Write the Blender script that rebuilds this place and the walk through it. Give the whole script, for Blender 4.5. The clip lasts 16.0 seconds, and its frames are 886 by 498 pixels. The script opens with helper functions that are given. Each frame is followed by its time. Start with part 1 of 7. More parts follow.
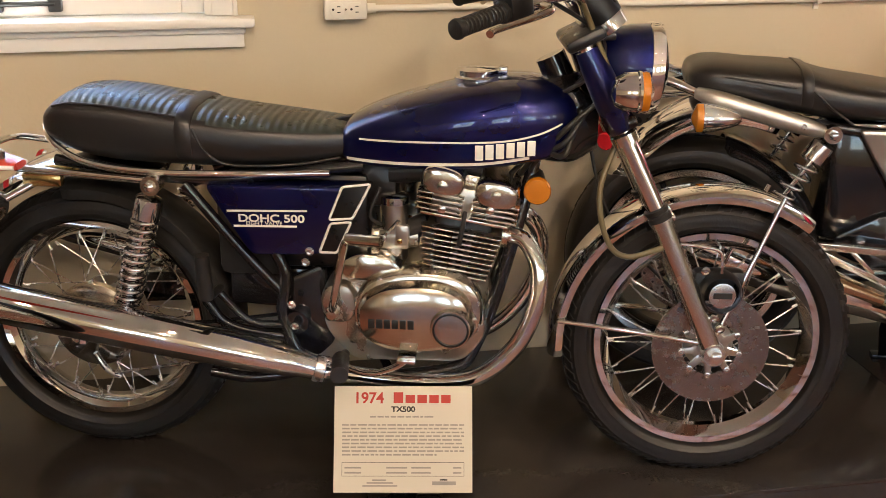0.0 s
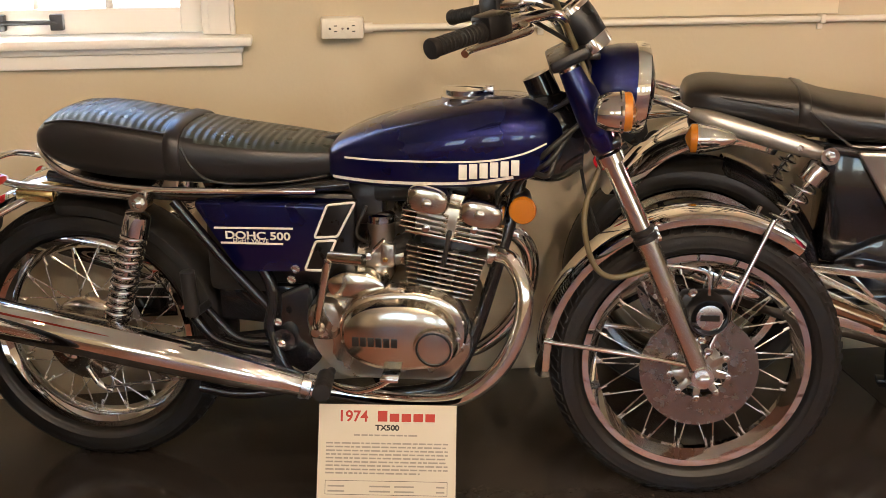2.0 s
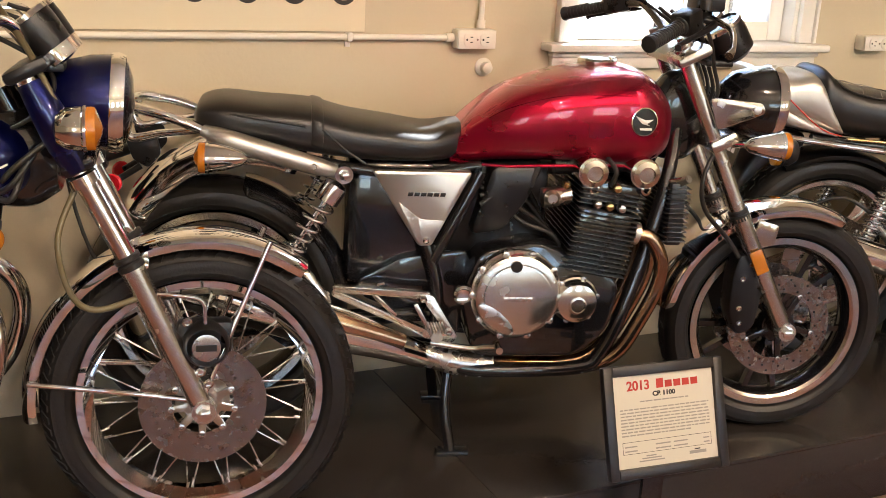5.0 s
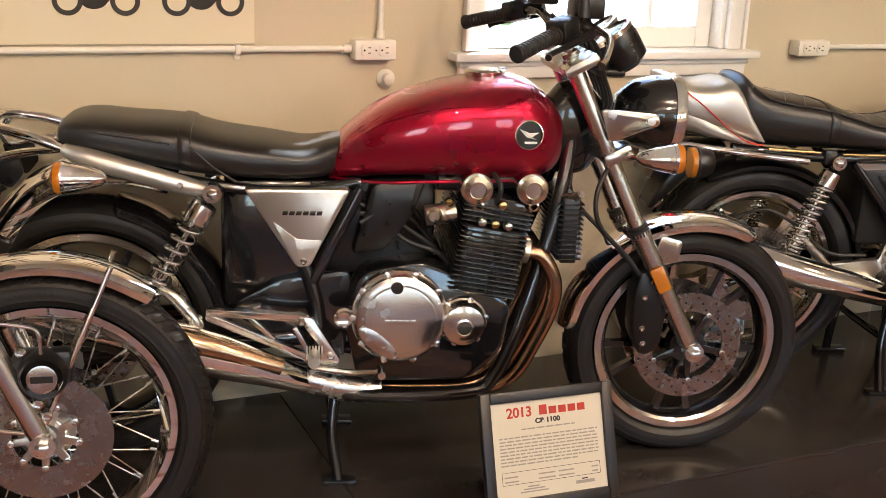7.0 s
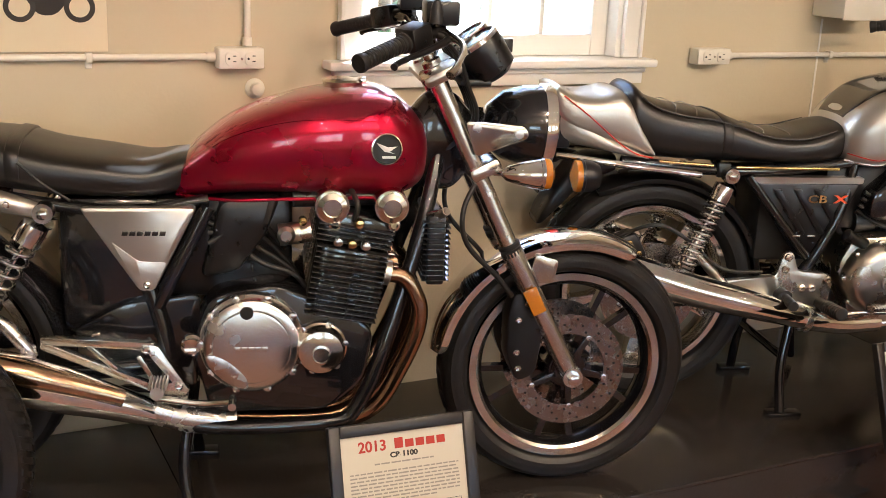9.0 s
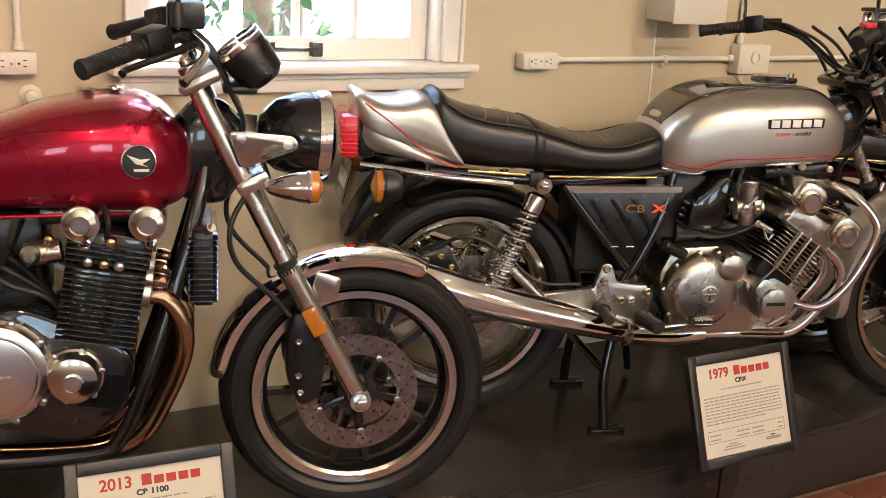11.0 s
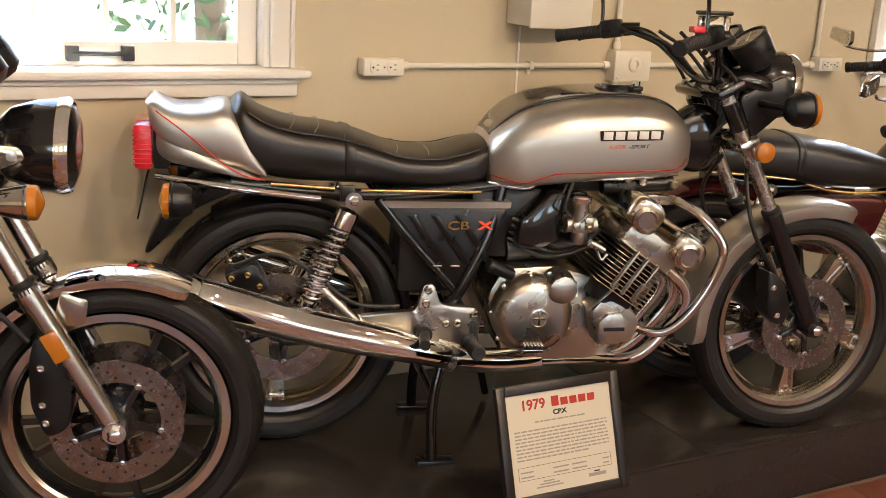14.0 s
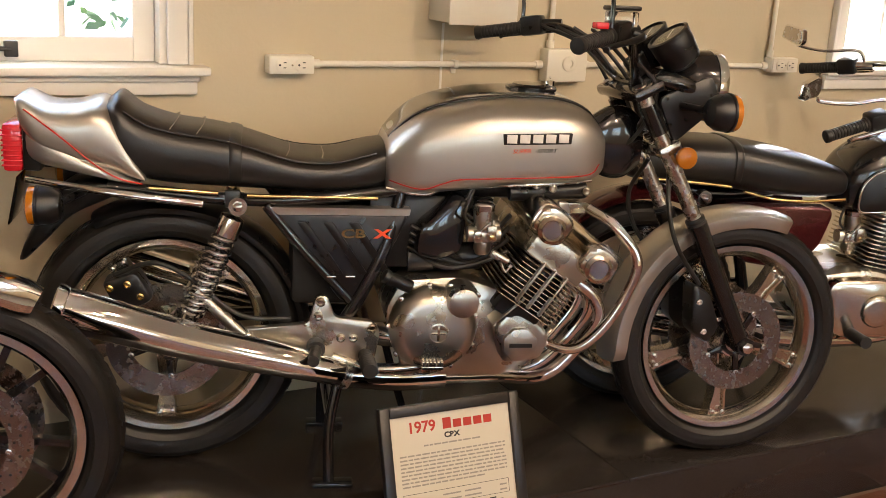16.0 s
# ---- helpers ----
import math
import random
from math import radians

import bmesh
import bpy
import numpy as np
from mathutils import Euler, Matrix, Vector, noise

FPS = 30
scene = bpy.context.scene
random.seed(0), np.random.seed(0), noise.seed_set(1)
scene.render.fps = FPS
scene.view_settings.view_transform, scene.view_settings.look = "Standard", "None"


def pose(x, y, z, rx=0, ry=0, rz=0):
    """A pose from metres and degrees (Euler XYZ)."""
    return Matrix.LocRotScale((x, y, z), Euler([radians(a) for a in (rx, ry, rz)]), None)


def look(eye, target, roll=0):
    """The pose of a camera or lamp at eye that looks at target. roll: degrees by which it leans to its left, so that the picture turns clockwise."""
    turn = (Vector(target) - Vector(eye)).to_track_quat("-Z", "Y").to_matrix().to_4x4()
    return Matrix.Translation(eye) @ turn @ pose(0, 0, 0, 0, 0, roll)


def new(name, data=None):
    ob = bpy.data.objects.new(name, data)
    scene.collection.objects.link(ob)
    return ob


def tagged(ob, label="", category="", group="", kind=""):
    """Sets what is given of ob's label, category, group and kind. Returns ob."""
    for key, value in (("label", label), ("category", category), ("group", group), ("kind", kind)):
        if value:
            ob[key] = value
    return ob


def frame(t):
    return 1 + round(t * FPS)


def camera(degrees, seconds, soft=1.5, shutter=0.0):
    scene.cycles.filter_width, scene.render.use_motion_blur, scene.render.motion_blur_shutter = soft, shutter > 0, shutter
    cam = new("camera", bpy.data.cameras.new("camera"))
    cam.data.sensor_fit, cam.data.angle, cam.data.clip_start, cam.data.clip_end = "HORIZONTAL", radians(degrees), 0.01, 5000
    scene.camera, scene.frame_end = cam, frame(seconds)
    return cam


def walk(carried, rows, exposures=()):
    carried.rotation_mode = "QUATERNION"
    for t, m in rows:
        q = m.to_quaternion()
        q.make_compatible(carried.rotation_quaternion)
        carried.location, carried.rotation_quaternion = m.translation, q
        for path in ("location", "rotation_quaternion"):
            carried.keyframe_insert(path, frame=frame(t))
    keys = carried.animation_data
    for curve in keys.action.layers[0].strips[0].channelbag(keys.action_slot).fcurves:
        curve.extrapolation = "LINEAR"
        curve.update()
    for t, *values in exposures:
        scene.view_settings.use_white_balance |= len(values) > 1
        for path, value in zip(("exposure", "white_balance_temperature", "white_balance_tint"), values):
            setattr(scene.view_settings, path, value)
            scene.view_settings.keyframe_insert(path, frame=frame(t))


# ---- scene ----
cam = camera(44.2, 16.0, soft=0.6)
PATH = [
    (0, (0.19, 0.214, 1.524), (0.514, 2.074, 0.865), 0.0),
    (0.5, (0.213, 0.207, 1.525), (0.502, 2.074, 0.869), -0.2),
    (1, (0.238, 0.204, 1.524), (0.499, 2.08, 0.881), -0.3),
    (1.5, (0.268, 0.201, 1.523), (0.502, 2.083, 0.889), -0.4),
    (2, (0.309, 0.198, 1.525), (0.559, 2.081, 0.897), -0.2),
    (2.5, (0.365, 0.193, 1.524), (0.637, 2.074, 0.899), -0.0),
    (3, (0.427, 0.183, 1.518), (0.768, 2.056, 0.904), 0.4),
    (3.5, (0.484, 0.173, 1.511), (0.957, 2.021, 0.908), 1.4),
    (4, (0.539, 0.165, 1.501), (1.156, 1.974, 0.913), 2.4),
    (4.5, (0.595, 0.191, 1.496), (1.357, 1.948, 0.92), 2.9),
    (5, (0.68, 0.238, 1.495), (1.516, 1.962, 0.922), 3.2),
    (5.2, (0.717, 0.255, 1.494), (1.568, 1.973, 0.924), 3.0),
    (7.5, (1.088, 0.204, 1.511), (1.883, 1.953, 0.953), 2.2),
    (8, (1.137, 0.205, 1.503), (1.932, 1.956, 0.955), 2.1),
    (8.5, (1.202, 0.222, 1.501), (2.012, 1.967, 0.953), 2.2),
    (9, (1.304, 0.253, 1.504), (2.168, 1.971, 0.956), 2.6),
    (9.5, (1.378, 0.268, 1.51), (2.306, 1.954, 0.966), 3.0),
    (10, (1.471, 0.247, 1.515), (2.442, 1.91, 0.972), 3.1),
    (10.2, (1.51, 0.245, 1.511), (2.492, 1.902, 0.97), 3.1),
    (12.5, (1.959, 0.179, 1.513), (2.911, 1.856, 0.981), 2.8),
    (13, (2.041, 0.179, 1.517), (2.998, 1.852, 0.985), 2.9),
    (13.5, (2.157, 0.157, 1.521), (3.097, 1.841, 0.991), 3.0),
    (14, (2.254, 0.128, 1.518), (3.183, 1.818, 0.988), 3.1),
    (14.5, (2.331, 0.112, 1.514), (3.25, 1.806, 0.981), 3.4),
    (15, (2.418, 0.125, 1.51), (3.329, 1.825, 0.979), 3.4),
    (15.5, (2.528, 0.137, 1.513), (3.428, 1.842, 0.981), 3.3),
    (16, (2.6, 0.141, 1.509), (3.497, 1.848, 0.979), 3.3),
]
walk(cam, [(t, look(eye, target, roll)) for t, eye, target, roll in PATH],
     exposures=[(0.0, 3.65, 5700, 10), (3.0, 3.7, 5850, 10), (5.0, 3.82, 5650, 10), (9.0, 3.72, 5550, 10), (12.5, 3.7, 5650, 10), (16.0, 3.6, 5850, 10)])

# ---- world, sun, lamps, exposure ----
world = bpy.data.worlds.new("world")
scene.world = world
world.use_nodes = True
_n, _l = world.node_tree.nodes, world.node_tree.links
_sky = _n.new("ShaderNodeTexSky")
_sky.sky_type, _sky.sun_disc = "NISHITA", False
_sky.sun_elevation, _sky.sun_rotation = radians(42.5), radians(60.3)
_l.new(_sky.outputs[0], _n["Background"].inputs[0])
_n["Background"].inputs[1].default_value = 0.10

_sun = bpy.data.lights.new("sun", "SUN")
_sun.energy, _sun.angle, _sun.color = 5.0, radians(0.53), (1, 0.94, 0.84)
new("sun", _sun).matrix_world = look((8, 8, 6), (8 - 1.75, 8 - 1.0, 6 - 1.85))

for q in range(15):
    sx = -1.6 + 0.6 * q
    lamp = bpy.data.lights.new("ceiling_spot", "SPOT")
    lamp.energy, lamp.color, lamp.shadow_soft_size = (6.3, 10.5)[q % 2], (1.0, 0.70, 0.43), 0.028
    lamp.spot_size, lamp.spot_blend = radians(72), 0.8
    new("ceiling_spot", lamp).matrix_world = look((sx + 0.25, (0.4, -1.5)[q % 2], 3.0), (sx, 2.75, (0.1, 0.35)[q % 2]))
# Unseen fill lamps over the aisle, added to brighten what the metal reflects.
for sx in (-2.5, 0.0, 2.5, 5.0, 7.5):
    lamp = bpy.data.lights.new("aisle_fill", "SPOT")
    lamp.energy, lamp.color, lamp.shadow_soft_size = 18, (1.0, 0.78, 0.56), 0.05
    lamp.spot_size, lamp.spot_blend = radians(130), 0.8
    new("aisle_fill", lamp).matrix_world = look((sx, -2.2, 3.1), (sx, -4.4, 0.9))


# ---- materials ----
def mat(name, color, rough=0.5, metal=0.0, coat=0.0, vary=0.12, scale=8.0, bump=0.0, bscale=60.0, rvary=0.1, alpha=None, trans=0.0, emit=None, flake=0.0):
    """Principled surface with mottling at two scales, uneven gloss and fine relief."""
    m = bpy.data.materials.new(name)
    m.use_nodes = True
    nt = m.node_tree
    b = nt.nodes["Principled BSDF"]
    tc = nt.nodes.new("ShaderNodeTexCoord")
    n1 = nt.nodes.new("ShaderNodeTexNoise")
    n1.inputs["Scale"].default_value, n1.inputs["Detail"].default_value = scale, 6
    n2 = nt.nodes.new("ShaderNodeTexNoise")
    n2.inputs["Scale"].default_value, n2.inputs["Detail"].default_value = bscale, 4
    nt.links.new(tc.outputs["Object"], n1.inputs["Vector"])
    nt.links.new(tc.outputs["Object"], n2.inputs["Vector"])
    mx = nt.nodes.new("ShaderNodeMix")
    mx.data_type = "RGBA"
    c = Vector(color[:3])
    mx.inputs[6].default_value = (*(c * (1 - vary)), 1)
    mx.inputs[7].default_value = (*[min(1, q) for q in c * (1 + vary)], 1)
    ad = nt.nodes.new("ShaderNodeMath")
    ad.operation = "MULTIPLY_ADD"
    ad.inputs[1].default_value, ad.inputs[2].default_value = 0.35, 0.0
    nt.links.new(n2.outputs["Fac"], ad.inputs[0])
    ad2 = nt.nodes.new("ShaderNodeMath")
    ad2.operation = "MULTIPLY_ADD"
    ad2.inputs[1].default_value = 0.65
    nt.links.new(n1.outputs["Fac"], ad2.inputs[0])
    nt.links.new(ad.outputs[0], ad2.inputs[2])
    nt.links.new(ad2.outputs[0], mx.inputs[0])
    nt.links.new(mx.outputs[2], b.inputs["Base Color"])
    mr = nt.nodes.new("ShaderNodeMapRange")
    mr.inputs["From Min"].default_value, mr.inputs["From Max"].default_value = 0.3, 0.7
    mr.inputs["To Min"].default_value = max(0.02, rough * (1 - rvary * 2))
    mr.inputs["To Max"].default_value = min(1, rough * (1 + rvary * 2))
    nt.links.new(n1.outputs["Fac"], mr.inputs["Value"])
    nt.links.new(mr.outputs[0], b.inputs["Roughness"])
    b.inputs["Metallic"].default_value = metal
    b.inputs["Coat Weight"].default_value = coat
    b.inputs["Coat Roughness"].default_value = 0.03
    if coat >= 1:
        b.inputs["Specular IOR Level"].default_value = 0.15
    b.inputs["Transmission Weight"].default_value = trans
    if bump:
        bp = nt.nodes.new("ShaderNodeBump")
        bp.inputs["Strength"].default_value, bp.inputs["Distance"].default_value = bump, 0.002
        nt.links.new(n2.outputs["Fac"], bp.inputs["Height"])
        nt.links.new(bp.outputs[0], b.inputs["Normal"])
    if emit:
        b.inputs["Emission Color"].default_value = (*emit[:3], 1)
        b.inputs["Emission Strength"].default_value = emit[3]
    return m


BLUE = mat("blue_paint", (0.004, 0.006, 0.066), 0.28, 0.75, 1.0, 0.05, 6, rvary=0.05)
RED = mat("candy_red_paint", (0.33, 0.003, 0.026), 0.28, 0.8, 1.0, 0.05, 6, rvary=0.05)
SILVER = mat("silver_paint", (0.52, 0.495, 0.45), 0.36, 0.9, 0.8, 0.04, 6, rvary=0.05)
MAROON = mat("maroon_paint", (0.05, 0.006, 0.008), 0.25, 0.3, 1.0, 0.1, 300)
ENDURO_RED = mat("orange_red_plastic", (0.55, 0.05, 0.02), 0.3, 0, 0.5, 0.06, 30)
BLACK = mat("black_gloss_paint", (0.006, 0.006, 0.007), 0.16, 0, 0.8, 0.2, 20)
SATIN = mat("black_satin_plastic", (0.006, 0.006, 0.0065), 0.32, 0, 0, 0.2, 30, 0.12, 300)
CHROME = mat("chrome", (0.86, 0.85, 0.83), 0.03, 1, 0, 0.03, 12, rvary=0.3)
STEEL = mat("brushed_steel", (0.62, 0.60, 0.57), 0.26, 1, 0, 0.08, 40, 0.05, 300)
BRONZED = mat("heat_tinted_steel", (0.46, 0.31, 0.19), 0.16, 1, 0, 0.2, 14)
ALU = mat("cast_aluminium", (0.54, 0.505, 0.435), 0.28, 1, 0, 0.04, 12, 0.06, 260, rvary=0.04)
POLISHED = mat("polished_aluminium", (0.68, 0.63, 0.54), 0.17, 1, 0, 0.05, 14, 0.03, 150, rvary=0.08)
LACQUER = mat("lacquered_aluminium", (0.74, 0.715, 0.66), 0.24, 1, 0, 0.06, 20, 0.05, 200)
BLACKFIN = mat("black_enamel_fins", (0.012, 0.012, 0.012), 0.30, 0, 0.3, 0.2, 30, 0.1, 200)
REFLECT = mat("lamp_reflector", (0.88, 0.87, 0.85), 0.14, 1.0, 0, 0.03, 40, 0.2, 60)
DISC = mat("brake_disc_steel", (0.32, 0.275, 0.24), 0.27, 1, 0, 0.03, 60, rvary=0.02)
RUBBER = mat("tyre_rubber", (0.008, 0.0074, 0.0068), 0.45, 0, 0, 0.25, 20, 0.3, 160)
GRIP = mat("grip_rubber", (0.012, 0.012, 0.012), 0.5, 0, 0, 0.2, 40, 0.3, 300)
VINYL = mat("black_vinyl", (0.013, 0.012, 0.0115), 0.31, 0, 0, 0.12, 9, 0.12, 320, rvary=0.03)
CABLE = mat("cable_rubber", (0.012, 0.012, 0.011), 0.4, 0, 0, 0.2, 30)
HOSE = mat("olive_hose", (0.12, 0.10, 0.05), 0.4, 0, 0, 0.15, 30)
AMBER = mat("amber_lens", (0.42, 0.145, 0.006), 0.15, 0, 0.6, 0.08, 60, 0.3, 180)
REDLENS = mat("red_lens", (0.55, 0.012, 0.02), 0.15, 0, 0.6, 0.1, 50, 0.2, 120)
WHITE = mat("white_paint", (0.80, 0.79, 0.76), 0.4, 0, 0, 0.04, 8)
STRIPE = mat("white_decal", (0.78, 0.77, 0.74), 0.3, 0, 0.3, 0.03, 30)
GOLD = mat("gold_trim", (0.70, 0.52, 0.22), 0.2, 1, 0, 0.06, 30)
ORANGE_DECAL = mat("orange_decal", (0.75, 0.09, 0.02), 0.35, 0, 0.2, 0.05, 30)
PIN = mat("red_pinstripe", (0.5, 0.03, 0.02), 0.3, 0, 0.3, 0.05, 30)
BLACKDECAL = mat("black_decal", (0.012, 0.012, 0.012), 0.35, 0, 0, 0.1, 30)
WALL = mat("cream_wall_paint", (0.55, 0.48, 0.34), 0.62, 0, 0, 0.035, 1.6, 0.25, 90)
TRIM = mat("white_trim_paint", (0.78, 0.76, 0.71), 0.38, 0, 0, 0.03, 4, 0.1, 60)
PLATE = mat("outlet_plastic", (0.74, 0.71, 0.62), 0.35, 0, 0, 0.02, 20)
DARKSLOT = mat("dark_slot", (0.01, 0.01, 0.01), 0.6, 0, 0, 0.1, 20)
PLATFORM = mat("black_platform_laminate", (0.026, 0.0225, 0.021), 0.20, 0, 0, 0.35, 3.0, 0.03, 120, rvary=0.18)
CEIL = mat("ceiling_paint", (0.74, 0.70, 0.62), 0.7, 0, 0, 0.04, 3)
PAPER = mat("paper", (0.60, 0.56, 0.46), 0.55, 0, 0, 0.02, 10)
INK = mat("black_ink", (0.03, 0.028, 0.026), 0.6)
GREYINK = mat("grey_ink", (0.30, 0.28, 0.25), 0.6)
REDINK = mat("red_ink", (0.42, 0.03, 0.015), 0.6)
FRAMEWOOD = mat("black_frame_wood", (0.014, 0.012, 0.011), 0.35, 0, 0, 0.3, 20, 0.2, 120)
POSTER = mat("poster_board", (0.74, 0.66, 0.48), 0.45, 0, 0, 0.03, 3)
MORTAR = mat("floor_mortar", (0.22, 0.15, 0.11), 0.8, 0, 0, 0.15, 20, 0.4, 150)
LAWN = mat("lawn", (0.40, 0.42, 0.34), 0.9, 0, 0, 0.3, 0.4, 0.5, 40)
LEAF = mat("tree_leaf", (0.06, 0.11, 0.035), 0.5, 0, 0, 0.35, 1.5)
BARK = mat("tree_bark", (0.12, 0.085, 0.06), 0.85, 0, 0, 0.3, 8, 0.6, 40)
IRON = mat("dark_window_iron", (0.05, 0.05, 0.05), 0.4, 0.8, 0, 0.2, 30)


def glass(name, color=(1, 1, 1), rough=0.0):
    m = bpy.data.materials.new(name)
    m.use_nodes = True
    b = m.node_tree.nodes["Principled BSDF"]
    b.inputs["Base Color"].default_value = (*color, 1)
    b.inputs["Roughness"].default_value = rough
    b.inputs["Transmission Weight"].default_value = 1
    b.inputs["IOR"].default_value = 1.45
    return m


GLASS = glass("clear_glass")
LENSGLASS = glass("fluted_lens_glass", (0.98, 0.98, 0.97), 0.06)

BRICK = mat("red_paver", (0.19, 0.07, 0.042), 0.45, 0, 0, 0.2, 14, 0.5, 110)
_nt = BRICK.node_tree
_oi = _nt.nodes.new("ShaderNodeObjectInfo")
_hs = _nt.nodes.new("ShaderNodeHueSaturation")
_mr = _nt.nodes.new("ShaderNodeMapRange")
_mr.inputs["To Min"].default_value, _mr.inputs["To Max"].default_value = 0.75, 1.25
_nt.links.new(_oi.outputs["Random"], _mr.inputs["Value"])
_nt.links.new(_mr.outputs[0], _hs.inputs["Value"])
_src = [k for k in _nt.links if k.to_socket.name == "Base Color"][0].from_socket
_nt.links.new(_src, _hs.inputs["Color"])
_nt.links.new(_hs.outputs[0], _nt.nodes["Principled BSDF"].inputs["Base Color"])


def pleated(name, color, pitch):
    """Vinyl with sewn cross pleats along the object's length."""
    m = mat(name, color, 0.30, 0, 0, 0.15, 20, 0.3, 320)
    nt = m.node_tree
    tc = [n for n in nt.nodes if n.type == "TEX_COORD"][0]
    w = nt.nodes.new("ShaderNodeTexWave")
    w.wave_type, w.bands_direction, w.wave_profile = "BANDS", "X", "SIN"
    w.inputs["Scale"].default_value = 0.314 / pitch
    nt.links.new(tc.outputs["Object"], w.inputs["Vector"])
    b2 = nt.nodes.new("ShaderNodeBump")
    b2.inputs["Strength"].default_value, b2.inputs["Distance"].default_value = 0.45, 0.004
    nt.links.new(w.outputs["Fac"], b2.inputs["Height"])
    old = [n for n in nt.nodes if n.type == "BUMP" and n != b2][0]
    nt.links.new(old.outputs[0], b2.inputs["Normal"])
    nt.links.new(b2.outputs[0], nt.nodes["Principled BSDF"].inputs["Normal"])
    return m


# Pleated black vinyl; the paler green base colour holds the window's sheen.
PLEAT = pleated("pleated_vinyl_sheen", (0.035, 0.044, 0.040), 0.018)


# ---- geometry helpers: each returns (verts, faces) ----
def join(*geos):
    v, f = [], []
    for gv, gf in geos:
        k = len(v)
        v.extend(gv)
        f.extend([tuple(i + k for i in q) for q in gf])
    return v, f


def moved(geo, m):
    return [m @ Vector(p) for p in geo[0]], geo[1]


def mirror_y(geo):
    return [(p[0], -p[1], p[2]) for p in geo[0]], [tuple(reversed(q)) for q in geo[1]]


def loft(rings, closed_ring=True, cap=True, loop=False):
    """Faces between rings of equal length."""
    n = len(rings[0])
    v = [tuple(p) for r in rings for p in r]
    f = []
    last = len(rings) if loop else len(rings) - 1
    for i in range(last):
        a, b = i * n, ((i + 1) % len(rings)) * n
        for j in range(n if closed_ring else n - 1):
            k = (j + 1) % n
            f.append((a + j, a + k, b + k, b + j))
    if cap and not loop and closed_ring:
        f.append(tuple(reversed(range(n))))
        f.append(tuple(range((len(rings) - 1) * n, len(rings) * n)))
    return v, f


def spline(pts, per=6):
    """Catmull-Rom through points of any dimension."""
    p = [np.array(q, float) for q in pts]
    if len(p) < 3:
        return p
    p = [2 * p[0] - p[1]] + p + [2 * p[-1] - p[-2]]
    out = []
    for i in range(1, len(p) - 2):
        for k in range(per):
            t = k / per
            a, b, c, d = p[i - 1], p[i], p[i + 1], p[i + 2]
            out.append(0.5 * (2 * b + (c - a) * t + (2 * a - 5 * b + 4 * c - d) * t * t + (3 * b - a - 3 * c + d) * t ** 3))
    out.append(p[-2])
    return out


def tube(pts, r, n=10, per=6, curved=True, cap=True, loop=False):
    """A round bar along points; r a number or one per point."""
    if isinstance(r, (int, float)):
        r = [r] * len(pts)
    if max(r) > 0.0025:
        n = max(n, 10)
    q = [tuple(p) + (rr,) for p, rr in zip(pts, r)]
    q = spline(q, per) if curved else [np.array(k, float) for k in q]
    rings = []
    up = None
    for i, k in enumerate(q):
        a, b = q[max(i - 1, 0)][:3], q[min(i + 1, len(q) - 1)][:3]
        d = b - a
        d = d / (np.linalg.norm(d) + 1e-9)
        if up is None:
            up = np.cross(d, [0.31, 0.2, 0.93] if abs(d[2]) < 0.9 else [1, 0, 0])
        up = up - d * np.dot(up, d)
        up = up / (np.linalg.norm(up) + 1e-9)
        side = np.cross(d, up)
        rings.append([tuple(k[:3] + k[3] * (math.cos(2 * math.pi * j / n) * up + math.sin(2 * math.pi * j / n) * side)) for j in range(n)])
    return loft(rings, cap=cap)


def bar(a, b, r, r2=None, n=12):
    return tube([a, b], [r, r if r2 is None else r2], n, curved=False)


def turned(profile, centre, axis, n=32):
    """Revolve (radius, along) about an axis through centre."""
    d = Vector(axis).normalized()
    u = d.orthogonal().normalized()
    w = d.cross(u)
    c = Vector(centre)
    hollow = min(r for r, a in profile) > 0.6 * max(r for r, a in profile)
    rings = [[tuple(c + d * a + (u * math.cos(2 * math.pi * j / n) + w * math.sin(2 * math.pi * j / n)) * max(r, 1e-4)) for j in range(n)] for r, a in profile]
    return loft(rings, loop=hollow)


def ring_y(section, n=72, centre=(0, 0, 0)):
    """Revolve a closed section of (radius, y) about the Y axis: tyres, rims, discs."""
    cx, cy, cz = centre
    rings = []
    for j in range(n):
        a = 2 * math.pi * j / n
        rings.append([(cx + r * math.cos(a), cy + y, cz + r * math.sin(a)) for r, y in section])
    return loft(rings, loop=True)


def prism(poly, y0, y1, bev=0.004):
    """A side plate: outline in (x, z), from y0 (inner) to y1 (outer face, its edge rounded)."""
    cx = sum(p[0] for p in poly) / len(poly)
    cz = sum(p[1] for p in poly) / len(poly)
    s = 1 if y1 > y0 else -1

    def shrunk(d):
        out = []
        for x, z in poly:
            l = math.hypot(x - cx, z - cz) + 1e-6
            out.append((x + (cx - x) * d / l, z + (cz - z) * d / l))
        return out
    rows = [(poly, y0), (poly, y1 - s * bev), (shrunk(bev * 0.3), y1 - s * bev * 0.3), (shrunk(bev), y1)]
    return loft([[(x, y, z) for x, z in p] for p, y in rows])


def rounded(poly, r, n=4):
    """Outline with its corners rounded."""
    out = []
    k = len(poly)
    for i in range(k):
        p, a, b = Vector(poly[i]), Vector(poly[i - 1]), Vector(poly[(i + 1) % k])
        u, w = a - p, b - p
        d = min(r, u.length * 0.45, w.length * 0.45)
        s, e = p + u.normalized() * d, p + w.normalized() * d
        for j in range(n + 1):
            t = j / n
            q = (1 - t) ** 2 * s + 2 * t * (1 - t) * p + t * t * e
            out.append((q.x, q.y))
    return out


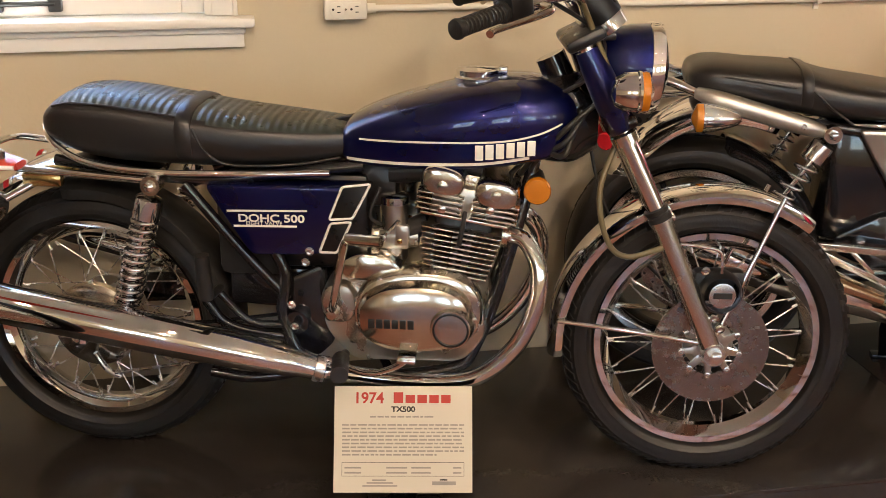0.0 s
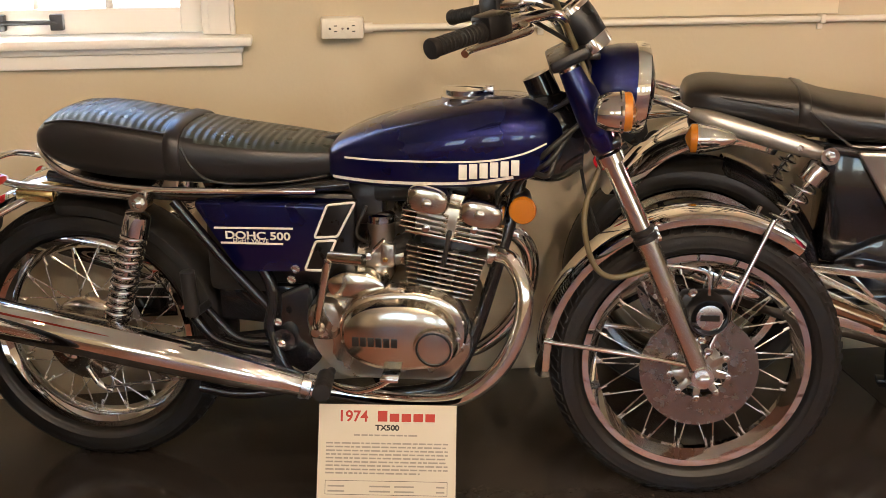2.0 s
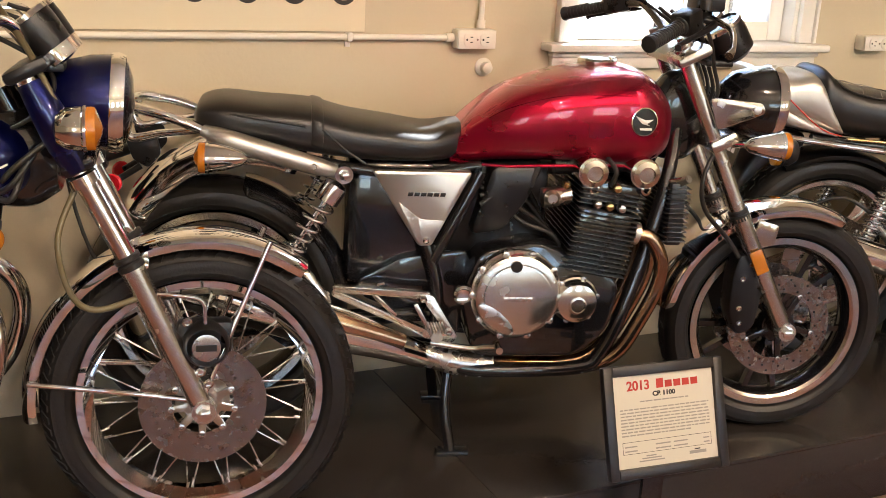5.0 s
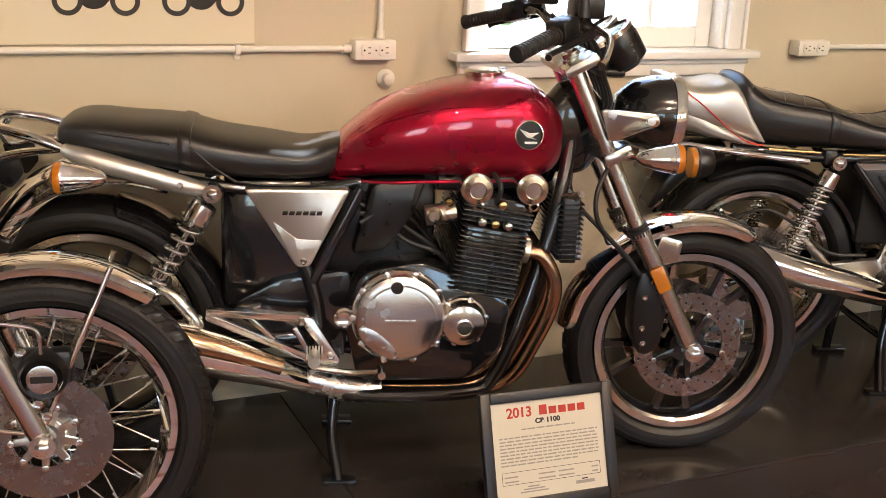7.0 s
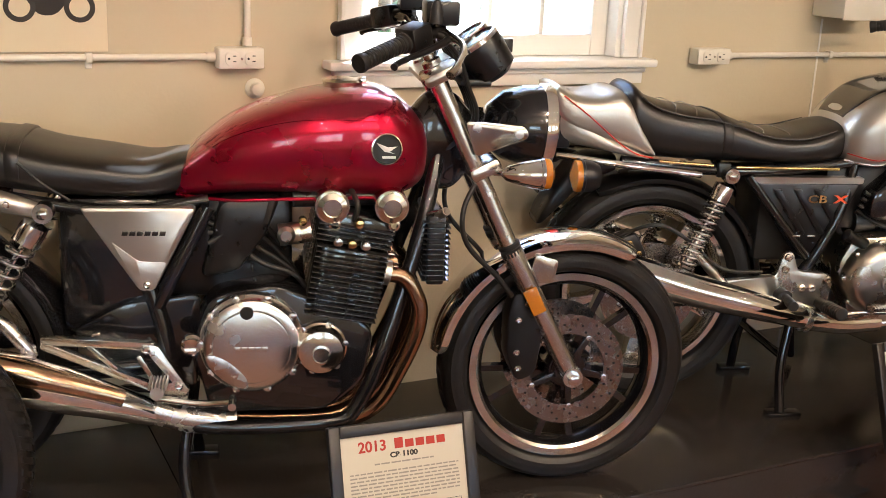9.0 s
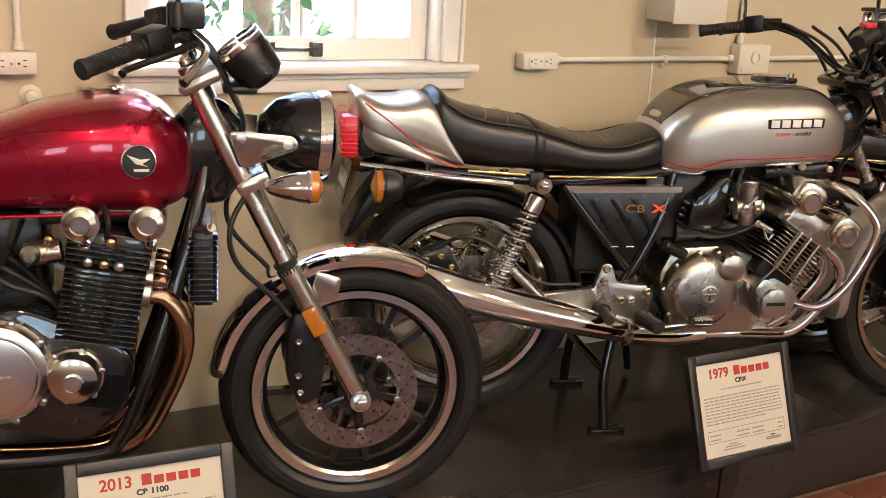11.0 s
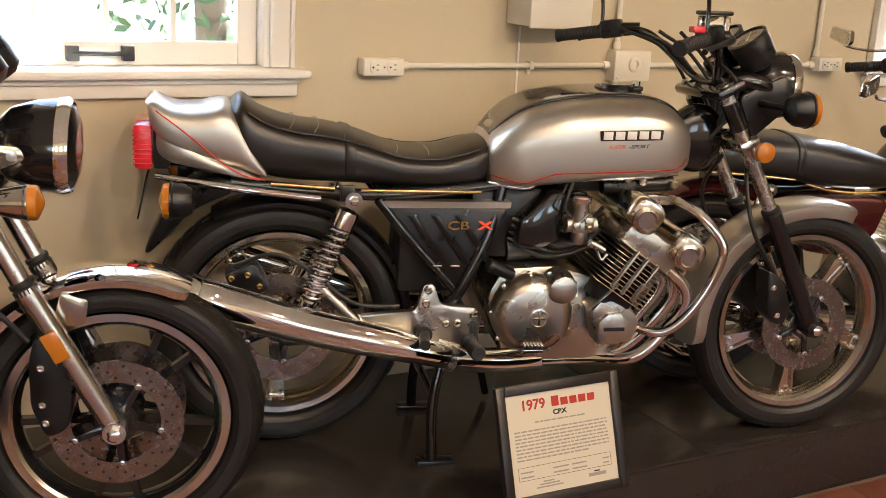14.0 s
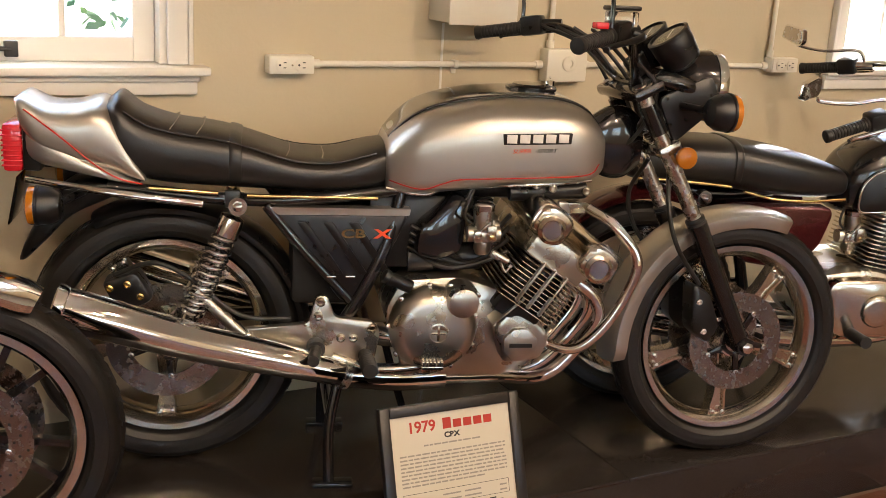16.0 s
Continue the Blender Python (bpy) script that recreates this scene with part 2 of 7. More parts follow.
def block(x0, x1, y0, y1, z0, z1, bev=0.004):
    """A box with eased edges."""
    bm = bmesh.new()
    bmesh.ops.create_cube(bm, size=1)
    for v in bm.verts:
        v.co = ((x0 + x1) / 2 + v.co.x * (x1 - x0), (y0 + y1) / 2 + v.co.y * (y1 - y0), (z0 + z1) / 2 + v.co.z * (z1 - z0))
    if bev:
        bmesh.ops.bevel(bm, geom=bm.edges[:], offset=bev, segments=2, affect="EDGES", profile=0.5)
    bm.verts.index_update()
    geo = [tuple(v.co) for v in bm.verts], [tuple(v.index for v in f.verts) for f in bm.faces]
    bm.free()
    return geo


def ellipse(cx, cz, a, b, tilt=0, n=40, power=2.0):
    out = []
    t = radians(tilt)
    for j in range(n):
        k = 2 * math.pi * j / n
        c, s = math.cos(k), math.sin(k)
        x = a * math.copysign(abs(c) ** (2 / power), c)
        z = b * math.copysign(abs(s) ** (2 / power), s)
        out.append((cx + x * math.cos(t) - z * math.sin(t), cz + x * math.sin(t) + z * math.cos(t)))
    return out


def meshdata(name, geo, material, sharp=38):
    me = bpy.data.meshes.new(name)
    me.from_pydata([tuple(p) for p in geo[0]], [], geo[1])
    me.validate()
    me.materials.append(material)
    me.shade_smooth()
    me.set_sharp_from_angle(angle=radians(sharp))
    bm = bmesh.new()
    bm.from_mesh(me)
    bmesh.ops.recalc_face_normals(bm, faces=bm.faces[:])
    bm.to_mesh(me)
    bm.free()
    return me


def part(name, geo, material, parent=None, label="", m=None, sharp=38):
    ob = new(name, geo if isinstance(geo, bpy.types.Mesh) else meshdata(name, geo, material, sharp))
    if parent:
        ob.parent = parent
    if m is not None:
        ob.matrix_basis = m
    return tagged(ob, label)


def thing(name, m, label, category, group=""):
    ob = new(name)
    ob.empty_display_size = 0.1
    ob.matrix_basis = m
    return tagged(ob, label, category, group)


def lettering(name, text, size, material, parent, m, depth=0.0006, stretch=1.0, bold=0.0, align="LEFT", slant=0.0):
    cu = bpy.data.curves.new(name, "FONT")
    cu.body, cu.size, cu.extrude, cu.align_x, cu.shear, cu.offset = text, size, depth, align, slant, bold
    tmp = new(name, cu)
    me = bpy.data.meshes.new_from_object(tmp.evaluated_get(bpy.context.evaluated_depsgraph_get()))
    bpy.data.objects.remove(tmp)
    me.transform(Matrix.Diagonal((stretch, 1, 1, 1)))
    me.materials.clear()
    me.materials.append(material)
    ob = new(name, me)
    ob.parent = parent
    ob.matrix_basis = m
    return ob


# the side of a machine that faces the aisle is -Y; letters stand upright on it
def on_side(x, y, z, turn=0, yaw=0):
    return pose(x, y, z, 90, 0, 0) @ pose(0, 0, 0, 0, yaw, turn)


# ---- room ----
WY, P, X0, X1, YB, TOP = 3.03, 0.21, -4.0, 9.5, -4.5, 3.2
WINDOWS = [(-0.76, 0.10), (2.415, 3.275), (5.675, 6.535)]
WZ0, WZ1, THICK = 1.175, 2.38, 0.22


def structure(name, geo, material, label):
    return tagged(part(name, geo, material), label, name.split("_")[0], kind="structure")


def wall_with_openings(name, y0, y1, holes, z0, z1, label):
    geos, x = [], X0
    for a, b in holes:
        geos.append(block(x, a, y0, y1, 0, TOP, 0))
        geos.append(block(a, b, y0, y1, 0, z0, 0))
        geos.append(block(a, b, y0, y1, z1, TOP, 0))
        x = b
    geos.append(block(x, X1, y0, y1, 0, TOP, 0))
    return structure(name, join(*geos), WALL, label)


wall_with_openings("wall_north", WY, WY + THICK, WINDOWS, WZ0, WZ1, "cream painted plaster wall with sash windows")
BACK = [(-3.2, -1.9), (-1.0, 0.3), (1.2, 2.5), (3.4, 4.7), (5.6, 6.9)]
wall_with_openings("wall_south", YB - THICK, YB, BACK, 0.95, 2.3, "cream painted plaster wall behind the aisle")
structure("wall_west", block(X0 - 0.2, X0, YB - THICK, WY + THICK, 0, TOP, 0), WALL, "cream painted plaster end wall")
structure("wall_east", block(X1, X1 + 0.2, YB - THICK, WY + THICK, 0, TOP, 0), WALL, "cream painted plaster end wall")
structure("ceiling", block(X0 - 0.2, X1 + 0.2, YB - THICK, WY + THICK, TOP, TOP + 0.15, 0), CEIL, "off-white painted ceiling")
structure("floor", block(X0 - 0.2, X1 + 0.2, YB - THICK, WY + THICK, -0.2, -0.006, 0), MORTAR, "red brick paver floor with sandy joints")
structure("ground", ([(-900, WY + THICK, -0.35), (900, WY + THICK, -0.35), (900, 1500, -0.35), (-900, 1500, -0.35)], [(0, 1, 2, 3)]), LAWN, "pale sunlit gravel yard outside the windows")
structure("ground_south", ([(-900, -1500, -0.35), (900, -1500, -0.35), (900, YB - THICK, -0.35), (-900, YB - THICK, -0.35)], [(0, 1, 2, 3)]), LAWN, "pale sunlit gravel yard behind the building")



def yard_tree(x, y, h, seed):
    """Broadleaf tree: tapered trunk, limbs and a loose crown of small leaf clumps."""
    rng = random.Random(seed)
    k = thing("tree", pose(x, y, -0.35), "green broadleaf tree in the sunlit yard", "tree", "yard trees")
    part("trunk", tube([(0, 0, 0), (0.05, 0.03, h * 0.25), (-0.04, 0.0, h * 0.5), (0.02, 0.05, h * 0.8)], [0.17, 0.13, 0.10, 0.04], 10), BARK, k)
    for q in range(6):
        a, z = q * 1.05 + rng.random(), h * (0.28 + 0.08 * q)
        e = (math.cos(a) * h * 0.22, math.sin(a) * h * 0.22, z + h * 0.14)
        part("limb", tube([(0, 0, z), (e[0] * 0.5, e[1] * 0.5, z + h * 0.05), e], [0.06, 0.045, 0.02], 8), BARK, k)
    v, f = [], []
    for q in range(2600):
        a, b, w = rng.uniform(0, 6.283), rng.uniform(-1, 1), rng.random() ** 0.4
        lump = 1 + 0.25 * math.sin(3 * a + seed) + 0.18 * math.sin(5 * b + 2 * a)
        c = Vector((math.cos(a) * math.sqrt(1 - b * b) * w * lump * h * 0.34, math.sin(a) * math.sqrt(1 - b * b) * w * lump * h * 0.34, h * 0.60 + b * w * h * 0.38))
        u = Vector((rng.uniform(-1, 1), rng.uniform(-1, 1), rng.uniform(-1, 1))).normalized()
        t = u.orthogonal().normalized()
        n, l = len(v), rng.uniform(0.05, 0.11)
        v += [tuple(c - u * l), tuple(c + t * l * 0.5), tuple(c + u * l), tuple(c - t * l * 0.5)]
        f.append((n, n + 1, n + 2, n + 3))
    tagged(part("crown", (v, f), LEAF, k), "loose green leaf crown", kind="stuff")


for tx, ty, th, ts in ((1.2, 9.5, 5.5, 1), (4.6, 8.2, 4.6, 2), (6.4, 12.0, 6.0, 3), (8.6, 10.0, 5.2, 4)):
    yard_tree(tx, ty, th, ts)

# display platform, butted sheets with a fine joint
EDGE = 2.19
plat = structure("platform", block(X0, X1, EDGE, WY - 0.002, 0, P - 0.012, 0.003), PLATFORM, "low black display platform with a satin top")
for k, (a, b) in enumerate(((-3.98, -0.62), (-0.618, 1.82), (1.822, 4.26), (4.262, 6.70), (6.702, 9.48))):
    part("top_sheet", block(a, b, EDGE - 0.004, WY - 0.004, P - 0.011, P, 0.002), PLATFORM, plat)


def window(name, a, b, y, z0, z1, out, detail=True):
    """Sash window in an opening; out is +1 where outdoors lies towards +Y."""
    w = tagged(new(name), "white painted wooden sash window with small panes", "window", kind="structure")
    yin = y - out * 0.001
    s = out

    def blk(x0, x1, d0, d1, za, zb, bev=0.003):
        ya, yb = sorted((yin + s * d0, yin + s * d1))
        return block(x0, x1, ya, yb, za, zb, bev)
    c = 0.048
    # flat casing on the room side with an outer bead
    for n, g in (("casing", blk(a - c, a + 0.004, -0.02, 0, z0 + 0.004, z1)), ("casing", blk(b - 0.004, b + c, -0.02, 0, z0 + 0.004, z1)),
                 ("casing", blk(a - c, b + c, -0.022, 0, z1 + 0.001, z1 + 0.09)), ("casing_bead", blk(b + c, b + c + 0.012, -0.03, 0, z0 + 0.004, z1)),
                 ("casing_bead", blk(a - c - 0.012, a - c, -0.03, 0, z0 + 0.004, z1))):
        part(n, g, TRIM, w)
    part("window_sill", blk(a - 0.10, b + 0.10, -0.06, 0.10, z0 - 0.022, z0 + 0.002, 0.007), TRIM, w)
    part("apron", blk(a - 0.072, b + 0.072, -0.022, 0, z0 - 0.074, z0 - 0.023, 0.003), TRIM, w)
    part("apron_bead", blk(a - 0.077, b + 0.077, -0.032, 0, z0 - 0.040, z0 - 0.0235, 0.005), TRIM, w)
    part("jamb", blk(a, a + 0.022, 0, 0.2, z0 + 0.003, z1), TRIM, w)
    part("jamb", blk(b - 0.022, b, 0, 0.2, z0 + 0.003, z1), TRIM, w)
    part("head", blk(a + 0.023, b - 0.023, 0, 0.2, z1 - 0.02, z1), TRIM, w)
    st = 0.055
    mid = min((z0 + z1) / 2, z0 + 0.70)
    for d, za, zb in ((0.05, z0 + 0.004, mid + 0.02), (0.095, mid - 0.015, z1 - 0.021)):
        i0, i1 = a + 0.024, b - 0.024
        part("stile", blk(i0, i0 + st, d, d + 0.038, za, zb), TRIM, w)
        part("stile", blk(i1 - st, i1, d, d + 0.038, za, zb), TRIM, w)
        part("bottom_rail", blk(i0 + st, i1 - st, d, d + 0.038, za, za + 0.062), TRIM, w)
        part("top_rail", blk(i0 + st, i1 - st, d, d + 0.038, zb - 0.035, zb), TRIM, w)
        g0, g1, h0, h1 = i0 + st, i1 - st, za + 0.062, zb - 0.035
        for k in range(4):
            pa, pb = g0 + (g1 - g0) * k / 4, g0 + (g1 - g0) * (k + 1) / 4
            if k:
                part("muntin", blk(pa - 0.009, pa + 0.009, d + 0.004, d + 0.034, h0, h1, 0.004), TRIM, w)
            for h in range(2):
                za2, zb2 = h0 + (h1 - h0) * h / 2, h0 + (h1 - h0) * (h + 1) / 2
                ya = yin + s * (d + 0.018)
                pane = part("pane", ([(pa, ya, za2), (pb, ya, za2), (pb, ya, zb2), (pa, ya, zb2), (pa, ya + s * 0.003, za2), (pb, ya + s * 0.003, za2), (pb, ya + s * 0.003, zb2), (pa, ya + s * 0.003, zb2)],
                                     [(0, 1, 2, 3), (7, 6, 5, 4), (0, 4, 5, 1), (1, 5, 6, 2), (2, 6, 7, 3), (3, 7, 4, 0)]), GLASS, w)
                pane.visible_shadow = False
        part("muntin", blk(g0, g1, d + 0.006, d + 0.032, (h0 + h1) / 2 - 0.009, (h0 + h1) / 2 + 0.009, 0.004), TRIM, w)
    if detail:
        xm, zm, yl = (a + b) / 2 - 0.02, z0 + 0.036, yin + s * 0.05
        h = part("lift_handle", join(bar((xm - 0.07, yl - s * 0.022, zm), (xm + 0.07, yl - s * 0.022, zm), 0.006)), IRON, w, "dark metal lift handle")
        for dx in (-0.07, 0.07):
            part("foot", block(xm + dx - 0.016, xm + dx + 0.016, min(yl, yl - s * 0.026), max(yl, yl - s * 0.026), zm - 0.02, zm + 0.02, 0.003), IRON, h)
    return w


for k, (a, b) in enumerate(WINDOWS):
    window("window_%d" % (k + 1), a, b, WY, WZ0, WZ1, 1)
for k, (a, b) in enumerate(BACK):
    window("window_%d" % (k + 4), a, b, YB, 0.95, 2.3, -1, False)


def outlet(x0, x1, z0, z1, label):
    """Surface box with two duplex faces."""
    o = thing("wall_outlet", pose((x0 + x1) / 2, WY, (z0 + z1) / 2), label, "outlet", "wall outlets")
    w, h = (x1 - x0) / 2, (z1 - z0) / 2
    part("box", block(-w, w, -0.042, -0.0005, -h, h, 0.006), PLATE, o)
    part("cover", block(-w * 0.97, w * 0.97, -0.047, -0.0425, -h * 0.95, h * 0.95, 0.002), PLATE, o)
    for dx in (-w * 0.42, w * 0.42):
        f = part("receptacle", prism(ellipse(dx, 0, 0.018, 0.0175, 0, 20, 3), -0.047, -0.0505, 0.001), PLATE, o)
        for ax, az in ((0.005, 0.007), (0.005, -0.007)):
            part("slot", block(dx + ax - 0.004, dx + ax + 0.004, -0.0516, -0.0508, az - 0.0012, az + 0.0012, 0), DARKSLOT, f)
        part("slot", prism(ellipse(dx - 0.009, 0, 0.003, 0.003, 0, 10), -0.0506, -0.0516, 0.0003), DARKSLOT, f)
    part("screw", turned([(0.003, 0), (0.003, 0.0015), (0.001, 0.002)], (0, -0.047, 0), (0, -1, 0), 10), STEEL, o)
    return o


outlet(0.372, 0.480, 1.165, 1.218, "white duplex outlet box mounted on the wall")
outlet(2.022, 2.142, 1.160, 1.214, "white duplex outlet box where two conduits meet")
outlet(3.535, 3.665, 1.157, 1.207, "white duplex outlet box mounted on the wall")
outlet(5.325, 5.442, 1.162, 1.212, "white duplex outlet box near the window")


def raceway(a, b, label):
    c = thing("conduit", pose(a[0], WY, a[1]), label, "conduit")
    d = (b[0] - a[0], 0, b[1] - a[1])
    part("pipe", bar((0, -0.016, 0), (d[0], -0.016, d[2]), 0.0085, n=10), PLATE, c)
    n = max(1, int(Vector(d).length / 0.55))
    for k in range(n):
        t = (k + 0.6) / n
        x, z = d[0] * t, d[2] * t
        if abs(d[0]) > abs(d[2]):
            g = join(block(x - 0.008, x + 0.008, -0.027, -0.0005, z - 0.012, z + 0.012, 0.003), block(x - 0.008, x + 0.008, -0.008, -0.0005, z - 0.028, z - 0.012, 0.002))
        else:
            g = join(block(x - 0.012, x + 0.012, -0.027, -0.0005, z - 0.008, z + 0.008, 0.003), block(x + 0.012, x + 0.028, -0.008, -0.0005, z - 0.008, z + 0.008, 0.002))
        part("strap", g, PLATE, c)
    for p, s in ((0, 1), (1, -1)):
        q = Vector((d[0] * p, -0.016, d[2] * p))
        u = Vector(d).normalized() * s
        part("connector", bar(q, q + u * 0.022, 0.0125, n=12), PLATE, c)
    return c


raceway((0.482, 1.189), (2.02, 1.189), "cream painted conduit pipe along the wall")
raceway((2.105, 1.216), (2.105, 3.19), "cream painted conduit pipe rising up the wall")
raceway((3.667, 1.183), (4.413, 1.183), "cream painted conduit pipe along the wall")
raceway((4.562, 1.183), (5.323, 1.183), "cream painted conduit pipe along the wall")
raceway((5.335, 1.214), (5.335, 3.19), "cream painted conduit pipe rising up the wall")

jb = thing("junction_box", pose(4.487, WY, 1.183), "cream square junction box with a round socket", "junction box")
part("box", block(-0.073, 0.073, -0.05, -0.0005, -0.05, 0.05, 0.006), PLATE, jb)
part("socket", turned([(0.024, 0), (0.024, 0.004), (0.02, 0.006), (0.012, 0.006), (0.012, 0.001), (0.001, 0.001)], (0.005, -0.05, 0.006), (0, -1, 0), 24), PLATE, jb)
part("screw", turned([(0.004, 0), (0.004, 0.002), (0.001, 0.003)], (-0.06, -0.05, -0.035), (0, -1, 0), 10), STEEL, jb)
raceway((4.44, 1.235), (4.44, 3.19), "cream painted conduit pipe rising up the wall")

kb = thing("wall_plug", pose(2.128, WY, 1.105), "round cream plug on the wall under the outlet", "wall plug")
part("flange", turned([(0.026, 0.0005), (0.026, 0.006), (0.02, 0.012), (0.016, 0.014)], (0, 0, 0), (0, -1, 0), 28), PLATE, kb)
part("knob", turned([(0.015, 0.014), (0.017, 0.02), (0.015, 0.032), (0.007, 0.036)], (0, 0, 0), (0, -1, 0), 24), PLATE, kb)

wb = thing("wall_box", pose(4.13, WY, 1.40), "beige metal box hung high on the wall", "wall box")
part("case", block(-0.105, 0.105, -0.14, -0.0005, -0.09, 0.12, 0.006), PLATE, wb)
part("lid", block(-0.11, 0.11, -0.146, -0.1405, -0.094, 0.124, 0.003), PLATE, wb)
sm = tagged(part("trim_seam", block(4.072, 4.080, WY - 0.003, WY - 0.0005, P, 1.30, 0.001), TRIM), "narrow painted cover strip on the wall", "trim", kind="structure")

po = thing("poster", pose(1.2625, WY, 1.202), "cream poster with a row of small drawn machines", "poster")
part("board", block(-0.4975, 0.4975, -0.008, -0.0005, 0, 0.80, 0.001), POSTER, po)
for bx in (-0.33, 0.04, 0.30):
    for q in range(3):
        for dx in (0.0, 0.135):
            zc = 0.105 + q * 0.24
            g = turned([(0.036, 0), (0.036, 0.0015), (0.024, 0.0015), (0.024, 0)], (bx + dx, -0.0082, zc), (0, -1, 0), 28)
            part("drawn_wheel", g, INK, po)
        part("drawn_body", prism(rounded([(bx + 0.0, zc + 0.04), (bx + 0.02, zc + 0.085), (bx + 0.12, zc + 0.095), (bx + 0.14, zc + 0.05), (bx + 0.08, zc - 0.02), (bx + 0.04, zc - 0.02)], 0.02), -0.0084, -0.0096, 0.0004), INK, po)


# ---- information signs ----
def sign(m, year, model, w, h, label, framed, brand_w):
    s = thing("information_sign", m, label, "sign", "information signs")
    e = 0.024 if framed else 0.0
    if framed:
        for n, g in (("frame_side", block(-w / 2 - e, -w / 2, -0.012, 0.008, -e, h + e, 0.003)), ("frame_side", block(w / 2, w / 2 + e, -0.012, 0.008, -e, h + e, 0.003)),
                     ("frame_rail", block(-w / 2, w / 2, -0.012, 0.008, -e, 0, 0.003)), ("frame_rail", block(-w / 2, w / 2, -0.012, 0.008, h, h + e, 0.003))):
            part(n, g, FRAMEWOOD, s, "black wooden frame")
    part("backing", block(-w / 2, w / 2, 0.0, 0.005, 0, h, 0), FRAMEWOOD, s)
    part("card", block(-w / 2 + 0.0005, w / 2 - 0.0005, -0.0025, -0.0005, 0.0005, h - 0.0005, 0), PAPER, s)
    part("easel_leg", moved(block(-0.02, 0.02, 0, 0.005, 0, h * 0.86, 0.001), pose(0, 0.012, h * 0.80, 44, 0, 0) @ Matrix.Translation((0, 0, -h * 0.86))), FRAMEWOOD, s)
    y = -0.0032
    k = h / 0.235
    up = lambda x, z: pose(x, y, z, 90, 0, 0)
    lettering("year_text", year, 0.034 * k, REDINK, s, up(-w * 0.36, h - 0.038 * k), stretch=1.0, bold=0.0007)
    bw = w * 0.43 / 5
    for q in range(5):
        hh = 0.024 * k if q == 0 else 0.018 * k
        part("brand_mark", block(-w * 0.07 + bw * q, -w * 0.07 + bw * (q + 0.8), y - 0.0004, y, h - 0.038 * k, h - 0.038 * k + hh, 0), REDINK, s)
    lettering("model_text", model, 0.0165 * k, INK, s, up(0, h - 0.057 * k), align="CENTER", bold=0.0006, stretch=1.15)
    rng = random.Random(year)
    lines = [(0, h - 0.070 * k, w * 0.48)] + [(0, h - (0.088 + 0.0082 * r) * k, w * 0.88) for r in range(9)]
    for r, (cx, z, lw) in enumerate(lines):
        x = -lw / 2
        if r == 9:
            lw *= 0.55
        geos = []
        while x < lw / 2 - 0.004:
            ww = min(rng.uniform(0.006, 0.021), lw / 2 - x)
            geos.append(block(x, x + ww, y - 0.0003, y, z, z + 0.0034 * k, 0))
            x += ww + 0.0028
        part("text_line", join(*geos), GREYINK, s)
    z0, z1 = 0.036 * k, 0.066 * k
    for g in (block(-w * 0.44, w * 0.44, y - 0.0003, y, z0, z0 + 0.0009, 0), block(-w * 0.44, w * 0.44, y - 0.0003, y, z1, z1 + 0.0009, 0),
              block(-w * 0.44, -w * 0.44 + 0.0009, y - 0.0003, y, z0, z1, 0), block(w * 0.44 - 0.0009, w * 0.44, y - 0.0003, y, z0, z1, 0)):
        part("table_rule", g, INK, s)
    for q, z in enumerate((0.053 * k, 0.042 * k)):
        for a, b in ((-0.42, -0.30), (-0.12, 0.03), (0.06, 0.2), (0.36, 0.42)):
            part("table_text", block(w * a, w * b, y - 0.0003, y, z, z + 0.0034 * k, 0), GREYINK, s)
    for a, b, z in ((-0.22, -0.12, 0.026), (-0.26, -0.07, 0.020), (-0.29, -0.04, 0.0135)):
        part("credit_text", block(w * a, w * b, y - 0.0003, y, z * k, (z + 0.0032) * k, 0), GREYINK, s)
    part("museum_mark", block(w * 0.21, w * 0.38, y - 0.0003, y, 0.017 * k, 0.025 * k, 0), GREYINK, s)
    part("museum_mark", block(w * 0.265, w * 0.32, y - 0.0003, y, 0.027 * k, 0.030 * k, 0), INK, s)
    return s


# ---- motorcycle parts ----
# In a machine's own space X runs forward, -Y is its right-hand side, the origin lies on the ground under the front axle.
def body_at(st, x):
    """Interpolated bottom, top and half width of a lofted body at x."""
    st = spline(st, 8)
    xs = [s[0] for s in st]
    return [float(np.interp(x, xs, [s[k] for s in st])) for k in (1, 2, 3)]


def side_y(st, x, z, power, low=None):
    zb, zt, hw = body_at(st, x)
    zc, hz = (zb + zt) / 2, (zt - zb) / 2
    if low and z < zc:
        power = low
    q = min(1, abs(z - zc) / hz)
    return hw * (1 - q ** power) ** (1 / power)


def body(st, power=2.6, n=36, per=5, squeeze=0.0, low=None):
    """Tank, seat or tail lofted along x from (x, bottom, top, half width)."""
    st = [tuple(q) for q in spline(st, per)]
    rings = []
    for x, zb, zt, hw in st:
        zc, hz = (zb + zt) / 2, max((zt - zb) / 2, 0.002)
        ring = []
        for j in range(n):
            a = 2 * math.pi * j / n
            c, s = math.cos(a), math.sin(a)
            pw = low if low and s < 0 else power
            y = hw * math.copysign(abs(c) ** (2 / pw), c)
            z = hz * math.copysign(abs(s) ** (2 / pw), s)
            y *= 1 - squeeze * max(0, z / hz)
            ring.append((x, y, zc + z))
        rings.append(ring)
    return loft(rings)


def strap_over(st, power, x, w, lift=0.004):
    """A flat strap laid over a lofted seat."""
    rows = []
    for dx, l in ((-w, 0.0), (-w * 0.8, lift), (w * 0.8, lift), (w, 0.0)):
        zb, zt, hw = body_at(st, x + dx)
        rows.append((x + dx, zb + 0.004, zt + l, hw + l))
    return body(rows, power, 40, 2)


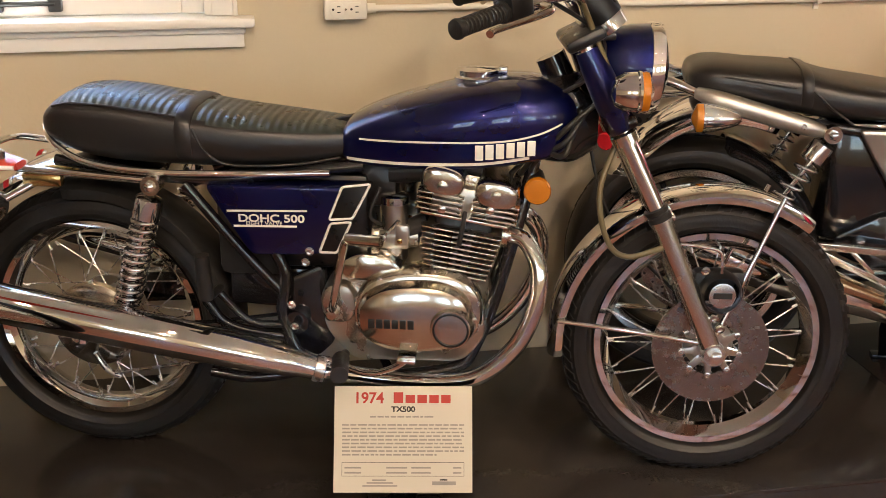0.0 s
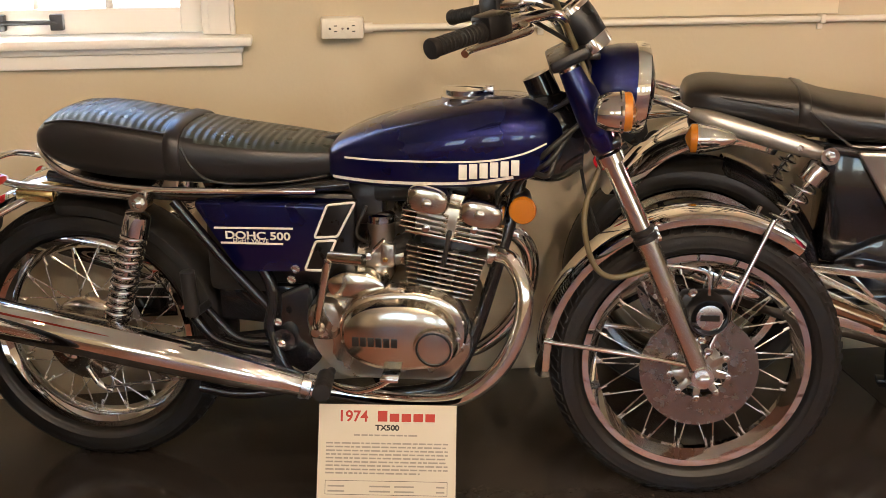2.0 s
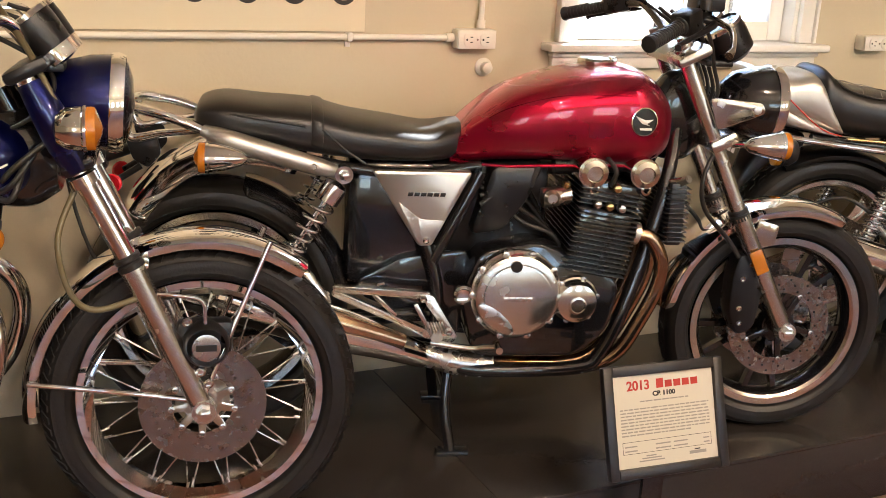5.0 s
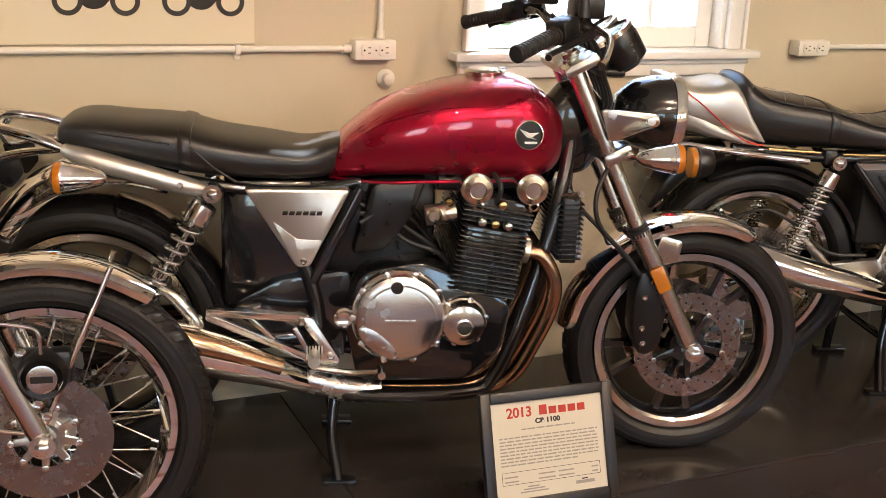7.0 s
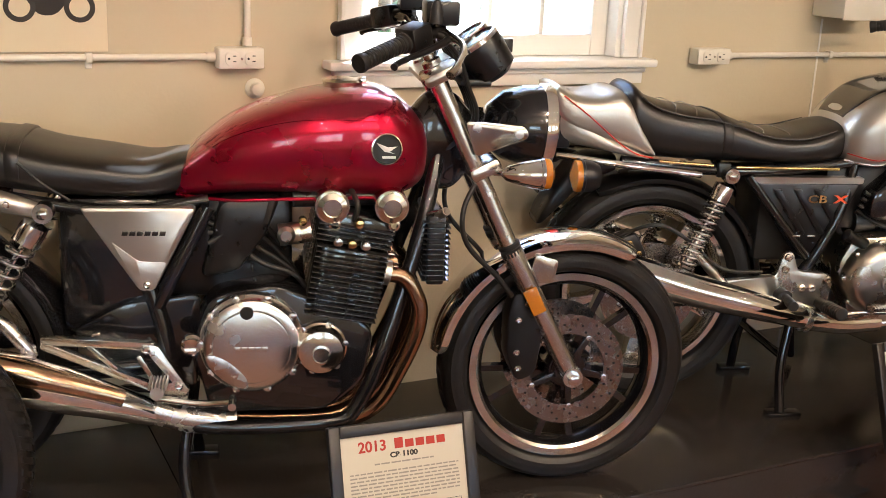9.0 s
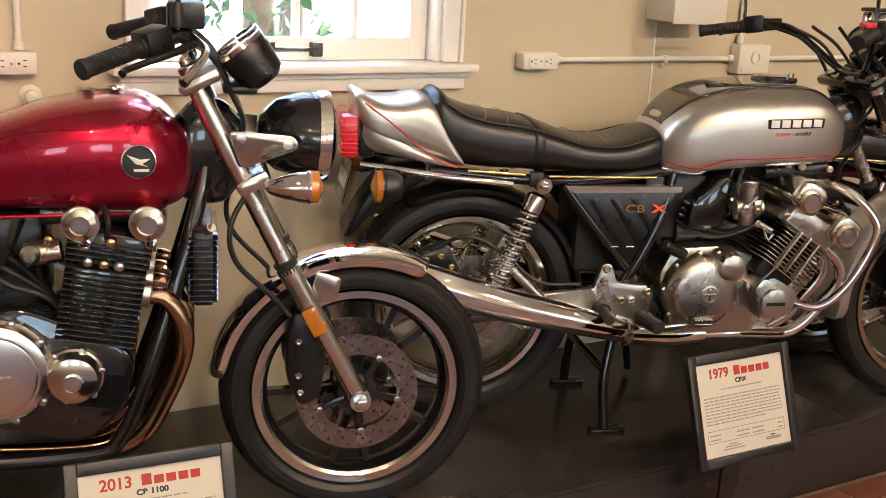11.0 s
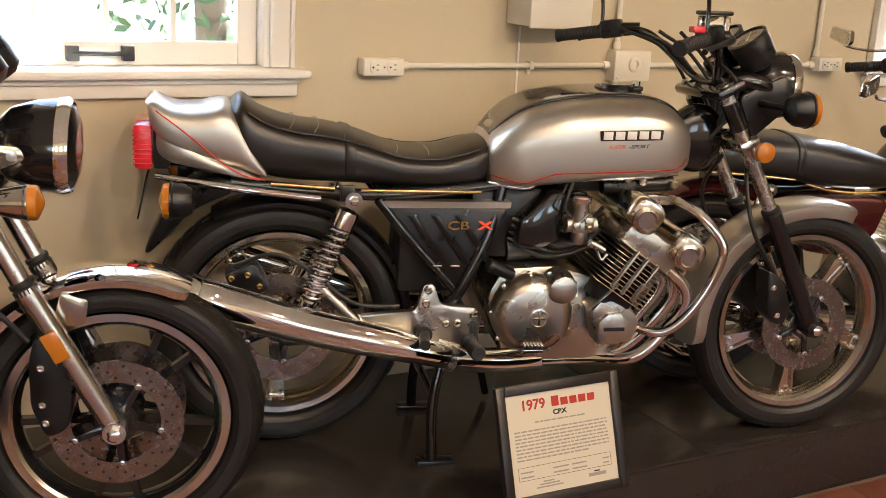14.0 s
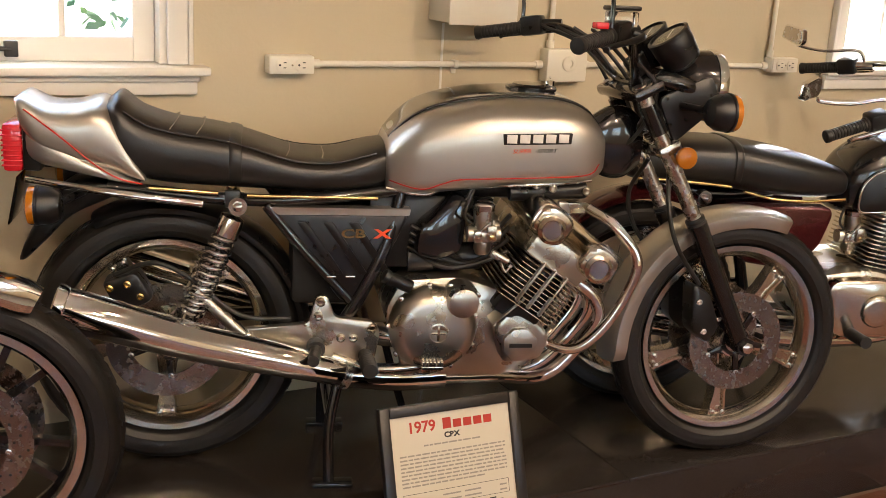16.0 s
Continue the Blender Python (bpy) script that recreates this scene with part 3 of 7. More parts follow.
def ribbon(st, power, path, width, side=-1, lift=0.0012, thick=0.0008, per=8, low=None):
    """A decal line on the flank of a lofted body; path in (x, z)."""
    pts = spline(path, per)
    rings = []
    for i, p in enumerate(pts):
        a, b = pts[max(0, i - 1)], pts[min(len(pts) - 1, i + 1)]
        d = (b - a) / (np.linalg.norm(b - a) + 1e-9)
        nx, nz = -d[1] * width / 2, d[0] * width / 2
        ring = []
        for e, k in ((1, 0), (1, 1), (-1, 1), (-1, 0)):
            x, z = p[0] + e * nx, p[1] + e * nz
            ring.append((x, side * (side_y(st, x, z, power, low) + lift - thick * 1.5 + k * thick * 1.5), z))
        rings.append(ring)
    return loft(rings)


def tyre(R, q, w):
    """Tyre with raised sidewall bands near the bead and under the shoulder."""
    rc, hh = (R + q) / 2, (R - q) / 2
    sec = []
    for y, z in ellipse(0, 0, w / 2, hh, 0, 56, 2.3):
        lift = 0.0016 if 0.30 < abs(z) / hh < 0.42 or 0.66 < -z / hh < 0.8 else 0.0
        sec.append((rc + z, y + math.copysign(lift, y)))
    return ring_y(sec, 84)


def tread(R, w, n, rows, lug, skew=0.0, proud=0.0025):
    """Small raised lugs over the crown; rows of y positions as parts of the width."""
    geos_v, geos_f = [], []
    hh = w * 0.42
    for j in range(n):
        for ri, fy in enumerate(rows):
            a = 2 * math.pi * (j + 0.5 * (ri % 2)) / n
            y0, y1 = (fy - lug[1] / 2) * w, (fy + lug[1] / 2) * w
            da = lug[0] / R / 2
            k = len(geos_v)
            for y, sg in ((y0, -1), (y1, 1)):
                drop = hh * (1 - (1 - min(1, abs(y) / (w / 2)) ** 2.3) ** (1 / 2.3))
                sk = skew * sg * math.copysign(1, fy)
                for e in (-1, 1):
                    for r in (R - drop - 0.004, R - drop + proud):
                        ang = a + e * da + sk / R
                        geos_v.append((r * math.cos(ang), y, r * math.sin(ang)))
            geos_f += [(k, k + 1, k + 3, k + 2), (k + 4, k + 6, k + 7, k + 5), (k + 1, k + 5, k + 7, k + 3), (k, k + 4, k + 5, k + 1), (k + 2, k + 3, k + 7, k + 6)]
    return geos_v, geos_f


def rim_section(q, rw):
    h = rw / 2
    return [(q + 0.010, -h), (q + 0.010, -h + 0.005), (q - 0.006, -h + 0.012), (q - 0.012, -h * 0.3), (q - 0.012, h * 0.3), (q - 0.006, h - 0.012), (q + 0.010, h - 0.005), (q + 0.010, h),
            (q - 0.004, h - 0.001), (q - 0.014, h - 0.012), (q - 0.024, h * 0.3), (q - 0.024, -h * 0.3), (q - 0.014, -h + 0.012), (q - 0.004, -h + 0.001)]


def disc_brake(parent, ri, ro, y, drilled=False, arms=6, arm_r=0.04, carrier=None):
    d = part("brake_disc", ring_y([(ri, y - 0.003), (ro, y - 0.003), (ro, y + 0.003), (ri, y + 0.003)], 64), DISC, parent)
    me = meshdata("carrier_arm", prism(rounded([(arm_r, -0.009), (ri + 0.007, -0.0065), (ri + 0.007, 0.0065), (arm_r, 0.009)], 0.003), y + 0.002, y - 0.004, 0.002), carrier or ALU)
    bm = meshdata("disc_bolt", turned([(0.007, 0), (0.007, 0.004), (0.004, 0.005), (0.003, 0.002)], (ri + 0.002, y - 0.003, 0), (0, -1, 0), 12), STEEL)
    part("carrier_ring", ring_y([(arm_r, y - 0.003), (arm_r + 0.010, y - 0.004), (arm_r + 0.010, y + 0.004), (arm_r, y + 0.004)], 40), carrier or ALU, d)
    for k in range(arms):
        a = part("carrier_arm", me, None, d, m=pose(0, 0, 0, 0, 360 / arms * k + 12, 0))
        part("disc_bolt", bm, None, d, m=pose(0, 0, 0, 0, 360 / arms * k + 12, 0))
    if drilled:
        # Small dark discs on the surface in place of the shade inside drilled holes.
        v = join(*[turned([(0.0032, 0), (0.0032, 0.0006), (0.0005, 0.0006)], ((ri + (ro - ri) * (0.22 + 0.28 * (k % 3))) * math.cos(k * 0.1309), y - 0.0029, (ri + (ro - ri) * (0.22 + 0.28 * (k % 3))) * math.sin(k * 0.1309)), (0, -1, 0), 8) for k in range(48)])
        tagged(part("hole_dot", v, DARKSLOT, d), kind="stuff")
    return d


def spoked_wheel(bike, x, R, q, w, hub_r, tread_args, m=None, drum=False, name="front_wheel"):
    base = pose(x, 0, R)
    hub = part(name, turned([(0.018, -0.062), (hub_r * 0.75, -0.06), (hub_r, -0.045), (hub_r, -0.036), (hub_r * 0.55, -0.03), (hub_r * 0.55, 0.03), (hub_r, 0.036), (hub_r, 0.048), (hub_r * 0.7, 0.06), (0.018, 0.062)], (0, 0, 0), (0, 1, 0), 40), ALU, bike, m=(m @ base if m else base))
    part("tyre", tyre(R, q + 0.008, w), RUBBER, hub)
    tagged(part("tread", tread(R, w, *tread_args), RUBBER, hub), kind="stuff")
    part("rim", ring_y(rim_section(q, w * 0.66), 72), CHROME, hub)
    metas = []
    for side in (-1, 1):
        for sg in (-1, 1):
            a0, a1 = 0.0, sg * 0.62
            p0 = (hub_r * 0.93, side * 0.040, 0)
            p1 = ((q - 0.02) * math.cos(a1), side * 0.006, (q - 0.02) * math.sin(a1))
            nip = (q - 0.038) / (q - 0.02)
            pn = (p1[0] * nip, side * 0.009, p1[2] * nip)
            metas.append(meshdata("spoke", join(bar(p0, p1, 0.0017, n=6), bar(pn, p1, 0.0030, n=6)), STEEL))
    for k in range(36):
        part("spoke", metas[k % 4], None, hub, m=pose(0, 0, 0, 0, 10 * k + (4 if k % 2 else 0), 0))
    if drum:
        part("brake_drum", turned([(0.095, -0.045), (0.102, -0.052), (0.10, -0.066), (0.085, -0.074), (0.04, -0.08), (0.018, -0.09)], (0, 0, 0), (0, 1, 0), 48), POLISHED, hub)
        part("brake_arm", tube([(0.0, -0.085, -0.06), (0.03, -0.092, -0.10), (0.06, -0.09, -0.115)], 0.007), STEEL, hub)
    return hub


def cast_wheel(bike, x, R, q, w, tread_args, style, m=None, name="front_wheel"):
    base = pose(x, 0, R)
    rim_mat, sp_mat = (BLACK, BLACK) if style == "y_spoke" else (POLISHED, POLISHED)
    hub = part(name, turned([(0.016, -0.06), (0.045, -0.058), (0.052, -0.04), (0.045, -0.03), (0.045, 0.03), (0.052, 0.04), (0.045, 0.058), (0.016, 0.06)], (0, 0, 0), (0, 1, 0), 32), sp_mat, bike, m=(m @ base if m else base))
    part("tyre", tyre(R, q + 0.008, w), RUBBER, hub)
    tagged(part("tread", tread(R, w, *tread_args), RUBBER, hub), kind="stuff")
    rim = part("rim", ring_y(rim_section(q, w * 0.74), 72), rim_mat, hub)
    if style == "y_spoke":
        for s in (-1, 1):
            part("polished_lip", ring_y([(q + 0.0112, s * w * 0.355), (q + 0.0112, s * w * 0.377), (q - 0.006, s * w * 0.377), (q - 0.013, s * w * 0.32)], 72), POLISHED, hub)
        geo = join(*[loft([[(0.04, e * 0.010 - 0.008, yy * 1.0) for e, yy in ((0, -0.012), (1, -0.012), (1, 0.012), (0, 0.012))]] + [[(r, -0.012 + dd * 0.02, z + sgn * (r - 0.04) * 0.27) for dd, z in ((0, -0.008), (1, -0.008), (1, 0.008), (0, 0.008))] for r in (0.08, 0.14, q - 0.016)]) for sgn in (-1, 1)])
        me = meshdata("spoke", geo, sp_mat)
    else:
        rings = []
        for r, hw2, dep in ((0.045, 0.028, 0.030), (0.10, 0.021, 0.026), (0.16, 0.017, 0.022), (q - 0.018, 0.026, 0.018)):
            rings.append([(r, -dep, -hw2), (r, -dep, -hw2 + 0.006), (r, -dep + 0.009, -hw2 + 0.010), (r, -dep + 0.009, hw2 - 0.010), (r, -dep, hw2 - 0.006), (r, -dep, hw2), (r, dep, hw2), (r, dep, -hw2)])
        me = meshdata("spoke", loft(rings), sp_mat)
        rv = meshdata("rivet", join(*[turned([(0.006, 0), (0.006, 0.004), (0.002, 0.006)], (q - 0.03, -0.022, z), (0, -1, 0), 10) for z in (-0.015, 0.015)]), STEEL)
    for k in range(5):
        sp = part("spoke", me, None, hub, m=pose(0, 0, 0, 0, 72 * k + 20, 0))
        if style != "y_spoke":
            part("rivet", rv, None, hub, m=pose(0, 0, 0, 0, 72 * k + 20, 0))
    return hub


def fender(R, cx, cz, a0, a1, w, lip=0.012, flare=0.0, n=40, crown=0.016):
    """Curved blade over a wheel; angles in degrees from straight ahead, counted upward to the rear."""
    rings = []
    for i in range(n + 1):
        t = i / n
        a = radians(a0 + (a1 - a0) * t)
        ends = min(1.0, min(t, 1 - t) * 14 + 0.45)
        ww = w / 2 * (0.55 + 0.45 * min(1, ends))
        sec = []
        prof = [(-1.0, -lip - crown), (-1.0, -crown), (-0.85, -crown * 0.55), (-0.5, -crown * 0.12), (0, 0), (0.5, -crown * 0.12), (0.85, -crown * 0.55), (1.0, -crown), (1.0, -lip - crown)]
        rr = R + flare * max(0, abs(t - 0.5) - 0.3)
        outer = [(rr + dz, y * ww) for y, dz in prof]
        inner = [(r - 0.0035, y * 0.965) for r, y in reversed(outer)]
        rings.append([(cx + r * math.cos(a), y, cz + r * math.sin(a)) for r, y in outer + inner])
    return loft(rings)


def shock(bike, top, low, y, style, lbl):
    t, l = Vector((top[0], -y, top[1])), Vector((low[0], -y, low[1]))
    d = l - t
    L = d.length
    u = d.normalized()
    at = lambda k: tuple(t + d * k)
    s = part("shock_absorber", join(bar(at(0.08), at(0.95), 0.007), bar(at(0.55), at(0.97), 0.019)), CHROME if style != "black" else BLACK, bike, lbl)
    part("top_eye", turned([(0.008, -0.016), (0.021, -0.016), (0.021, 0.016), (0.008, 0.016)], t, (0, 1, 0), 20), POLISHED, s)
    part("eye_nut", turned([(0.012, 0), (0.012, 0.008), (0.006, 0.012)], t + Vector((0, -0.016, 0)), (0, -1, 0), 6), CHROME, s)
    part("bottom_eye", turned([(0.007, -0.016), (0.018, -0.016), (0.018, 0.016), (0.007, 0.016)], l, (0, 1, 0), 20), ALU, s)
    part("top_cap", turned([(0.012, 0), (0.028, 0.006), (0.030, 0.02), (0.030, 0.05), (0.026, 0.052)], t + u * 0.025, u, 24), CHROME, s)
    turns, n = (11, 264) if style != "open" else (8, 200)
    a, b = u.orthogonal().normalized(), u.cross(u.orthogonal().normalized())
    z0, z1 = 0.20 * L, 0.80 * L
    pts = [tuple(t + u * (z0 + (z1 - z0) * k / n) + (a * math.cos(2 * math.pi * turns * k / n) + b * math.sin(2 * math.pi * turns * k / n)) * 0.0265) for k in range(n + 1)]
    part("spring", tube(pts, 0.0048 if style != "open" else 0.0042, 7, curved=False), CHROME, s)
    part("spring_seat", turned([(0.012, 0), (0.030, 0.003), (0.030, 0.010), (0.02, 0.016)], t + u * (z1 + 0.002), u, 24), CHROME, s)
    return s


def fork(bike, S, top, brk, axle, y, sl_mat, st_mat, sl_r=0.0245, st_r=0.0175):
    for s in (-1, 1):
        T, Bk, A = (top[0], s * y, top[1]), (brk[0], s * y, brk[1]), (axle[0], s * y, axle[1])
        leg = part("fork_leg", join(bar(T, (Bk[0], Bk[1], Bk[2]), st_r, n=20)), st_mat, bike, m=S)
        part("slider", join(tube([Bk, tuple(Vector(Bk).lerp(Vector(A), 0.06)), tuple(Vector(Bk).lerp(Vector(A), 0.09)), tuple(Vector(Bk).lerp(Vector(A), 0.9)), A], [sl_r + 0.001, sl_r + 0.001, sl_r, sl_r * 0.93, sl_r * 0.8], 20, curved=False), turned([(0.010, -0.024), (0.024, -0.024), (0.026, 0), (0.024, 0.024), (0.010, 0.024)], A, (0, 1, 0), 20)), sl_mat, leg)
        part("dust_seal", turned([(0.018, -0.014), (0.026, -0.010), (0.026, 0), (0.022, 0.004), (0.026, 0.008), (0.026, 0.016), (0.018, 0.020)], Bk, Vector(T) - Vector(Bk), 20), GRIP, leg)
        part("axle_nut", turned([(0.016, 0), (0.016, 0.012), (0.010, 0.016), (0.004, 0.017)], (A[0], A[1] + s * 0.024, A[2]), (0, s, 0), 6), CHROME, leg)


def blinker(bike, at, d, m=None, style="round", stem=None, lens=AMBER, r=0.036):
    """Indicator facing direction d."""
    if style == "bullet":
        geo = turned([(0.006, -0.085), (0.016, -0.075), (r * 0.75, -0.045), (r * 0.95, -0.015), (r, 0)], at, d, 28)
    else:
        geo = turned([(0.010, -0.052), (r * 0.7, -0.046), (r * 0.95, -0.028), (r, -0.010), (r, 0)], at, d, 28)
    b = part("turn_signal", geo, SATIN if style == "black" else CHROME, bike, m=m)
    part("lens", turned([(r * 0.99, 0), (r * 1.0, 0.016)] + [(r * (0.96 - 0.12 * q + 0.02 * (q % 2)), 0.0205 + 0.0018 * q) for q in range(7)] + [(0.001, 0.033)], at, d, 28), lens, b)
    part("ring", turned([(r * 1.0, -0.003), (r * 1.06, 0.0), (r * 1.06, 0.005), (r * 1.0, 0.006)], at, d, 28), CHROME if style != "black" else SATIN, b)
    if stem:
        part("stem", bar(tuple(Vector(at) - Vector(d).normalized() * 0.03), stem, 0.009), SATIN if style == "black" else CHROME, b)
    return b


def gauge(bike, at, axis, r, S, depth=0.065, shell=SATIN, cup=None, bezel=None):
    g = part("gauge", turned([(r * 0.55, -depth), (r * 0.9, -depth * 0.85), (r, -depth * 0.3), (r, 0), (r * 0.97, 0.004)], at, axis, 32), shell, bike, m=S)
    part("bezel", turned([(r * 0.9, 0.001), (r * 1.03, 0.001), (r * 1.03, 0.010), (r * 0.9, 0.012)], at, axis, 32), bezel or (CHROME if cup else SATIN), g)
    part("dial", turned([(r * 0.92, 0.000), (r * 0.92, 0.003), (0.001, 0.0032)], at, axis, 32), BLACKDECAL, g)
    part("glass", turned([(r * 0.9, 0.006), (r * 0.9, 0.008), (0.001, 0.0085)], at, axis, 32), GLASS, g)
    ax = Vector(axis).normalized()
    up = ax.orthogonal().normalized()
    c = Vector(at) + ax * 0.004
    part("needle", bar(tuple(c - up * r * 0.2), tuple(c + up * r * 0.7), 0.0015, n=5), WHITE, g)
    if cup:
        part("chrome_cup", turned([(r * 0.5, -depth * 1.25), (r * 0.85, -depth * 1.2), (r * 0.92, -depth * 0.5), (r * 0.86, -depth * 0.45)], at, axis, 32), CHROME, g)
    return g


def headlight(bike, at, r, S, shell, depth, axis=(1, 0, -0.06)):
    h = part("headlight", turned([(0.012, -depth), (r * 0.45, -depth * 0.96), (r * 0.8, -depth * 0.68), (r * 0.96, -depth * 0.3), (r, 0)], at, axis, 40), shell, bike, m=S)
    part("chrome_ring", turned([(r * 0.98, -0.002), (r * 1.035, 0.0), (r * 1.05, 0.014), (r * 1.0, 0.026), (r * 0.94, 0.026), (r * 0.94, 0.01)], at, axis, 40), CHROME, h)
    part("reflector", turned([(r * 0.93, 0.008), (r * 0.6, -0.028), (r * 0.25, -0.045), (0.002, -0.05)], at, axis, 40), REFLECT, h)
    for q in range(7):
        yy = (q - 3) * r * 0.24
        zz = math.sqrt(max(0.0, (r * 0.86) ** 2 - yy ** 2))
        c = Vector(at)
        part("flute", bar((c.x + 0.022, c.y + yy, c.z - zz), (c.x + 0.022, c.y + yy, c.z + zz), 0.0035, n=6), LENSGLASS, h)
    part("lens", turned([(r * 0.94, 0.018), (r * 0.85, 0.030), (r * 0.55, 0.040), (0.001, 0.045), (0.001, 0.041), (r * 0.55, 0.036), (r * 0.85, 0.026)], at, axis, 40), LENSGLASS, h)
    return h


def handlebar(bike, S, pts, grip_len, bar_mat, lever_mat, perch=None):
    """Bar for the right side mirrored to the left, with grips, switch pods and levers; pts run from the clamp outward."""
    right = [(x, -y, z) for x, y, z in pts]
    left = [(x, y, z) for x, y, z in pts]
    hb = part("handlebar", tube(list(reversed(left)) + right, 0.0112, 12), bar_mat, bike, m=S)
    for sgn, p in ((-1, right), (1, left)):
        e, f = Vector(p[-1]), Vector(p[-2])
        u = (f - e).normalized()
        rib = []
        for k in range(12):
            rib += [(0.0155, grip_len * (k + 0.1) / 12), (0.0172, grip_len * (k + 0.25) / 12), (0.0172, grip_len * (k + 0.8) / 12)]
        g = part("grip", turned([(0.004, -0.010), (0.018, -0.009), (0.0195, -0.003), (0.0175, 0.004)] + rib + [(0.021, grip_len), (0.021, grip_len + 0.006), (0.012, grip_len + 0.008)], e, u, 20), GRIP, hb)
        c = e + u * (grip_len + 0.035)
        part("switch_pod", moved(block(-0.026, 0.026, -0.030, 0.030, -0.024, 0.028, 0.008), Matrix.Translation(c) @ u.to_track_quat("Y", "Z").to_matrix().to_4x4()), SATIN, hb)
        fw = Vector((1, 0, -0.12)).normalized()
        c2 = e + u * (grip_len + 0.075)
        lv = part("lever", tube([tuple(c2 + fw * 0.02), tuple(c2 + fw * 0.055 - u * 0.02), tuple(c2 + fw * 0.06 - u * 0.08), tuple(c2 + fw * 0.055 - u * 0.17), tuple(c2 + fw * 0.062 - u * 0.195)], [0.009, 0.009, 0.007, 0.006, 0.0075], 10), lever_mat, hb)
        part("perch", bar(tuple(c2 - u * 0.016), tuple(c2 + u * 0.03 + fw * 0.012), 0.017, 0.014), lever_mat if lever_mat != SATIN else SATIN, hb)
    return hb


def letter_blocks(bike_part, n, x0, x1, z, h, y, material, tilt=0.0, taper=0.0, thick=0.0015, slope=0.0, flank=None):
    """A maker's mark as a row of plain upright blocks."""
    w = (x1 - x0) / n
    for k in range(n):
        a, b = x0 + w * (k + 0.08), x0 + w * (k + 0.86)
        za = z + slope * (k + 0.5) * w
        yy = y if flank is None else -max(flank(p, za + h * e) for p in (a, b) for e in (0, 0.5, 1)) - 0.0008
        part("mark", prism([(a, za), (b, za), (b + tilt * h, za + h), (a + tilt * h, za + h)], yy + 0.002, yy - thick, 0.0005), material, bike_part)


def fins(parent, origin, axis, n, pitch, sx, sy, material, name="fin", th=0.003, grow=0.0):
    """Cooling fins: thin rounded plates stacked along an axis leaning in the XZ plane."""
    u = Vector(axis).normalized()
    ang = math.degrees(math.atan2(u.x, u.z))
    me = meshdata(name, block(-sx / 2, sx / 2, -sy / 2, sy / 2, -th / 2, th / 2, 0.0013), material)
    for k in range(n):
        c = Vector(origin) + u * pitch * k
        part(name, me, None, parent, m=pose(c.x, c.y, c.z, 0, ang, 0) @ Matrix.Diagonal((1 + grow * k, 1, 1, 1)))


def bolts(parent, pts, y, r=0.006, material=STEEL, d=-1):
    me = meshdata("bolt", turned([(r, 0), (r, r * 0.7), (r * 0.6, r), (r * 0.55, r * 0.5), (0.0005, r * 0.5)], (0, 0, 0), (0, d, 0), 12), material)
    for x, z in pts:
        part("bolt", me, None, parent, m=pose(x, y, z))


def round_cover(parent, name, cx, cz, r, y0, y1, material, dome=0.010, nb=8, lip=True, label=""):
    """Turned engine side cover with a flange and bolts."""
    h = y0 - y1
    c = part(name, turned([(r, 0), (r, h * 0.35), (r * 0.93, h * 0.42), (r * 0.90, h * 0.8), (r * 0.82, h), (r * 0.6, h + dome * 0.7), (0.001, h + dome)], (cx, y0, cz), (0, -1, 0), 48), material, parent, label)
    for k in range(nb):
        a = 2 * math.pi * k / nb + 0.2
        part("bolt", turned([(0.0065, 0), (0.0065, 0.006), (0.003, 0.007)], (cx + r * 0.965 * math.cos(a), y0 - h * 0.35, cz + r * 0.965 * math.sin(a)), (0, -1, 0), 10), STEEL, c)
    return c


def steer_pose(rake, degrees, axle_h, offset=0.05):
    p = Vector((-offset, 0, axle_h))
    ax = Vector((-math.sin(radians(rake)), 0, math.cos(radians(rake))))
    return Matrix.Translation(p) @ Matrix.Rotation(radians(degrees), 4, ax) @ Matrix.Translation(-p)


def carburettor(parent, x, y, z, s=1.0):
    c = part("carburettor", join(bar((x, y, z + 0.01 * s), (x, y, z + 0.065 * s), 0.025 * s, n=18), block(x - 0.028 * s, x + 0.028 * s, y - 0.024 * s, y + 0.024 * s, z - 0.02 * s, z + 0.015 * s, 0.006), turned([(0.022 * s, 0), (0.024 * s, 0.02 * s), (0.018 * s, 0.035 * s)], (x, y, z - 0.018 * s), (0, 0, -1), 16), bar((x - 0.042 * s, y, z), (x + 0.045 * s, y, z), 0.021 * s), block(x + 0.005 * s, x + 0.03 * s, y - 0.034 * s, y - 0.02 * s, z - 0.012 * s, z + 0.03 * s, 0.004)), ALU, parent)
    part("lever", join(bar((x - 0.02 * s, y - 0.03 * s, z + 0.005), (x + 0.012 * s, y - 0.034 * s, z + 0.04 * s), 0.004), turned([(0.009, 0), (0.009, 0.008), (0.004, 0.01)], (x - 0.02 * s, y - 0.028 * s, z + 0.005), (0, -1, 0), 12)), STEEL, c)
    part("cap", turned([(0.027 * s, 0), (0.027 * s, 0.014 * s), (0.02 * s, 0.018 * s), (0.004, 0.019 * s)], (x, y, z + 0.065 * s), (0, 0, 1), 18), CHROME, c)
    part("screw", turned([(0.006, 0), (0.006, 0.012), (0.003, 0.013)], (x + 0.015, y - 0.024 * s, z), (0, -1, 0), 10), GOLD, c)
    part("fuel_hose", tube([(x - 0.02, y, z + 0.02), (x - 0.05, y - 0.02, z + 0.05), (x - 0.03, y - 0.01, z + 0.11)], 0.004, 8), CABLE, c)
    return c


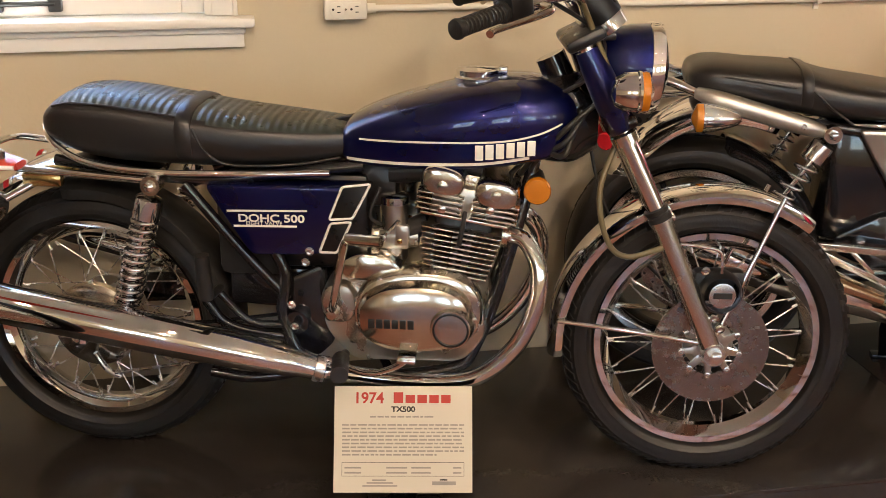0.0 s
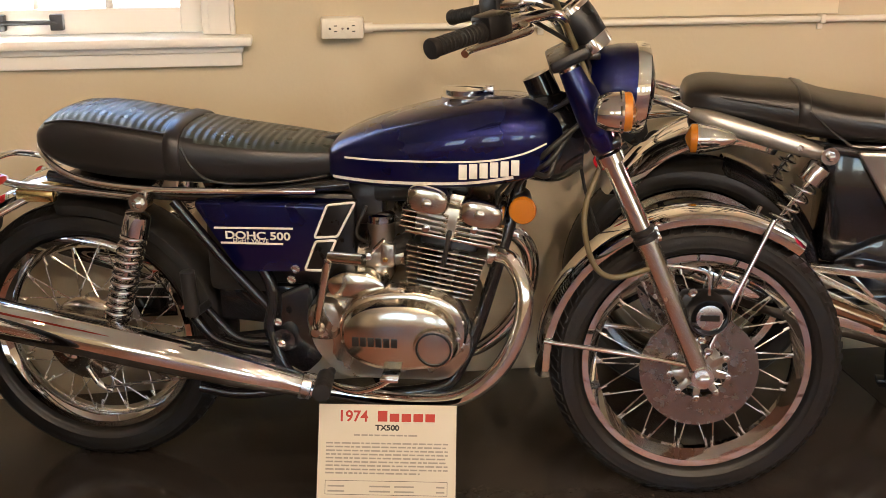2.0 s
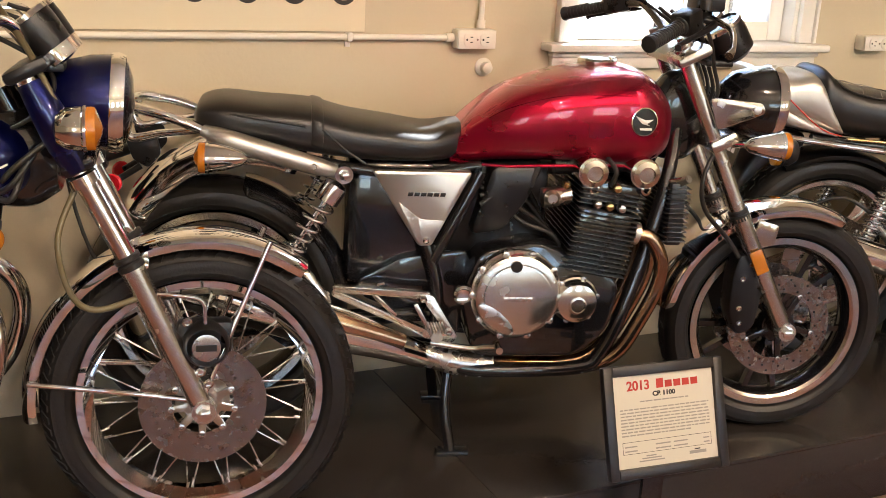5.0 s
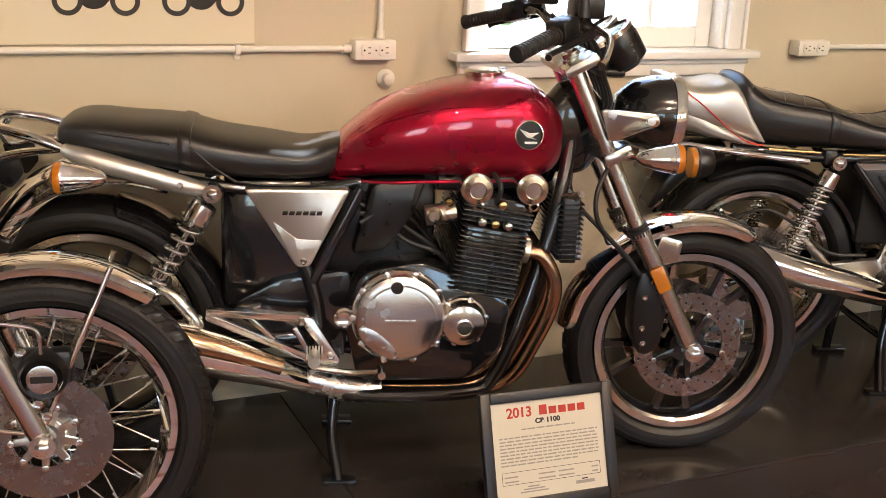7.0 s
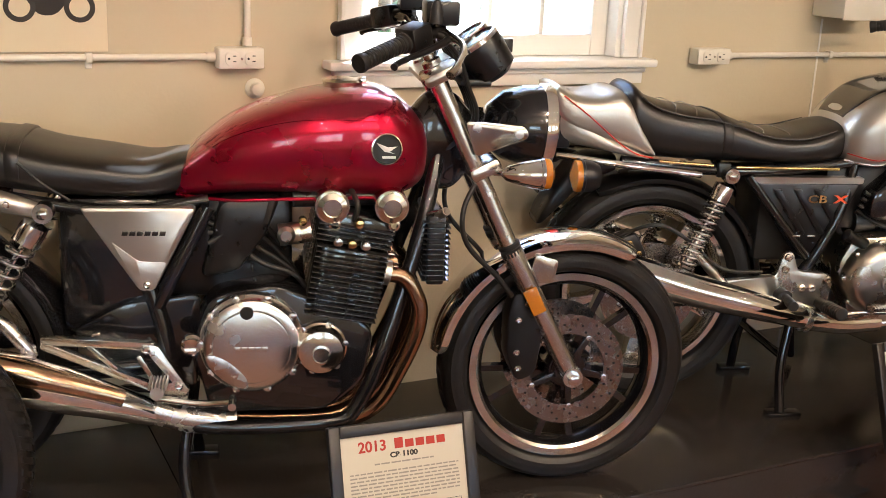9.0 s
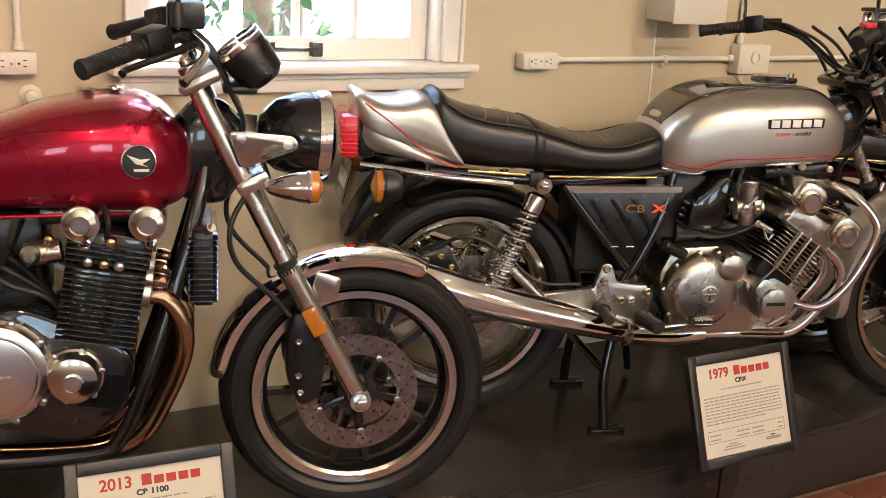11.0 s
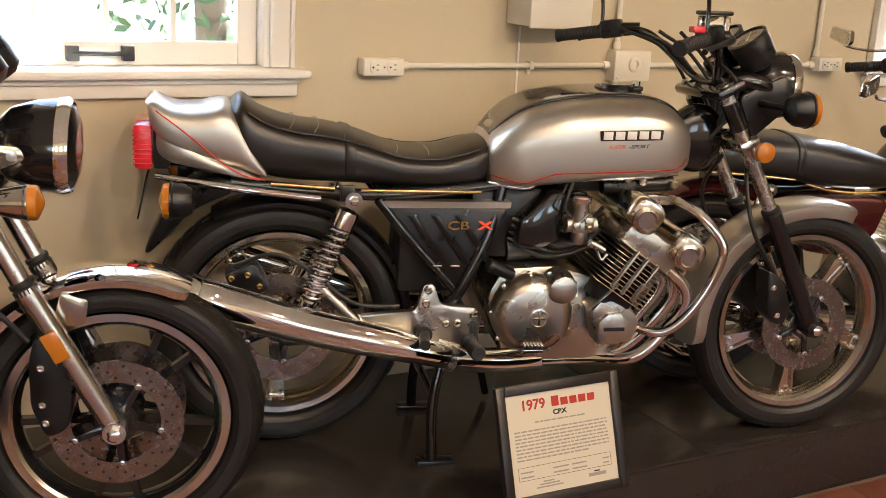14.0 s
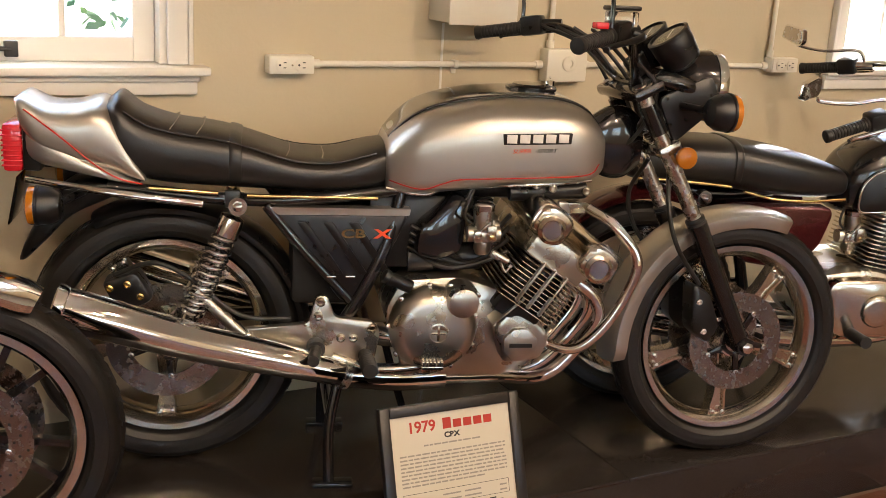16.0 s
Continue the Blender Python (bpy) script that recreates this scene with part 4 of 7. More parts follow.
# ---- blue twin with wire wheels ----
def blue_twin(m):
    k = thing("motorcycle", m, "deep blue 1970s twin-cylinder motorcycle with wire wheels on the black platform", "motorcycle")
    S = steer_pose(26, 5, 0.318)
    RAX = -1.39
    fw = spoked_wheel(k, 0, 0.318, 0.240, 0.090, 0.055, (72, (-0.36, -0.12, 0.12, 0.36), (0.014, 0.17), 0.006, 0.0045), S)
    disc_brake(fw, 0.062, 0.128, -0.068, arms=9, arm_r=0.028)
    spoked_wheel(k, RAX, 0.318, 0.232, 0.11, 0.085, (60, (-0.34, -0.1, 0.1, 0.34), (0.024, 0.18), 0.006, 0.004), None, True, "rear_wheel")
    # front fender, stays, caliper
    fn = part("front_fender", fender(0.354, 0, 0.318, 52, 186, 0.12), CHROME, k, "bright chrome fender", S)
    for s in (-1, 1):
        part("stay", tube([(-0.335, s * 0.062, 0.375), (-0.17, s * 0.085, 0.36), (-0.01, s * 0.092, 0.335)], 0.0058, 10), CHROME, fn)
        part("stay", bar((0.135, s * 0.062, 0.655), (0.0, s * 0.095, 0.345), 0.0058), CHROME, fn)
    part("bracket", block(-0.13, -0.10, -0.1, 0.1, 0.615, 0.625, 0.002), CHROME, fn)
    cal = part("brake_caliper", join(turned([(0.046, -0.028), (0.048, 0), (0.044, 0.022), (0.038, 0.03)], (0.006, -0.085, 0.455), (0, -1, 0), 28), block(-0.05, 0.06, -0.09, -0.045, 0.43, 0.50, 0.012)), SATIN, k, m=S)
    part("badge", turned([(0.028, 0), (0.028, 0.005), (0.024, 0.006), (0.001, 0.006)], (0.006, -0.113, 0.455), (0, -1, 0), 28), STEEL, cal)
    part("badge_band", block(-0.014, 0.026, -0.1205, -0.1192, 0.449, 0.462, 0), BLACKDECAL, cal)
    part("brake_pipe", tube([(0.005, -0.10, 0.50), (0.0, -0.10, 0.545), (-0.04, -0.105, 0.56), (-0.10, -0.10, 0.565)], 0.004, 8), CHROME, cal)
    bolts(cal, [(-0.03, 0.505), (-0.005, 0.40), (0.01, 0.375)], -0.098, 0.010, CHROME)
    fork(k, S, (-0.305, 0.98), (-0.135, 0.625), (0, 0.318), 0.094, LACQUER, CHROME, st_r=0.0205)
    part("lower_clamp", moved(block(-0.03, 0.035, -0.118, 0.118, -0.016, 0.016, 0.012), pose(-0.225, 0, 0.815, 0, -26, 0)), BLACK, k, m=S)
    for s in (-1, 1):
        part("ear_collar", turned([(0.021, -0.012), (0.029, -0.010), (0.029, 0.010), (0.024, 0.014)], (-0.213, s * 0.094, 0.788), (-0.43, 0, 0.9), 24), CHROME, k, m=S)
    part("top_clamp", moved(block(-0.035, 0.05, -0.13, 0.13, -0.013, 0.013, 0.010), pose(-0.31, 0, 0.985, 0, -26, 0)), SATIN, k, m=S)
    for s in (-1, 1):
        part("headlight_ear", tube([(-0.222, s * 0.096, 0.808), (-0.245, s * 0.098, 0.855), (-0.27, s * 0.098, 0.91), (-0.298, s * 0.096, 0.968)], [0.026, 0.031, 0.031, 0.026], 24), BLUE, k, "blue painted fork shroud", m=S)
    headlight(k, (-0.165, 0, 0.92), 0.092, S, BLUE, 0.13)
    for s in (-1, 1):
        blinker(k, (-0.205, s * 0.170, 0.895), (1, 0, 0), S, "round", (-0.235, s * 0.09, 0.885), r=0.040)
    part("side_reflector", turned([(0.029, 0), (0.029, 0.012), (0.026, 0.016), (0.001, 0.018)], (-0.382, -0.085, 0.675), (0, -1, 0), 28), AMBER, k, "amber reflector")
    part("reflector_mount", bar((-0.382, -0.086, 0.675), (-0.39, -0.03, 0.69), 0.022), SATIN, k)
    for s in (-1, 1):
        gauge(k, (-0.300, s * 0.058, 1.075), (-0.62, 0, 0.78), 0.043, S, 0.075, SATIN, cup=True)
    part("gauge_bracket", block(-0.29, -0.24, -0.09, 0.09, 0.985, 1.0, 0.004), SATIN, k, m=S)
    handlebar(k, S, [(-0.30, 0.03, 1.015), (-0.30, 0.07, 1.03), (-0.325, 0.15, 1.075), (-0.37, 0.21, 1.080), (-0.47, 0.285, 1.058), (-0.555, 0.37, 1.035)], 0.11, CHROME, POLISHED)
    mc = part("brake_reservoir", join(turned([(0.030, 0), (0.030, 0.05), (0.026, 0.054), (0.001, 0.056)], (-0.345, -0.20, 1.135), (0, 0, 1), 20), block(-0.37, -0.325, -0.24, -0.17, 1.11, 1.14, 0.006)), SATIN, k, m=S)
    for s in (-1, 1):
        part("mirror_stem", tube([(-0.37, s * 0.25, 1.13), (-0.385, s * 0.27, 1.20), (-0.42, s * 0.33, 1.33)], 0.005, 8), CHROME, k, m=S)
    # cables and hose
    part("front_brake_hose", tube([(-0.345, -0.19, 1.12), (-0.30, -0.115, 1.03), (-0.255, -0.105, 0.93), (-0.23, -0.06, 0.88)], 0.0062, 8), HOSE, k, m=S)
    part("lower_brake_hose", tube([(-0.225, -0.07, 0.78), (-0.262, -0.11, 0.68), (-0.245, -0.12, 0.58), (-0.20, -0.115, 0.54), (-0.115, -0.105, 0.56)], 0.0062, 8), HOSE, k, m=S)
    for q in range(4):
        part("control_cable", tube([(-0.36 - 0.01 * q, 0.1 - 0.09 * q, 1.09), (-0.26, 0.08 - 0.05 * q, 1.05 - 0.02 * q), (-0.30, 0.02 - 0.03 * q, 0.90), (-0.42 - 0.03 * q, 0.0, 0.80)], 0.0045, 7), CABLE, k)
    part("speedometer_cable", tube([(-0.28, 0.07, 1.0), (-0.27, 0.12, 0.80), (-0.20, 0.13, 0.55), (-0.02, 0.09, 0.36)], 0.004, 7), CABLE, k, m=S)
    # tank
    st = [(-0.805, 0.74, 0.79, 0.070), (-0.775, 0.723, 0.818, 0.098), (-0.70, 0.718, 0.850, 0.124), (-0.62, 0.718, 0.874, 0.136), (-0.52, 0.722, 0.897, 0.142), (-0.43, 0.732, 0.906, 0.136), (-0.36, 0.745, 0.898, 0.118), (-0.32, 0.765, 0.880, 0.09), (-0.295, 0.80, 0.855, 0.05)]
    tank = part("fuel_tank", body(st, 2.5, 48, low=7), BLUE, k, "glossy deep blue tank", sharp=60)
    for s in (-1, 1):
        part("stripe", ribbon(st, 2.5, [(-0.785, 0.737), (-0.65, 0.737), (-0.5, 0.742), (-0.40, 0.755)], 0.0065, s, low=7), STRIPE, tank)
        part("stripe", ribbon(st, 2.5, [(-0.755, 0.782), (-0.60, 0.785), (-0.46, 0.790), (-0.385, 0.803), (-0.335, 0.822)], 0.0038, s, low=7), STRIPE, tank)
    letter_blocks(tank, 6, -0.512, -0.385, 0.750, 0.031, 0, STRIPE, 0, slope=0.09, flank=lambda x, z: side_y(st, x, z, 2.5, 7))
    cap = part("filler_cap", turned([(0.050, 0.890), (0.052, 0.899), (0.046, 0.903), (0.047, 0.914), (0.040, 0.918), (0.001, 0.919)], (-0.515, 0, 0), (0, 0, 1), 36), CHROME, k)
    part("cap_latch", block(-0.472, -0.452, -0.015, 0.015, 0.905, 0.922, 0.004), CHROME, cap)
    # seat
    ss = [(-1.452, 0.785, 0.800, 0.06), (-1.438, 0.765, 0.832, 0.10), (-1.39, 0.735, 0.862, 0.122), (-1.30, 0.715, 0.864, 0.130), (-1.18, 0.708, 0.848, 0.132), (-1.06, 0.706, 0.828, 0.128), (-0.95, 0.710, 0.815, 0.12), (-0.86, 0.715, 0.806, 0.104), (-0.785, 0.725, 0.798, 0.08)]
    seat = part("seat", body(ss, 3.2, 40, 6), VINYL, k, "black pleated vinyl dual seat", sharp=60)
    me = seat.data
    me.materials.append(PLEAT)
    # Upward faces get the pleats and the painted sheen.
    for f in me.polygons:
        if f.normal.z > 0.72 and -1.40 < f.center.x < -0.80:
            f.material_index = 1
    for s in (-1, 1):
        def edge(x):
            zb, zt, hw = body_at(ss, x)
            return (x, s * (hw * 0.885), zb + (zt - zb) * 0.855)
        part("piping", tube([edge(x) for x in np.linspace(-1.415, -1.13, 8)], 0.0035, 6), VINYL, seat)
        part("piping", tube([(-1.105, s * 0.128, 0.80), (-1.08, s * 0.131, 0.755), (-1.03, s * 0.129, 0.725), (-0.90, s * 0.112, 0.724), (-0.80, s * 0.085, 0.735)], 0.003, 6), VINYL, seat)
    part("strap", strap_over(ss, 3.2, -1.125, 0.017), VINYL, seat, "vinyl grab strap")
    part("seat_trim", tube([(-0.815, -0.128, 0.712), (-1.0, -0.137, 0.708), (-1.19, -0.140, 0.708), (-1.33, -0.134, 0.722), (-1.41, -0.115, 0.755), (-1.455, -0.06, 0.785), (-1.46, 0, 0.79), (-1.455, 0.06, 0.785), (-1.41, 0.115, 0.755), (-1.33, 0.134, 0.722), (-0.815, 0.128, 0.712)], 0.0075, 8), CHROME, seat, "chrome seat trim")
    # tail: chrome fender, rail, lamps
    part("rear_fender", fender(0.36, RAX, 0.36, 62, 178, 0.16, 0.014, 0.05), CHROME, k, "bright chrome fender")
    part("grab_rail", tube([(-1.20, -0.125, 0.685), (-1.35, -0.125, 0.695), (-1.50, -0.12, 0.705), (-1.585, -0.08, 0.725), (-1.60, 0, 0.73), (-1.585, 0.08, 0.725), (-1.50, 0.12, 0.705), (-1.20, 0.125, 0.685)], 0.0085, 10), CHROME, k)
    for s in (-1, 1):
        blinker(k, (-1.565, s * 0.165, 0.635), (-1, 0, 0), None, "round", (-1.45, s * 0.11, 0.68), REDLENS, 0.038)
        part("light_bracket", block(-1.49, -1.40, s * 0.12 - 0.012, s * 0.12 + 0.012, 0.665, 0.695, 0.008), GOLD, k)
    tl = part("tail_light", block(-1.80, -1.715, -0.055, 0.055, 0.50, 0.60, 0.02), CHROME, k)
    part("lens", block(-1.825, -1.80, -0.05, 0.05, 0.505, 0.595, 0.010), REDLENS, tl)
    for s, t in ((1, 0), (-1, 1)):
        shock(k, (-1.19, 0.685), (-1.285, 0.365), s * 0.155, "close", "chrome spring shock absorber")
    # frame
    fr = part("frame", join(tube([(-0.40, 0, 0.80), (-0.75, 0, 0.80), (-1.1, 0, 0.69)], 0.02), *[join(tube([(-0.38, s * 0.03, 0.78), (-0.42, s * 0.07, 0.60), (-0.50, s * 0.10, 0.34), (-0.58, s * 0.12, 0.265), (-0.85, s * 0.13, 0.26), (-0.93, s * 0.12, 0.38), (-0.93, s * 0.11, 0.50), (-1.05, s * 0.11, 0.68)], 0.0145), tube([(-0.92, s * 0.11, 0.42), (-1.03, s * 0.12, 0.55), (-1.13, s * 0.125, 0.68)], 0.012), tube([(-0.75, s * 0.09, 0.72), (-1.1, s * 0.12, 0.69), (-1.42, s * 0.10, 0.72)], 0.0125), tube([(-0.93, s * 0.115, 0.33), (-1.05, s * 0.13, 0.36), (-1.10, s * 0.135, 0.42)], 0.012)) for s in (-1, 1)]), BLACK, k)
    part("steering_head", bar((-0.295, 0, 0.80), (-0.365, 0, 0.945), 0.032), BLACK, k)
    part("headstock_shroud", body([(-0.42, 0.74, 0.86, 0.045), (-0.37, 0.72, 0.91, 0.065), (-0.31, 0.72, 0.91, 0.068), (-0.26, 0.75, 0.88, 0.05)], 2.4), BLACK, k)
    for q in range(3):
        part("wiring_loom", tube([(-0.27 - 0.02 * q, -0.09, 0.86 - 0.02 * q), (-0.33, -0.11 - 0.006 * q, 0.81 - 0.025 * q), (-0.385, -0.085, 0.74 + 0.01 * q), (-0.40 - 0.02 * q, -0.05, 0.70)], 0.006, 8), CABLE, k)
    part("swing_arm", join(*[tube([(-0.90, s * 0.10, 0.37), (-1.1, s * 0.115, 0.345), (RAX, s * 0.12, 0.318)], 0.018) for s in (-1, 1)], bar((-0.90, -0.13, 0.37), (-0.90, 0.13, 0.37), 0.026)), BLACK, k)
    part("rear_axle", join(bar((RAX, -0.15, 0.318), (RAX, 0.15, 0.318), 0.010), turned([(0.017, 0), (0.017, 0.014), (0.008, 0.018)], (RAX, -0.145, 0.318), (0, -1, 0), 6)), CHROME, k)
    part("brake_rod", bar((RAX + 0.05, -0.10, 0.215), (-0.92, -0.12, 0.30), 0.004), STEEL, k)
    # side cover
    sc = part("side_cover", prism(rounded([(-1.085, 0.685), (-0.735, 0.690), (-0.775, 0.60), (-0.835, 0.535), (-0.99, 0.530)], 0.018), -0.10, -0.148, 0.012), BLUE, k, "blue side cover with white lines")
    for x0, z0, x1, z1 in ((-1.035, 0.628, -0.862, 0.632), (-1.022, 0.595, -0.885, 0.597)):
        part("stripe", prism([(x0, z0), (x1, z1), (x1, z1 + 0.0042), (x0, z0 + 0.0042)], -0.147, -0.1492, 0.0003), STRIPE, sc)
    lettering("model_text", "DOHC 500", 0.0235, STRIPE, sc, on_side(-1.012, -0.1488, 0.607, 0.6), stretch=1.28, bold=0.0005)
    lettering("valve_text", "EIGHT VALVE", 0.0115, STRIPE, sc, on_side(-0.995, -0.1488, 0.600, 0.6), stretch=1.15)
    for poly in ([(-0.785, 0.690), (-0.725, 0.698), (-0.765, 0.622), (-0.815, 0.618)], [(-0.812, 0.610), (-0.768, 0.614), (-0.800, 0.545), (-0.838, 0.545)]):
        v = part("side_vent", prism(rounded(poly, 0.006), -0.125, -0.153, 0.004), SATIN, sc)
        ring = [(x, -0.154, z) for x, z in rounded(poly, 0.006)]
        part("vent_trim", tube(ring + ring[:1], 0.0028, 6, curved=False), STRIPE, v)
    part("left_side_cover", prism(rounded([(-1.085, 0.685), (-0.735, 0.690), (-0.775, 0.60), (-0.835, 0.535), (-0.99, 0.530)], 0.018), 0.10, 0.148, 0.012), BLUE, k)
    part("airbox", block(-1.0, -0.74, -0.085, 0.085, 0.48, 0.70, 0.02), SATIN, k)
    part("battery_tray", block(-1.06, -0.84, -0.08, 0.08, 0.39, 0.48, 0.01), BLACK, k)
    part("chain_guard", prism(rounded([(-0.86, 0.41), (-1.05, 0.42), (-1.36, 0.40), (-1.38, 0.36), (-1.0, 0.33), (-0.86, 0.34)], 0.02), 0.06, 0.10, 0.006), BLACK, k)
    part("engine_mount", prism(rounded([(-0.845, 0.50), (-0.93, 0.46), (-0.96, 0.33), (-0.86, 0.28), (-0.82, 0.32)], 0.015), -0.095, -0.107, 0.004), BLACK, k)
    # engine
    en = part("crankcase", prism(rounded([(-0.84, 0.46), (-0.80, 0.49), (-0.66, 0.505), (-0.55, 0.49), (-0.49, 0.44), (-0.48, 0.36), (-0.53, 0.29), (-0.78, 0.285), (-0.84, 0.36)], 0.03), 0.14, -0.13, 0.012), ALU, k, "cast aluminium engine case")
    cc = part("clutch_cover", prism(ellipse(-0.632, 0.420, 0.124, 0.080, 3, 48, 2.3), -0.13, -0.215, 0.032), POLISHED, en, "polished engine cover")
    part("cover_flange", prism(ellipse(-0.628, 0.422, 0.138, 0.092, 4, 48, 2.4), -0.125, -0.178, 0.014), POLISHED, en)
    bolts(en, [(-0.628 + 0.133 * math.cos(a), 0.422 + 0.087 * math.sin(a)) for a in np.linspace(0.3, 6.0, 10)], -0.168, 0.007)
    letter_blocks(cc, 6, -0.728, -0.628, 0.402, 0.020, -0.2155, BLACKDECAL)
    round_cover(en, "ignition_cover", -0.552, 0.408, 0.050, -0.165, -0.226, POLISHED, 0.002, 3)
    part("cover_groove", ring_y([(0.034, -0.0015), (0.038, -0.0015), (0.038, 0.001), (0.034, 0.001)], 40, (-0.552, -0.2285, 0.408)), BLACKDECAL, en)
    part("starter_cover", join(prism(rounded([(-0.80, 0.52), (-0.76, 0.545), (-0.69, 0.54), (-0.66, 0.51), (-0.68, 0.48), (-0.79, 0.48)], 0.02), 0.05, -0.15, 0.012)), POLISHED, en)
    part("kick_cover", prism(ellipse(-0.800, 0.432, 0.038, 0.046, 0, 28, 2.4), -0.10, -0.165, 0.012), ALU, en)
    part("shaft_nut", turned([(0.016, 0), (0.016, 0.02), (0.010, 0.026), (0.001, 0.027)], (-0.806, -0.185, 0.425), (0, -1, 0), 20), POLISHED, en)
    part("kick_starter", join(tube([(-0.806, -0.20, 0.43), (-0.795, -0.225, 0.47), (-0.772, -0.23, 0.58), (-0.762, -0.235, 0.60)], 0.0085), bar((-0.765, -0.228, 0.602), (-0.69, -0.25, 0.606), 0.0125)), POLISHED, en, "polished kick lever")
    up = Vector((0.17, 0, 1)).normalized()
    b0 = Vector((-0.555, 0, 0.49))
    # Core is black so that the fin gaps get their shade from its colour.
    cyl = part("cylinder_block", moved(block(-0.062, 0.062, -0.105, 0.105, 0, 0.13, 0.01), Matrix.Translation(b0) @ pose(0, 0, 0, 0, 9.6, 0)), SATIN, en)
    # Solid dark strip stands in for the shade between the two fin sets.
    part("gap_shade_strip", moved(block(-0.005, 0.005, -0.1475, -0.10, 0.075, 0.150, 0.003), Matrix.Translation(b0) @ pose(0, 0, 0, 0, 9.6, 0)), DARKSLOT, en)
    fins(cyl, b0 + up * 0.008, up, 9, 0.0118, 0.140, 0.276, ALU, th=0.0036, grow=0.028)
    lean = Matrix.Translation(b0) @ pose(0, 0, 0, 0, 9.6, 0)
    hd = part("cylinder_head", moved(block(-0.078, 0.078, -0.13, 0.13, 0.130, 0.200, 0.012), lean), ALU, en, "cast cylinder head with twin cam covers")
    for cx, cz in ((-0.056, 0.208), (0.058, 0.200)):
        rows = [(y, cx, cz, 0.047 * f, 0.030 * f) for y, f in ((-0.156, 0.55), (-0.154, 0.80), (-0.147, 0.95), (-0.135, 1.0), (0.135, 1.0), (0.147, 0.95), (0.154, 0.80), (0.156, 0.55))]
        part("cam_cover", moved(loft([[(px, y, pz) for px, pz in ellipse(c, z, a1, b1, 0, 28, 2.8)] for y, c, z, a1, b1 in rows]), lean), POLISHED, hd, "polished cam cover")
    part("cover_bridge", moved(block(-0.03, 0.03, -0.10, 0.10, 0.18, 0.222, 0.010), lean), POLISHED, hd)
    side = Vector((up.z, 0, -up.x))
    for dx in (-0.056, 0.060):
        fins(hd, b0 + up * 0.146 + side * dx, up, 4, 0.0115, 0.098, 0.300, ALU, th=0.0042)
    part("head_joint", moved(block(-0.092, 0.092, -0.146, 0.146, 0.132, 0.139, 0.002), Matrix.Translation(b0) @ pose(0, 0, 0, 0, 9.6, 0)), POLISHED, hd)
    for dx in (-0.055, 0.056):
        c = b0 + up * 0.202 + side * dx + Vector((0, -0.156, 0))
        part("cam_end", turned([(0.011, 0), (0.011, 0.004), (0.008, 0.006), (0.001, 0.006)], c, (0, -1, 0), 24), POLISHED, hd)
        part("head_nut", turned([(0.009, 0), (0.009, 0.01), (0.004, 0.012)], b0 + up * 0.160 + Vector((dx * 0.9, -0.145, 0)), (0, -1, 0), 6), CHROME, hd)
    part("tacho_drive", bar(tuple(b0 + up * 0.1 + Vector((0.085, 0, 0))), tuple(b0 + up * 0.2 + Vector((0.10, 0, 0))), 0.010), ALU, hd)
    for s in (-1, 1):
        carburettor(k, -0.685, s * 0.085, 0.565, 1.15)
        part("intake_rubber", bar((-0.66, s * 0.085, 0.575), (-0.61, s * 0.085, 0.60), 0.024), GRIP, k)
    part("sparkplug_lead", tube([(-0.53, -0.06, 0.70), (-0.55, -0.08, 0.735), (-0.60, -0.03, 0.75)], 0.005, 8), CABLE, k)
    # exhausts
    for s in (-1, 1):
        part("header_pipe", tube([(-0.445, s * 0.075, 0.572), (-0.405, s * 0.09, 0.565), (-0.375, s * 0.11, 0.51), (-0.378, s * 0.125, 0.43), (-0.42, s * 0.135, 0.335), (-0.50, s * 0.135, 0.262), (-0.60, s * 0.135, 0.243), (-0.72, s * 0.14, 0.250), (-0.84, s * 0.16, 0.275)], 0.0195, 16), CHROME, k)
        mf = part("muffler", tube([(-0.83, s * 0.162, 0.272), (-0.88, s * 0.172, 0.29), (-0.96, s * 0.19, 0.315), (-1.18, s * 0.215, 0.368), (-1.45, s * 0.235, 0.424), (-1.60, s * 0.243, 0.455), (-1.66, s * 0.246, 0.467)], [0.025, 0.028, 0.036, 0.044, 0.044, 0.041, 0.030], 24), CHROME, k, "long chrome silencer")
        part("clamp", turned([(0.028, -0.012), (0.030, -0.010), (0.030, 0.010), (0.028, 0.012)], (-0.845, s * 0.164, 0.278), (-0.95, 0.15 * s, 0.28), 20), STEEL, mf)
        part("header_flange", turned([(0.030, -0.006), (0.030, 0.006), (0.02, 0.008)], (-0.445, s * 0.075, 0.572), (1, 0.1 * s, -0.1), 20), POLISHED, k)
    # footrests and stand
    for s in (-1, 1):
        part("footrest", join(bar((-0.79, s * 0.15, 0.31), (-0.79, s * 0.20, 0.32), 0.010), bar((-0.79, s * 0.20, 0.32), (-0.775, s * 0.30, 0.33), 0.019)), GRIP, k)
        part("passenger_peg", join(bar((-1.06, s * 0.15, 0.455), (-1.06, s * 0.235, 0.465), 0.009), bar((-1.065, s * 0.232, 0.462), (-1.068, s * 0.236, 0.56), 0.016)), GRIP, k, "folded rubber passenger peg")
        part("peg_bracket", tube([(-0.93, s * 0.12, 0.36), (-1.0, s * 0.15, 0.38), (-1.06, s * 0.155, 0.445)], 0.009), BLACK, k)
    part("brake_pedal", join(tube([(-0.83, -0.16, 0.30), (-0.74, -0.19, 0.285), (-0.68, -0.205, 0.305), (-0.64, -0.215, 0.335)], 0.0075), block(-0.665, -0.625, -0.24, -0.19, 0.332, 0.342, 0.003)), CHROME, k)
